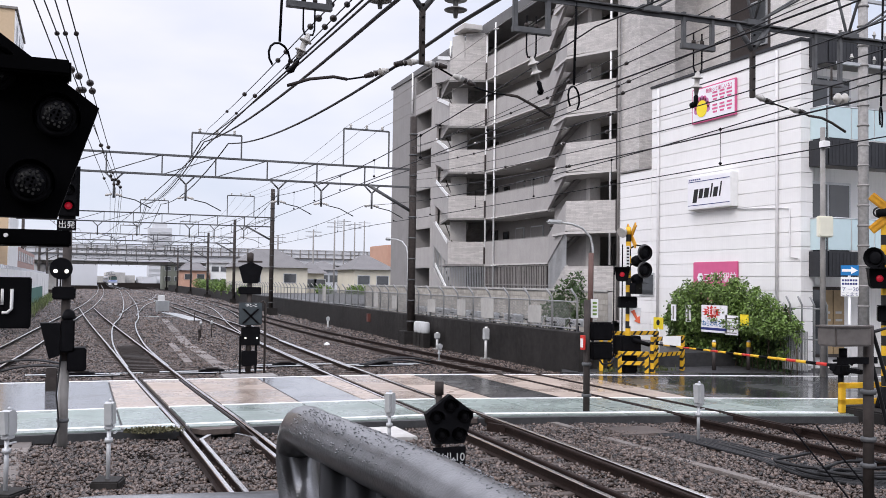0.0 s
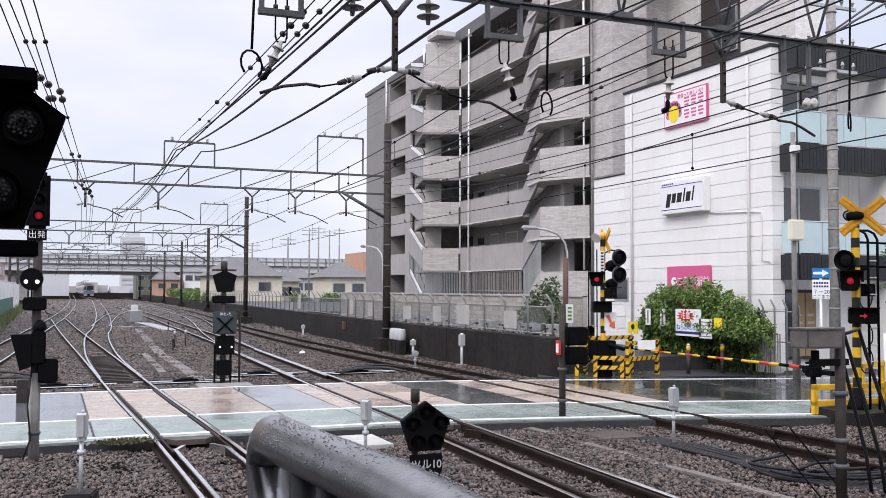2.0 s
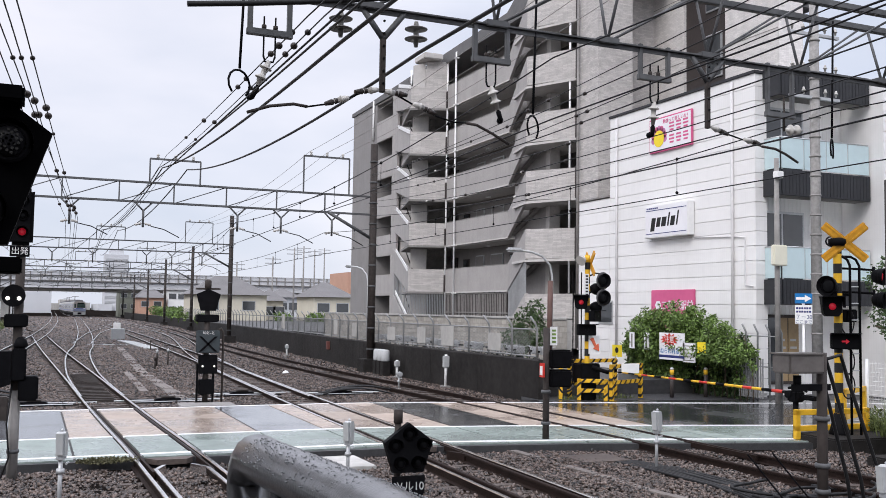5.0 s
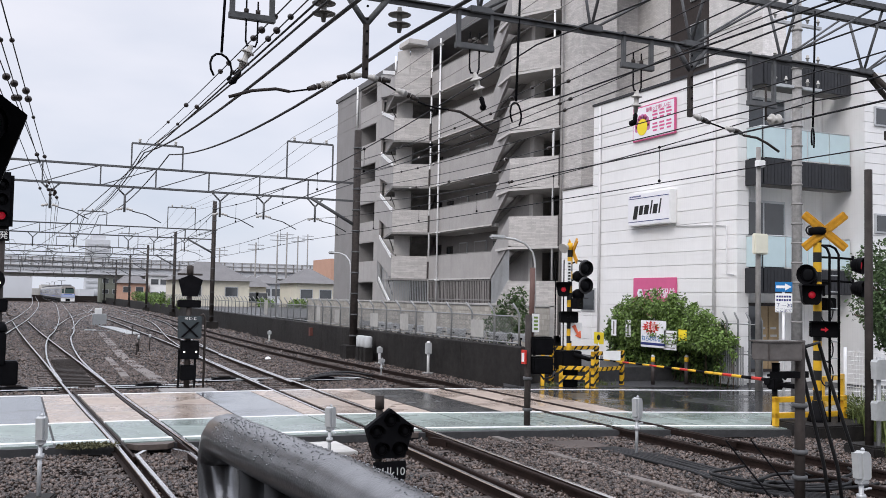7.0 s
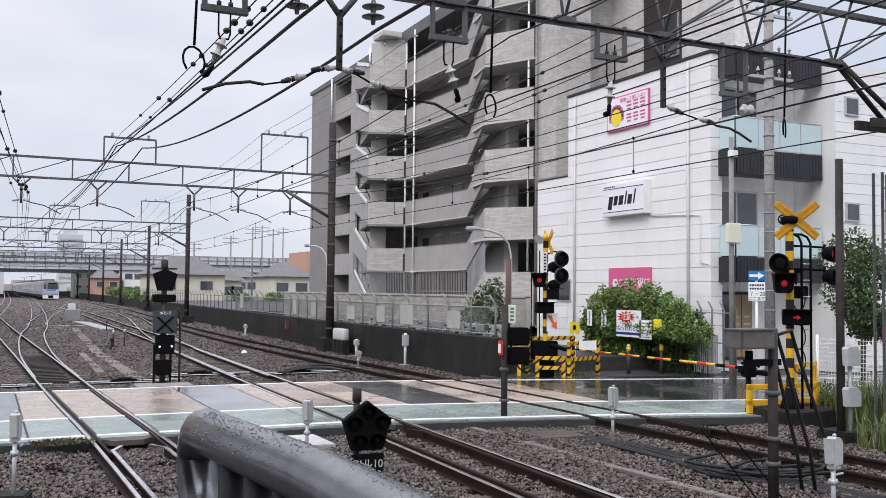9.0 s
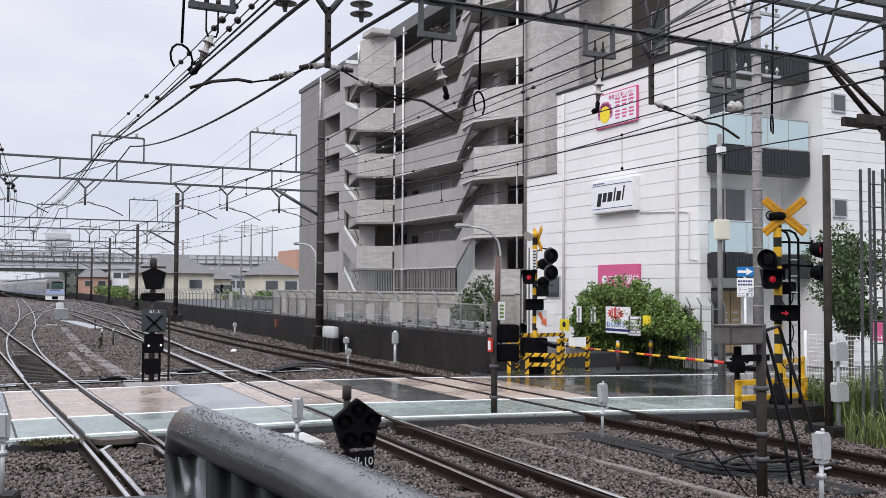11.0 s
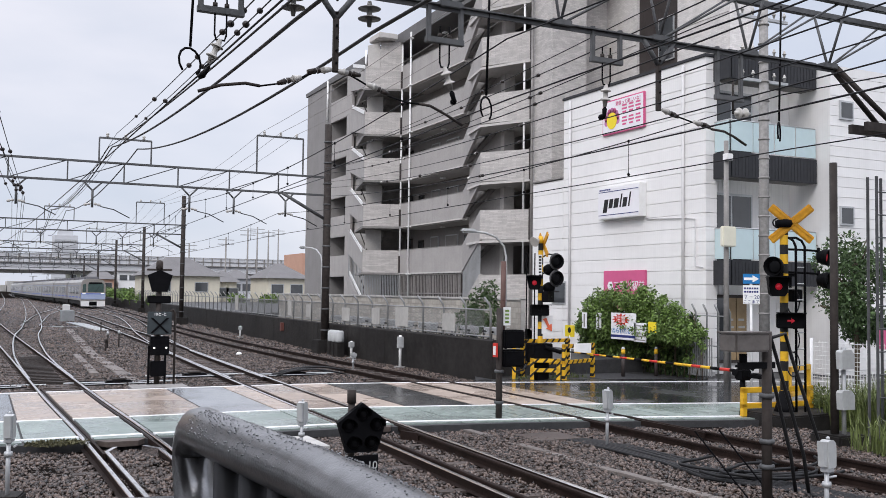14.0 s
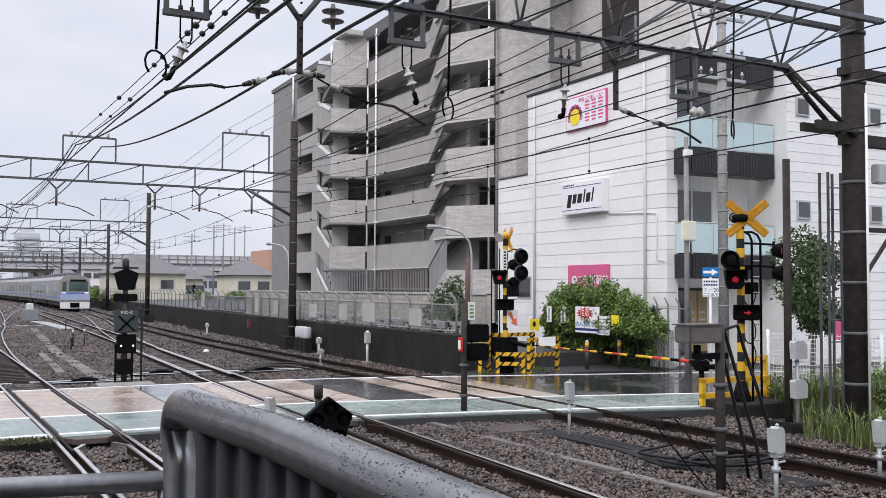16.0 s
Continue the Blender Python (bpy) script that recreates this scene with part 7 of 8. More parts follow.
leaves("leaves", [(1.2, 16.35, -0.10, 0.42, 0.22, 0.10)], 1300, 0.028, mat("brown_weed", (0.09, 0.085, 0.045), 0.7, 0.4, island=0.6), wd, 13)
for x, y, s in ((17.0, 104, 0.9), (17.9, 116, 1.3), (18.4, 124, 1.5), (18.9, 133, 1.7), (19.4, 143, 1.6), (20.2, 160, 1.6), (21.0, 178, 1.8), (27.6, 112, 1.2), (30.5, 108, 1.2), (36.6, 108, 1.2)):
    b_ = thing("bush", "rank yellow-green bush beside the line", "bush", "line-side bushes", at=(0, 0, 0))
    leaves("leaves", [(x + rng_.uniform(-s, s) * 0.6, y + rng_.uniform(-s, s), 1.0 + rng_.uniform(0.2, 1.0) * s * 0.6, s * 0.5, s * 0.6, s * 0.4) for i in range(6)], 1500, 0.16, M_leaf, b_, int(y))
    part("stem", rod(B(), (x, y, -0.3), (x, y, 1.0 + s * 0.5), 0.05, 0.02), M_bark, b_)

# ---------------- small things on the ballast ----------------
M_lid = mat("trough_concrete", (0.16, 0.14, 0.128), 0.55, 0.25, 12.0, 0.2, 60.0, stain=0.3, each=0.15)


def lid(x0, y0, x1, y1, w, name="trough_lid"):
    """A run of concrete cable-trough lids."""
    run = thing("cable_trough", "pale concrete cable trough lids in a line", "cable trough", "cable troughs")
    a, b = Vector((x0, y0, 0)), Vector((x1, y1, 0))
    n = max(1, int((b - a).length / 0.9))
    d = math.degrees(math.atan2((b - a).y, (b - a).x))
    for i in range(n):
        p = a.lerp(b, (i + 0.5) / n)
        o = part(name, box(B(), -0.447, 0.447, -w / 2, w / 2, -0.05, 0.0, 0.008), M_lid, run)
        o.matrix_basis = pose(p.x, p.y, -0.115 + random.uniform(-0.01, 0.01), 0, 0, d + random.uniform(-1.5, 1.5))
    return run


lid(8.5, 16.2, 8.85, 5.0, 0.17)
lid(5.35, 65, 4.2, 40, 0.4)
lid(4.2, 40, 4.15, 31, 0.4)
lid(4.15, 31, 4.0, 26.6, 0.45)
lid(-0.75, 17.0, -0.85, 12.5, 0.28)
lid(3.62, 40.4, 3.34, 31.0, 0.26)
for x, y, h in ((4.87, 41.6, 0.55), (5.8, 44.8, 0.75), (5.33, 44.9, 0.7), (6.9, 61.6, 0.6)):
    k_ = thing("marker_stake", "short dark trackside stake with a cap", "stake", "marker stakes", at=(x, y, 0))
    part("stake", rod(B(), (0, 0, -0.2), (0, 0, h - 0.2), 0.035), M_mast, k_)
    part("cap", lathe(B(), [(0.06, 0), (0.065, 0.12), (0.02, 0.18)], 10, (0, 0, h - 0.3)), M_galv if h > 0.6 else M_mast, k_)
lone("trackside_cabinet", box(B(), 5.9, 6.9, 79.2, 80.2, -0.25, 0.75, 0.04), M_grey, "pale grey trackside cabinet among the points", "cabinet", "trackside cabinets")
lone("trackside_cabinet", box(B(), 7.0, 7.6, 92.0, 92.7, -0.25, 1.0, 0.04), M_white, "white trackside cabinet among the points", "cabinet", "trackside cabinets")
lone("marker_cone", lathe(B(), [(0.13, 0), (0.13, 0.04), (0.08, 0.10), (0.02, 0.12)], 12, (9.75, 38.8, -0.16)), M_white, "white domed marker on the ballast", "marker")
for i in range(4):
    lone("cable", tube(B(), [(6.1 + 0.22 * i, 76.0 - 0.5 * i, -0.08), (6.2 + 0.22 * i, 70.0, -0.02), (6.7 + 0.22 * i, 62.0, -0.1)], 0.06, 6), M_galv, "grey cable duct among the points", "cable", "ground cables")
lone("trackside_slab", box(B(), 4.1, 5.35, 15.0, 16.2, -0.2, -0.06, 0.012), M_conc, "pale concrete slab beside the rails", "slab")
lone("trackside_slab", box(B(), 9.0, 9.95, 14.4, 15.25, -0.2, -0.10, 0.012), M_sleeper, "concrete cover slab in the ballast", "slab")
for k, xs_, s in (("a", -0.2, 1), ("b", -0.2, 2), ("c", -0.2, 3)):
    x = spline(TRACKS[k], 16.4)
    lone("end_ramp", prism(B(), [(x - 0.42, 16.65), (x + 0.42, 16.68), (x + 0.24, 16.38), (x - 0.24, 16.38)], 2, -0.10, -0.014), M_sleeper, "sloped end piece of the crossing panel", "ramp", "crossing ramps")
rc = random.Random(9)
for i in range(7):
    dx = 0.07 * i
    pts = [(9.6 + dx, 15.0 - 0.1 * i, -0.13), (9.75 + dx * 1.3, 13.4, -0.13), (9.75 + dx * 1.1 + rc.uniform(-0.08, 0.08), 11.9, -0.12), (9.5 + dx * 1.5, 10.7, -0.12), (9.9 + dx * 1.2, 9.6, -0.12), (10.2 + dx, 8.0, -0.12)]
    sm = []
    for j in range(len(pts) - 1):
        for u in (0, 0.33, 0.66):
            sm.append([pts[j][c] * (1 - u) + pts[j + 1][c] * u for c in range(3)])
    lone("cable", tube(B(), sm, 0.028, 7), M_rubber, "thick black cable lying on the ballast", "cable", "ground cables")
for i in range(6):
    r, cx, cy, ph = rc.uniform(0.35, 0.75), 10.6 + rc.uniform(-0.3, 0.5), 10.8 + rc.uniform(-0.6, 0.6), rc.uniform(0, 6)
    lone("cable", tube(B(), [(cx + r * (1.5 + 0.25 * math.sin(2 * a + ph)) * math.cos(a), cy + r * (0.9 + 0.2 * math.cos(3 * a + ph)) * math.sin(a), -0.11 + 0.02 * i + 0.03 * math.sin(2 * a + ph)) for a in [radians(ph * 40 + 11 * j) for j in range(24)]], 0.024, 7), M_rubber, "loose loop of black cable on the ballast", "cable", "ground cables")
for cx, cy in ((9.4, 28.3), (9.9, 29.2), (-0.9, 28.5), (-1.3, 30.5)):
    for i in range(4):
        lone("cable", tube(B(), [(cx + 1.1 * (u - 0.5) * 2, cy + 0.35 * math.sin(3 * u + i) + 0.12 * i, -0.10 + 0.16 * math.sin(math.pi * u)) for u in [j / 12 for j in range(13)]], 0.025, 6), M_rubber, "black point-heating cable looping over the ballast", "cable", "ground cables")
# point machines and rodding
for x, y in ((0.15, 27.4), (3.6, 27.6), (6.0, 29.2), (9.0, 28.8), (4.9, 68.0)):
    p_ = thing("point_machine", "dark point machine with rodding between the rails", "point machine", "point machines", at=(x, y, -0.17))
    part("case", box(B(), -0.35, 0.35, -0.16, 0.16, 0, 0.14, 0.03), M_black if y < 60 else M_grey, p_)
    part("cover", box(B(), -0.18, 0.2, -0.12, 0.12, 0.14, 0.19, 0.02), M_mast, p_)
    for j in range(5):
        part("rod", rod(B(), (-1.0 + 0.1 * j, -0.55 + 0.22 * j, 0.07), (1.1 - 0.13 * j, -0.5 + 0.22 * j, 0.07), 0.018, n=6), M_galv if j % 2 else M_black, p_)
    part("rod", rod(B(), (-1.4, 0.25, 0.06), (1.6, 0.25, 0.06), 0.025, n=6), M_galv, p_)
    part("rod", rod(B(), (-1.2, 0.5, 0.06), (1.3, 0.5, 0.06), 0.025, n=6), M_black, p_)
for k, ya, yb in (("b", 27.0, 40.0),):
    for off in (-0.47, 0.47):
        g_ = thing("switch_rail", "polished switch blade between the running rails", "rail", "switch rails", kind="structure")
        part("rail_head", sweep(B(), k, ya, yb, off, HEAD), M_railtop, g_)
        part("rail_web", sweep(B(), k, ya, yb, off, WEB), M_railrust, g_)
dl = thing("walk_planks", "dark slatted walkway between the rails", "walkway")
for i in range(22):
    part("slat", box(B(), 1.45, 2.25, 28.0 + 0.5 * i, 28.12 + 0.5 * i, -0.12, -0.07), M_mast, dl)

# near handrail of the platform end
HR = 0.031
M_rail_paint = mat("wet_grey_paint", (0.20, 0.20, 0.205), 0.32, 0.3, 40.0, 0.12, 320.0, metal=0.75)
M_rail_paint.node_tree.nodes["Principled BSDF"].inputs["Coat Weight"].default_value = 0.5
M_rail_paint.node_tree.nodes["Principled BSDF"].inputs["Coat Roughness"].default_value = 0.16
M_upright = mat("dull_grey_paint", (0.03, 0.03, 0.032), 0.5, 0.3, 30.0, spec=0.2)
hr = thing("handrail", "wet grey tubular platform-end railing with upright bars", "railing", at=(0, 0, 0))
arc = [(0.295 + 0.0, 1.235 + 0.045 - 0.05 * math.sin(a), 2.25 + 0.05 * math.cos(a)) for a in [radians(-90 + 18 * i) for i in range(6)]]
top = [(0.30, 1.20, 2.30), (0.315, 1.05, 2.30), (0.33, 0.9, 2.30), (0.335, 0.6, 2.30), (0.335, 0.2, 2.30), (0.335, -0.6, 2.30)]
part("top_rail", tube(B(), [(0.292, 1.285, 1.15), (0.292, 1.285, 1.8), (0.292, 1.285, 2.2)] + arc + top, HR, 16), M_rail_paint, hr)
for i in range(12):
    y = 1.155 - 0.088 * i
    x = 0.30 + min(0.035, 0.11 * (1.2 - y))
    part("upright", rod(B(), (x, y, 1.15), (x, y, 2.285), 0.021, n=12), M_upright, hr)
dm = mat("water_drop", (0.26, 0.263, 0.27), 0.04, 0.05, spec=1.0)
bm = B()
rd = random.Random(4)
for i in range(1700):
    u = rd.uniform(0, 1) ** 1.3
    y = 1.24 - 0.9 * u
    x = 0.298 + min(0.037, 0.11 * (1.2 - y))
    a = radians(rd.uniform(-85, 85))
    r = rd.uniform(0.0004, 0.0013)
    c = Vector((x + HR * math.sin(a), y, 2.30 + HR * math.cos(a)))
    g_ = bmesh.ops.create_icosphere(bm, subdivisions=1, radius=r, matrix=Matrix.Translation(c))
part("rain_film", bm, dm, hr, "rain drops", kind="stuff")
h2 = thing("handrail", "second grey tubular railing beside the track", "railing", at=(0, 0, 0))
part("top_rail", tube(B(), [(-1.2, 1.75, 2.07), (0.05, 1.9, 2.07), (0.40, 1.93, 2.05)], 0.024, 12), M_rail_paint, h2)
part("post", rod(B(), (-1.0, 1.78, 1.1), (-1.0, 1.78, 2.06), 0.02), M_rail_paint, h2)
part("post", rod(B(), (0.40, 1.93, 1.1), (0.40, 1.93, 2.06), 0.02), M_rail_paint, h2)
bm = box(B(), -8, 0.75, -14, 2.9, -0.6, 1.12)
tagged(part("platform", bm, M_concdark), "concrete platform end under the camera", "platform", kind="structure")
# added out of view: these two keep sky off the handrail and near signal
tagged(part("ceiling", box(B(), -8, 0.9, -14, 0.1, 4.7, 4.85), M_concdark), "unseen dark canopy added over the camera to cut sky light", "ceiling", kind="structure")
tagged(part("unseen_wall", box(B(), -8, 0.7, -9.3, -9.0, 1.12, 4.5), M_concdark), "unseen dark wall added behind the camera to darken reflections", "wall", kind="structure")


# ---------------- train ----------------
M_steel = mat("stainless_body", (0.47, 0.44, 0.41), 0.28, 0.14, 6.0, metal=0.75, stain=0.12)
M_bluefront = mat("blue_front", (0.36, 0.42, 0.58), 0.3, 0.06, 6.0)
M_bluestripe = mat("blue_stripe", (0.06, 0.14, 0.60), 0.3, 0.06, 6.0)
M_windscreen = mat("windscreen", (0.05, 0.085, 0.08), 0.06, 0.2, 2.0, spec=0.8)
M_under = mat("underframe", (0.03, 0.03, 0.03), 0.7, 0.3, 8.0)
M_roofgrey = mat("train_roof", (0.16, 0.16, 0.17), 0.6, 0.2, 8.0)


def train_car(lead):
    c = thing("train_car", "silver stainless commuter car with blue cab front" if lead else "silver stainless commuter car with rows of doors", "train car", "train cars")
    W, L = 1.45, 19.6
    sec = [(-W, 0.95), (-W, 2.6), (-W + 0.06, 3.2), (-W + 0.3, 3.52), (-0.6, 3.66), (0.6, 3.66), (W - 0.3, 3.52), (W - 0.06, 3.2), (W, 2.6), (W, 0.95)]
    part("body", prism(B(), sec, 1, -L / 2, L / 2), M_steel, c)
    part("roof", prism(B(), [(-W + 0.28, 3.50), (-0.6, 3.70), (0.6, 3.70), (W - 0.28, 3.50)], 1, -L / 2 + 0.3, L / 2 - 0.3), M_roofgrey, c)
    for y in (-6.6, -1.6, 3.0, 7.0):
        part("cooler", box(B(), -0.8, 0.8, y - 1.2, y + 1.2, 3.66, 3.96, 0.06), M_roofgrey, c)
    part("underframe", box(B(), -1.2, 1.2, -L / 2 + 0.6, L / 2 - 0.6, 0.45, 0.95), M_under, c)
    for y in (-6.9, 6.9):
        bg = part("bogie", box(B(), -1.05, 1.05, y - 1.5, y + 1.5, 0.25, 0.62, 0.05), M_under, c)
        for dy in (-1.05, 1.05):
            for s in (-0.56, 0.56):
                part("wheel", lathe(B(), [(0.43, -0.06), (0.43, 0.06)], 16, (s, y + dy, 0.43), (1, 0, 0)), M_under, bg)
    for s in (-1, 1):
        part("stripe", box(B(), s * W - 0.012, s * W + 0.012, -L / 2 + 0.2, L / 2, 1.28, 1.42), M_bluestripe, c)
        part("stripe", box(B(), s * W - 0.010, s * W + 0.010, -L / 2 + 0.2, L / 2, 2.82, 2.90), M_bluefront, c)
        for i in range(4):
            y = -7.4 + 4.9 * i
            for dy in (-0.34, 0.34):
                d_ = part("door", box(B(), s * W - 0.025, s * W + 0.025, y + dy - 0.32, y + dy + 0.32, 1.02, 2.86, 0.01), M_metalgrey, c)
                part("door_pane", box(B(), s * W - 0.032, s * W + 0.032, y + dy - 0.21, y + dy + 0.21, 1.75, 2.65, 0.02), M_glassdark, d_)
            if i < 3:
                for dy in (1.55, 2.45, 3.35):
                    part("window", box(B(), s * W - 0.02, s * W + 0.02, y + dy - 0.42, y + dy + 0.42, 1.75, 2.65, 0.02), M_glassdark, c)
    if lead:
        f = -L / 2
        part("cab_front", prism(B(), [(-W, 0.95), (-W, 2.9), (-W + 0.2, 3.45), (-0.6, 3.64), (0.6, 3.64), (W - 0.2, 3.45), (W, 2.9), (W, 0.95)], 1, f - 0.25, f), M_steel, c)
        ws = part("windscreen", prism(B(), [(-0.62, 2.02), (-0.60, 3.05), (-0.4, 3.2), (1.0, 3.2), (1.2, 3.02), (1.24, 2.02)], 1, f - 0.27, f - 0.24), M_windscreen, c)
        part("sign_panel", box(B(), -0.5, 1.0, f - 0.28, f - 0.25, 3.02, 3.24), M_black, ws)
        part("wiper", rod(B(), (0.2, f - 0.29, 1.98), (0.7, f - 0.29, 2.7), 0.015, n=5), M_black, ws)
        part("side_window", prism(B(), [(-1.26, 2.02), (-1.22, 2.95), (-0.85, 3.05), (-0.85, 2.02)], 1, f - 0.27, f - 0.24), M_windscreen, c)
        part("blue_band", box(B(), -W + 0.02, W - 0.02, f - 0.275, f - 0.25, 1.12, 1.88, 0.03), M_bluefront, c)
        part("blue_line", box(B(), -W + 0.02, W - 0.02, f - 0.285, f - 0.27, 1.76, 1.84), M_bluestripe, c)
        for s in (-1.1, 1.1):
            part("headlight", box(B(), s - 0.22, s + 0.22, f - 0.29, f - 0.26, 1.80, 1.90, 0.01), glow("headlamp", (1, 0.97, 0.9), 0.4), c)
        part("skirt", prism(B(), [(-W, 0.95), (-W + 0.05, 0.25), (W - 0.05, 0.25), (W, 0.95)], 1, f - 0.22, f - 0.05), M_white, c, "white front skirt")
        part("skirt_gap", box(B(), -0.45, 0.45, f - 0.24, f - 0.2, 0.35, 0.85), M_black, c)
        part("coupler", box(B(), -0.16, 0.16, f - 0.55, f - 0.1, 0.55, 0.85, 0.04), M_black, c)
    else:
        part("gangway", box(B(), -0.5, 0.5, -L / 2 - 0.2, L / 2 + 0.2, 1.0, 3.0), M_under, c)
    return c


cars = [train_car(True), train_car(False)]
pg = thing("pantograph", "folded arm pantograph on the car roof", "pantograph")
for y in (-1.2, 1.2):
    part("arm", tube(B(), [(0, y, 3.7), (0, y + 0.9, 4.4), (0, y, 5.0)], 0.035, 6), M_under, pg)
    part("pan", box(B(), -0.85, 0.85, y - 0.06, y + 0.06, 5.0, 5.06, 0.01), M_under, pg)
cars += [copy_thing(cars[1], pose(0, 0, 0)) for i in range(8)]
ride = [pg] + [copy_thing(pg, pose(0, 0, 0)) for i in range(2)]
FRONT = [(0.0, 338), (4.0, 269), (9.0, 195), (12.5, 145), (14.0, 125), (15.0, 113.5), (16.0, 104)]


def train_pose(t, back):
    """Where a car stands that sits back metres behind the train's nose."""
    y = spline(FRONT, t) + back
    x, _, a = at_track("t", y)
    return pose(x, y, 0.0, 0, 0, a)


# ---------------- distance ----------------
M_housewall = mat("house_wall", (0.62, 0.58, 0.48), 0.8, 0.06, 4.0, stain=0.1)
M_houseroof = mat("house_roof", (0.135, 0.13, 0.13), 0.6, 0.15, 6.0)
M_salmon = mat("salmon_wall", (0.50, 0.30, 0.22), 0.8, 0.08, 4.0)
M_olive = mat("olive_wall", (0.17, 0.18, 0.15), 0.8, 0.08, 4.0)
M_brownwall = mat("brown_wall", (0.36, 0.25, 0.22), 0.8, 0.08, 4.0)
# pale walls with the haze of distance mixed into the colour
M_farblock = mat("haze_tinted_block", (0.56, 0.57, 0.59), 0.9, 0.05, 0.2)


def house(x0, x1, y0, y1, eave, ridge, wall_m, label, hip=1.2, wins=3, z0=-0.3):
    h_ = thing("house", label, "house", "houses")
    part("wall", box(B(), x0, x1, y0, y1, z0, eave), wall_m, h_)
    bm = B()
    o = 0.5
    b_ = [bm.verts.new(p) for p in ((x0 - o, y0 - o, eave), (x1 + o, y0 - o, eave), (x1 + o, y1 + o, eave), (x0 - o, y1 + o, eave))]
    ym = (y0 + y1) / 2
    t_ = [bm.verts.new((x0 + hip, ym, ridge)), bm.verts.new((x1 - hip, ym, ridge))]
    for q in ((b_[0], b_[1], t_[1], t_[0]), (b_[1], b_[2], t_[1]), (b_[2], b_[3], t_[0], t_[1]), (b_[3], b_[0], t_[0]), tuple(b_[::-1])):
        bm.faces.new(q)
    part("roof", bm, M_houseroof, h_)
    for i in range(wins):
        x = x0 + (x1 - x0) * (i + 0.5) / wins
        for z in ([eave - 1.9] if eave < 5 else [eave - 1.9, eave - 4.6]):
            w_ = part("window", box(B(), x - 0.8, x + 0.8, y0 - 0.06, y0 + 0.02, z, z + 1.2), M_metalgrey, h_)
            part("pane", box(B(), x - 0.72, x + 0.72, y0 - 0.08, y0 - 0.04, z + 0.08, z + 1.12), M_glassdark, w_)
    return h_


house(17.6, 26.3, 115, 123, 4.1, 6.4, M_housewall, "cream house with a grey hipped roof", 3.0, 2)
house(27.3, 29.6, 120, 126, 3.5, 5.0, M_housewall, "small cream house with a dark roof", 1.0, 2)
house(31.4, 36.2, 112, 120, 4.0, 5.9, M_housewall, "cream house with a hipped roof", 2.0, 2)
house(33.5, 37, 140, 148, 4.2, 5.6, M_farblock, "pale house with a hipped roof", 1.5, 2)
house(20.3, 25.3, 205, 213, 4.4, 6.0, M_salmon, "salmon house with a dark roof", 1.0, 2)
house(26.2, 30.0, 206, 214, 6.1, 6.5, M_white, "white house with a flat top roof", 0.2, 2)
house(20.6, 25.6, 258, 266, 6.6, 7.8, M_olive, "olive green house with two storeys", 0.6, 2)
house(41, 46, 150, 160, 3.4, 4.8, M_housewall, "pale two-storey house among other roofs", 2, 2)
house(50, 55, 170, 180, 3.8, 5.4, M_farblock, "pale two-storey house among other roofs, haze put into its colour", 2, 2)
house(45, 50, 190, 200, 4.4, 6.0, M_housewall, "pale two-storey house among other roofs", 2, 2)
lone("apartment_far", box(B(), 65.5, 70, 206, 220, -0.3, 11.0), M_salmon, "reddish flat-roofed block far behind the houses", "building")

via = thing("viaduct", "long pale elevated road with noise barriers across the distance", "viaduct")
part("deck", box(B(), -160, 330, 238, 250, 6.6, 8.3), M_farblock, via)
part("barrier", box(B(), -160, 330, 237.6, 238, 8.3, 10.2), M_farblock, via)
part("girder", box(B(), -160, 330, 240, 248, 5.9, 6.6), M_conc, via)
for i in range(110):
    part("barrier_post", box(B(), -60 + 2.2 * i, -59.75 + 2.2 * i, 237.4, 237.7, 8.3, 10.3), M_concmid, via)
for z in (8.25, 9.3, 10.25):
    part("barrier_rail", box(B(), -160, 330, 237.45, 237.62, z, z + 0.14), M_concmid, via)
for x in (-60, -30, -6, 27, 50, 80, 110, 140):
    part("pier", box(B(), x - 1.2, x + 1.2, 242, 246, -0.4, 5.5), M_conc, via)
br = thing("road_bridge", "dark girder bridge over the tracks", "bridge")
part("girder", box(B(), -12, 26, 292, 300, 6.7, 7.6), M_concdark, br)
part("parapet", box(B(), -12, 26, 291.6, 292, 7.6, 8.6), M_farblock, br)
for x in (-10, 25):
    part("pier", box(B(), x - 1, x + 1, 293, 299, -0.4, 6.7), M_concmid, br)
tw = thing("tower_block", "high-rise on the horizon, distance haze put into its colour", "building", at=(0, 0, 0))
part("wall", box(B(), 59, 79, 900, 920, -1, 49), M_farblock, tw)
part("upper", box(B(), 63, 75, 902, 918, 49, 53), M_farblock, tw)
for i in range(9):
    part("window_band", box(B(), 60, 78, 899.7, 900, 5 + 4.8 * i, 7 + 4.8 * i), M_metalgrey, tw)
for i in range(46):
    rb = random.Random(100 + i)
    x, y = -150 + 12 * i + rb.uniform(-4, 4), rb.uniform(260, 420)
    if -14 < x - y * 0.03 < 24:
        continue
    hgt = rb.uniform(4.5, 10)
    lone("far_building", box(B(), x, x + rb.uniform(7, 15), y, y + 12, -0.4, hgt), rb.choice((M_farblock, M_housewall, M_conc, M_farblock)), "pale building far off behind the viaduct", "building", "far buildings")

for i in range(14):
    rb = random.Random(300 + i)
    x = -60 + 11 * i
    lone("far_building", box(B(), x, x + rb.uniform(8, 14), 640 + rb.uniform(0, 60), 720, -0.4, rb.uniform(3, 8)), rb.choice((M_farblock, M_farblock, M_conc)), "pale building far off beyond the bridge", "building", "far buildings")

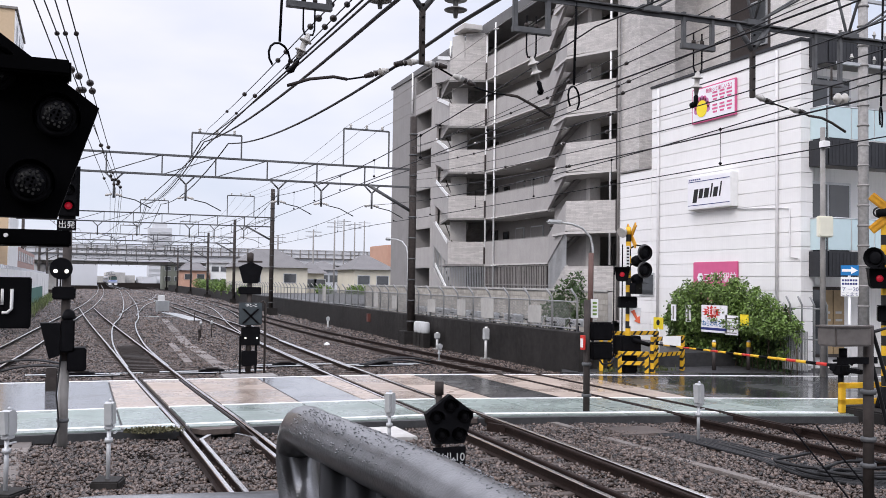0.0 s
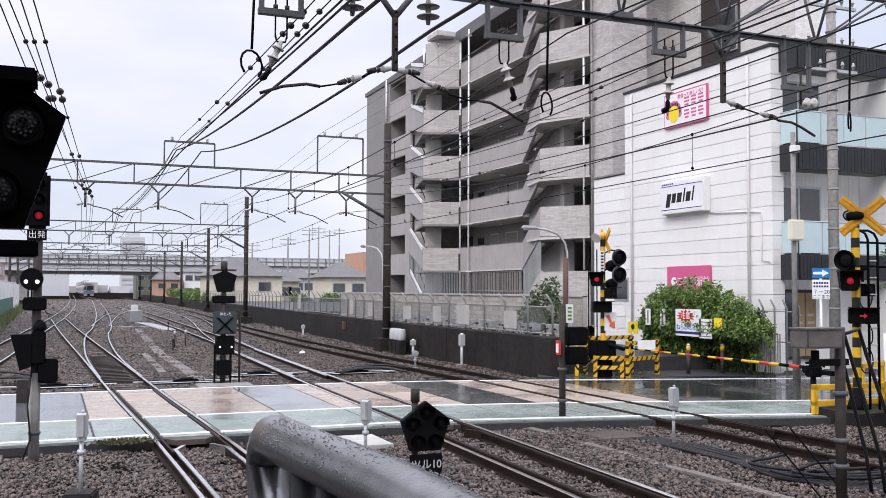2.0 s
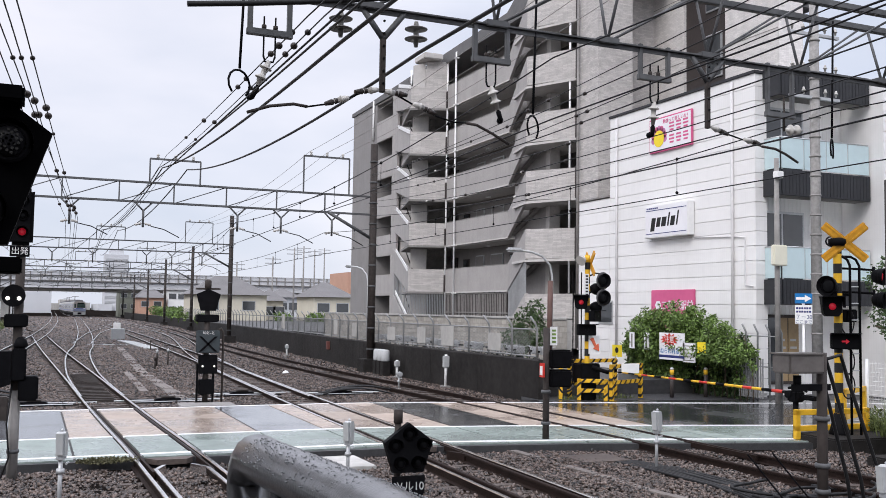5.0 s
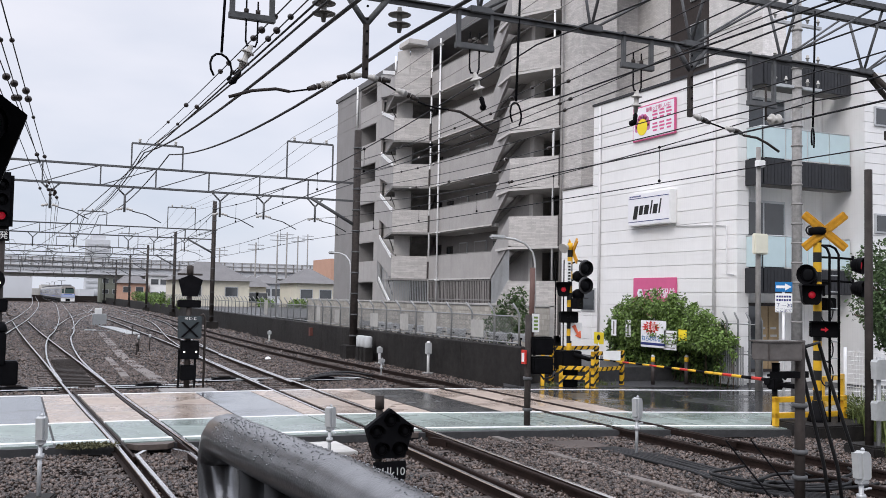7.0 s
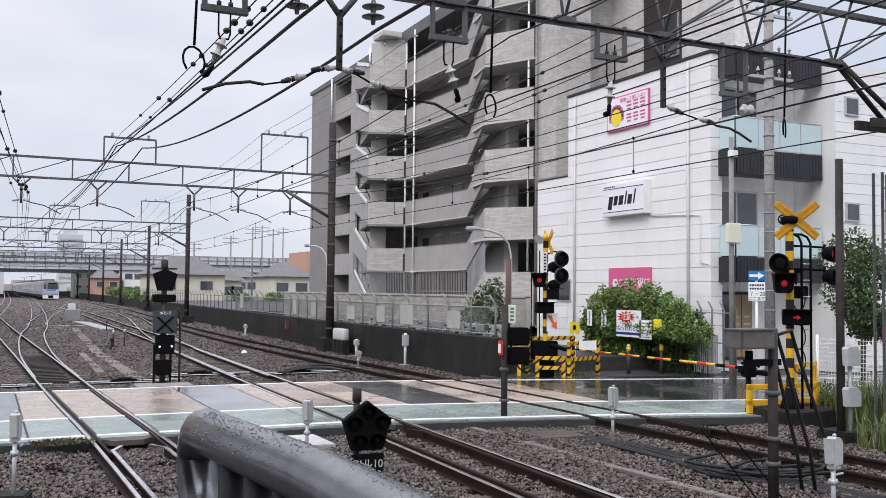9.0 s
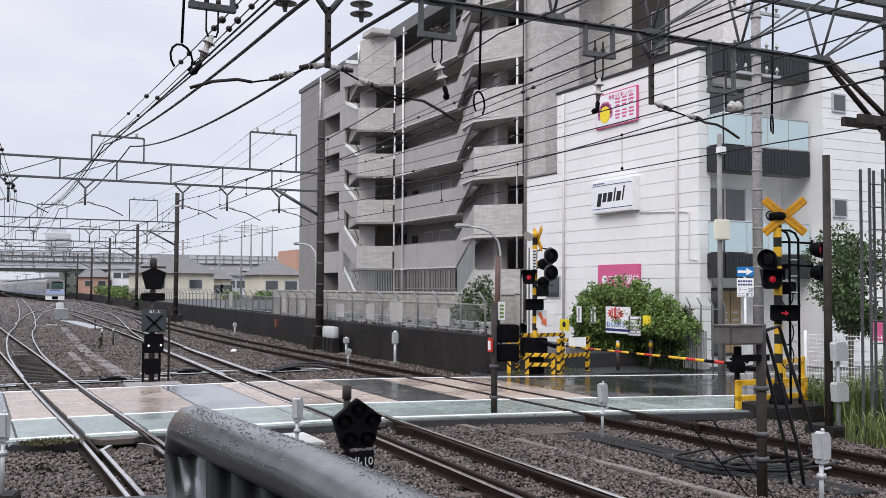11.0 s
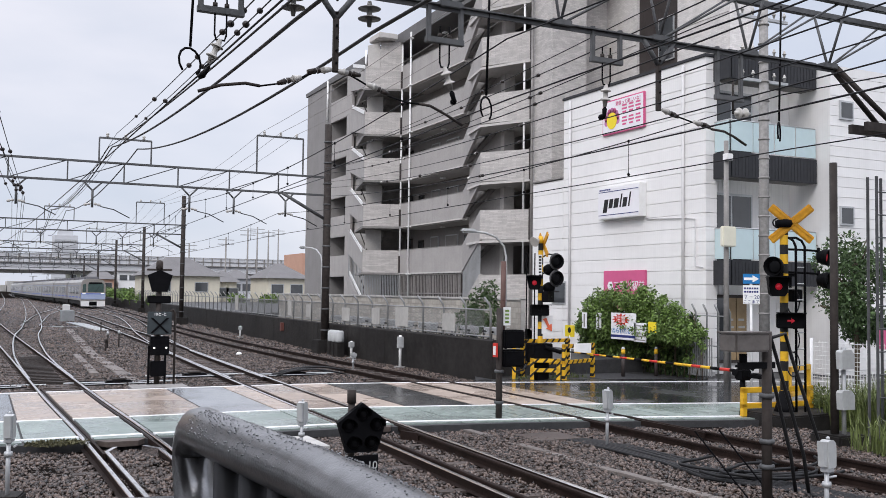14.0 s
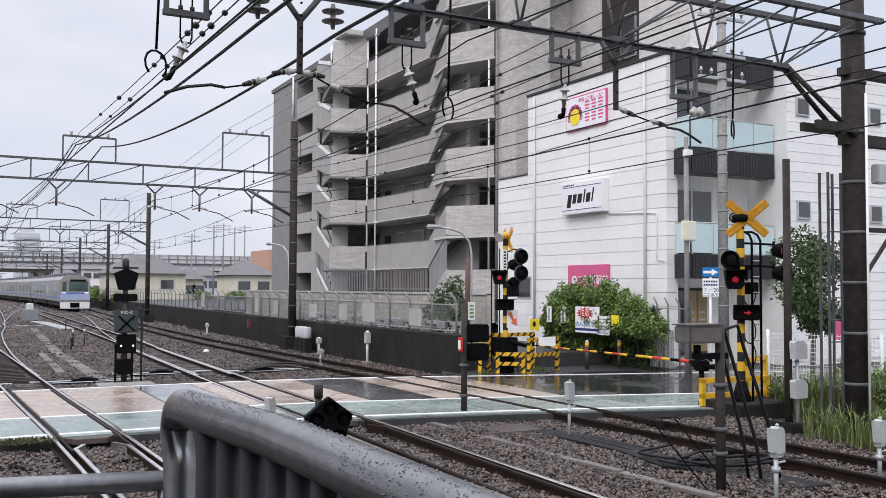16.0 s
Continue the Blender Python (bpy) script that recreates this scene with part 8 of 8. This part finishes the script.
# left side of the railway
lw = thing("station_wall", "white panelled station-side wall with a green fence", "wall", kind="structure")
for i in range(14):
    part("wall_panel", box(B(), -4.35 + 0.03 * i, -4.2 + 0.03 * i, 44 + 7 * i, 50.9 + 7 * i, -0.3, 3.0), M_white, lw)
part("green_fence", box(B(), -3.95, -3.85, 46, 120, -0.2, 1.5), mat("green_panel", (0.06, 0.16, 0.13), 0.6, 0.15), lw)
for i in range(60):
    part("cornice", box(B(), -4.45, -4.1, 44 + 1.6 * i, 44.8 + 1.6 * i, 3.0, 3.22), M_farblock, lw)
lb = thing("station_building", "reddish brown station-side building with small windows", "building")
part("wall", box(B(), -26, -5.2, 62, 130, -0.3, 5.3), M_brownwall, lb)
for i in range(16):
    part("window", box(B(), -5.22, -5.14, 64 + 4 * i, 66 + 4 * i, 4.0, 4.9), M_metalgrey, lb)
lt = thing("beige_block", "tall beige block with a white side and rows of windows", "building")
part("wall", box(B(), -22, -4.22, 66, 75.5, -0.3, 19.6), mat("beige_wall", (0.55, 0.42, 0.28), 0.8, 0.06), lt)
part("side_wall", box(B(), -4.22, -4.15, 66.03, 75.5, -0.3, 19.5), M_white, lt, "white rendered side wall")
part("roof_edge", box(B(), -22.1, -4.05, 65.9, 75.6, 19.6, 19.75), M_concmid, lt)
for z in (17.2, 13.8, 10.4, 7.0):
    for i in range(3):
        w_ = part("window", box(B(), -4.17, -4.10, 67.0 + 2.8 * i, 68.4 + 2.8 * i, z, z + 1.6), M_metalgrey, lt)
        part("pane", box(B(), -4.11, -4.08, 67.1 + 2.8 * i, 68.3 + 2.8 * i, z + 0.1, z + 1.5), M_glassdark, w_)
# thin poles and utility lines among the houses
for x, y, h in ((30, 128, 9.6), (34, 132, 11.2), (37.5, 140, 12), (26.5, 135, 9), (42, 150, 12.2), (48, 165, 13.5)):
    u_ = thing("utility_pole", "thin far utility pole with cross arms", "utility pole", "far utility poles", at=(x, y, 0))
    part("shaft", rod(B(), (0, 0, -0.3), (0, 0, h), 0.14, 0.1, 8), M_concmid, u_)
    for z in (h - 0.4, h - 1.0):
        part("cross_arm", box(B(), -1.1, 1.1, -0.06, 0.06, z, z + 0.12), M_galv, u_)


# ---------------- loose ballast stones ----------------
def stones(name, label, region, count, size, seed, skip=()):
    """Angular crushed stones, joined, lying over the bed."""
    rng = np.random.default_rng(seed)
    x0, x1, y0, y1 = region
    x, y = rng.uniform(x0, x1, count), rng.uniform(y0, y1, count)
    keep = np.ones(count, bool)
    for k in "abc":
        ty = np.linspace(y0 - 1, y1 + 1, 40)
        tx = np.interp(y, ty, [spline(TRACKS[k], v) for v in ty])
        d = np.abs(np.abs(x - tx) - 0.5655)
        keep &= d > 0.10
        between = np.abs(x - tx) < 1.0
        sl = np.abs(((y + 6) % 0.62) - 0.31) > 0.20
        keep &= ~(between & sl & (rng.uniform(0, 1, count) < 0.55))
    keep &= ~((y > 16.35) & (x > -50) & (y < 25.2) & (x < 8.5))
    keep &= ~((x >= 8.5) & (y > 16.35 - 0.29 * np.maximum(0, x - 9) - 0.3) & (y < 25.2 - 0.29 * np.maximum(0, x - 9)))
    x, y = x[keep], y[keep]
    n = len(x)
    z = BED + 0.03 * np.sin(x * 2.1 + y) * np.cos(y * 1.7) + rng.uniform(-0.015, 0.038, n)
    base = np.array([(1, 0, 0), (-1, 0, 0), (0, 1, 0), (0, -1, 0), (0, 0, 1), (0, 0, -1)], float)
    v = base[None] * rng.uniform(0.55, 1.25, (n, 6, 1)) + rng.normal(0, 0.22, (n, 6, 3))
    q = rng.normal(size=(n, 4))
    q /= np.linalg.norm(q, axis=1)[:, None]
    w, a, b, c = q.T
    R = np.stack([1 - 2 * (b * b + c * c), 2 * (a * b - c * w), 2 * (a * c + b * w), 2 * (a * b + c * w), 1 - 2 * (a * a + c * c), 2 * (b * c - a * w), 2 * (a * c - b * w), 2 * (b * c + a * w), 1 - 2 * (a * a + b * b)], 1).reshape(n, 3, 3)
    s = size * rng.uniform(0.55, 1.35, n)
    v = np.einsum("nij,nkj->nki", R, v) * s[:, None, None] * np.array([1, 1, 0.8]) + np.stack([x, y, z], 1)[:, None]
    f = np.array([(0, 2, 4), (2, 1, 4), (1, 3, 4), (3, 0, 4), (2, 0, 5), (1, 2, 5), (3, 1, 5), (0, 3, 5)])
    faces = (f[None] + (np.arange(n) * 6)[:, None, None]).reshape(-1, 3)
    me = bpy.data.meshes.new(name)
    me.vertices.add(n * 6)
    me.vertices.foreach_set("co", v.reshape(-1).astype(np.float32))
    me.loops.add(len(faces) * 3)
    me.loops.foreach_set("vertex_index", faces.reshape(-1).astype(np.int32))
    me.polygons.add(len(faces))
    me.polygons.foreach_set("loop_start", np.arange(0, len(faces) * 3, 3, dtype=np.int32))
    me.update(calc_edges=True)
    me.validate()
    me.materials.append(M_stone)
    return tagged(new(name, me), label, "ballast", kind="stuff")


LBL = "wet brown-grey crushed ballast stones"
stones("ballast_stones", LBL, (-2.5, 15.0, 6.0, 16.6), 135000, 0.040, 1)
stones("ballast_stones", LBL, (-4.5, 13.6, 24.0, 38.0), 85000, 0.042, 2)
stones("ballast_stones", LBL, (-5.0, 14.2, 38.0, 62.0), 45000, 0.06, 3)
stones("ballast_stones", LBL, (-4.5, 15.0, 62.0, 100.0), 30000, 0.09, 4)
stones("ballast_stones", LBL, (-4.0, 18.0, 100.0, 240.0), 32000, 0.16, 5)


def motions():
    times = [0.5 * i for i in range(33)]
    for i, c in enumerate(cars):
        walk(c, [(t, train_pose(t, 10.05 + 20.0 * i)) for t in times])
    for p, back in zip(ride, (27.0, 66.0, 107.0)):
        walk(p, [(t, train_pose(t, back)) for t in times])


motions()
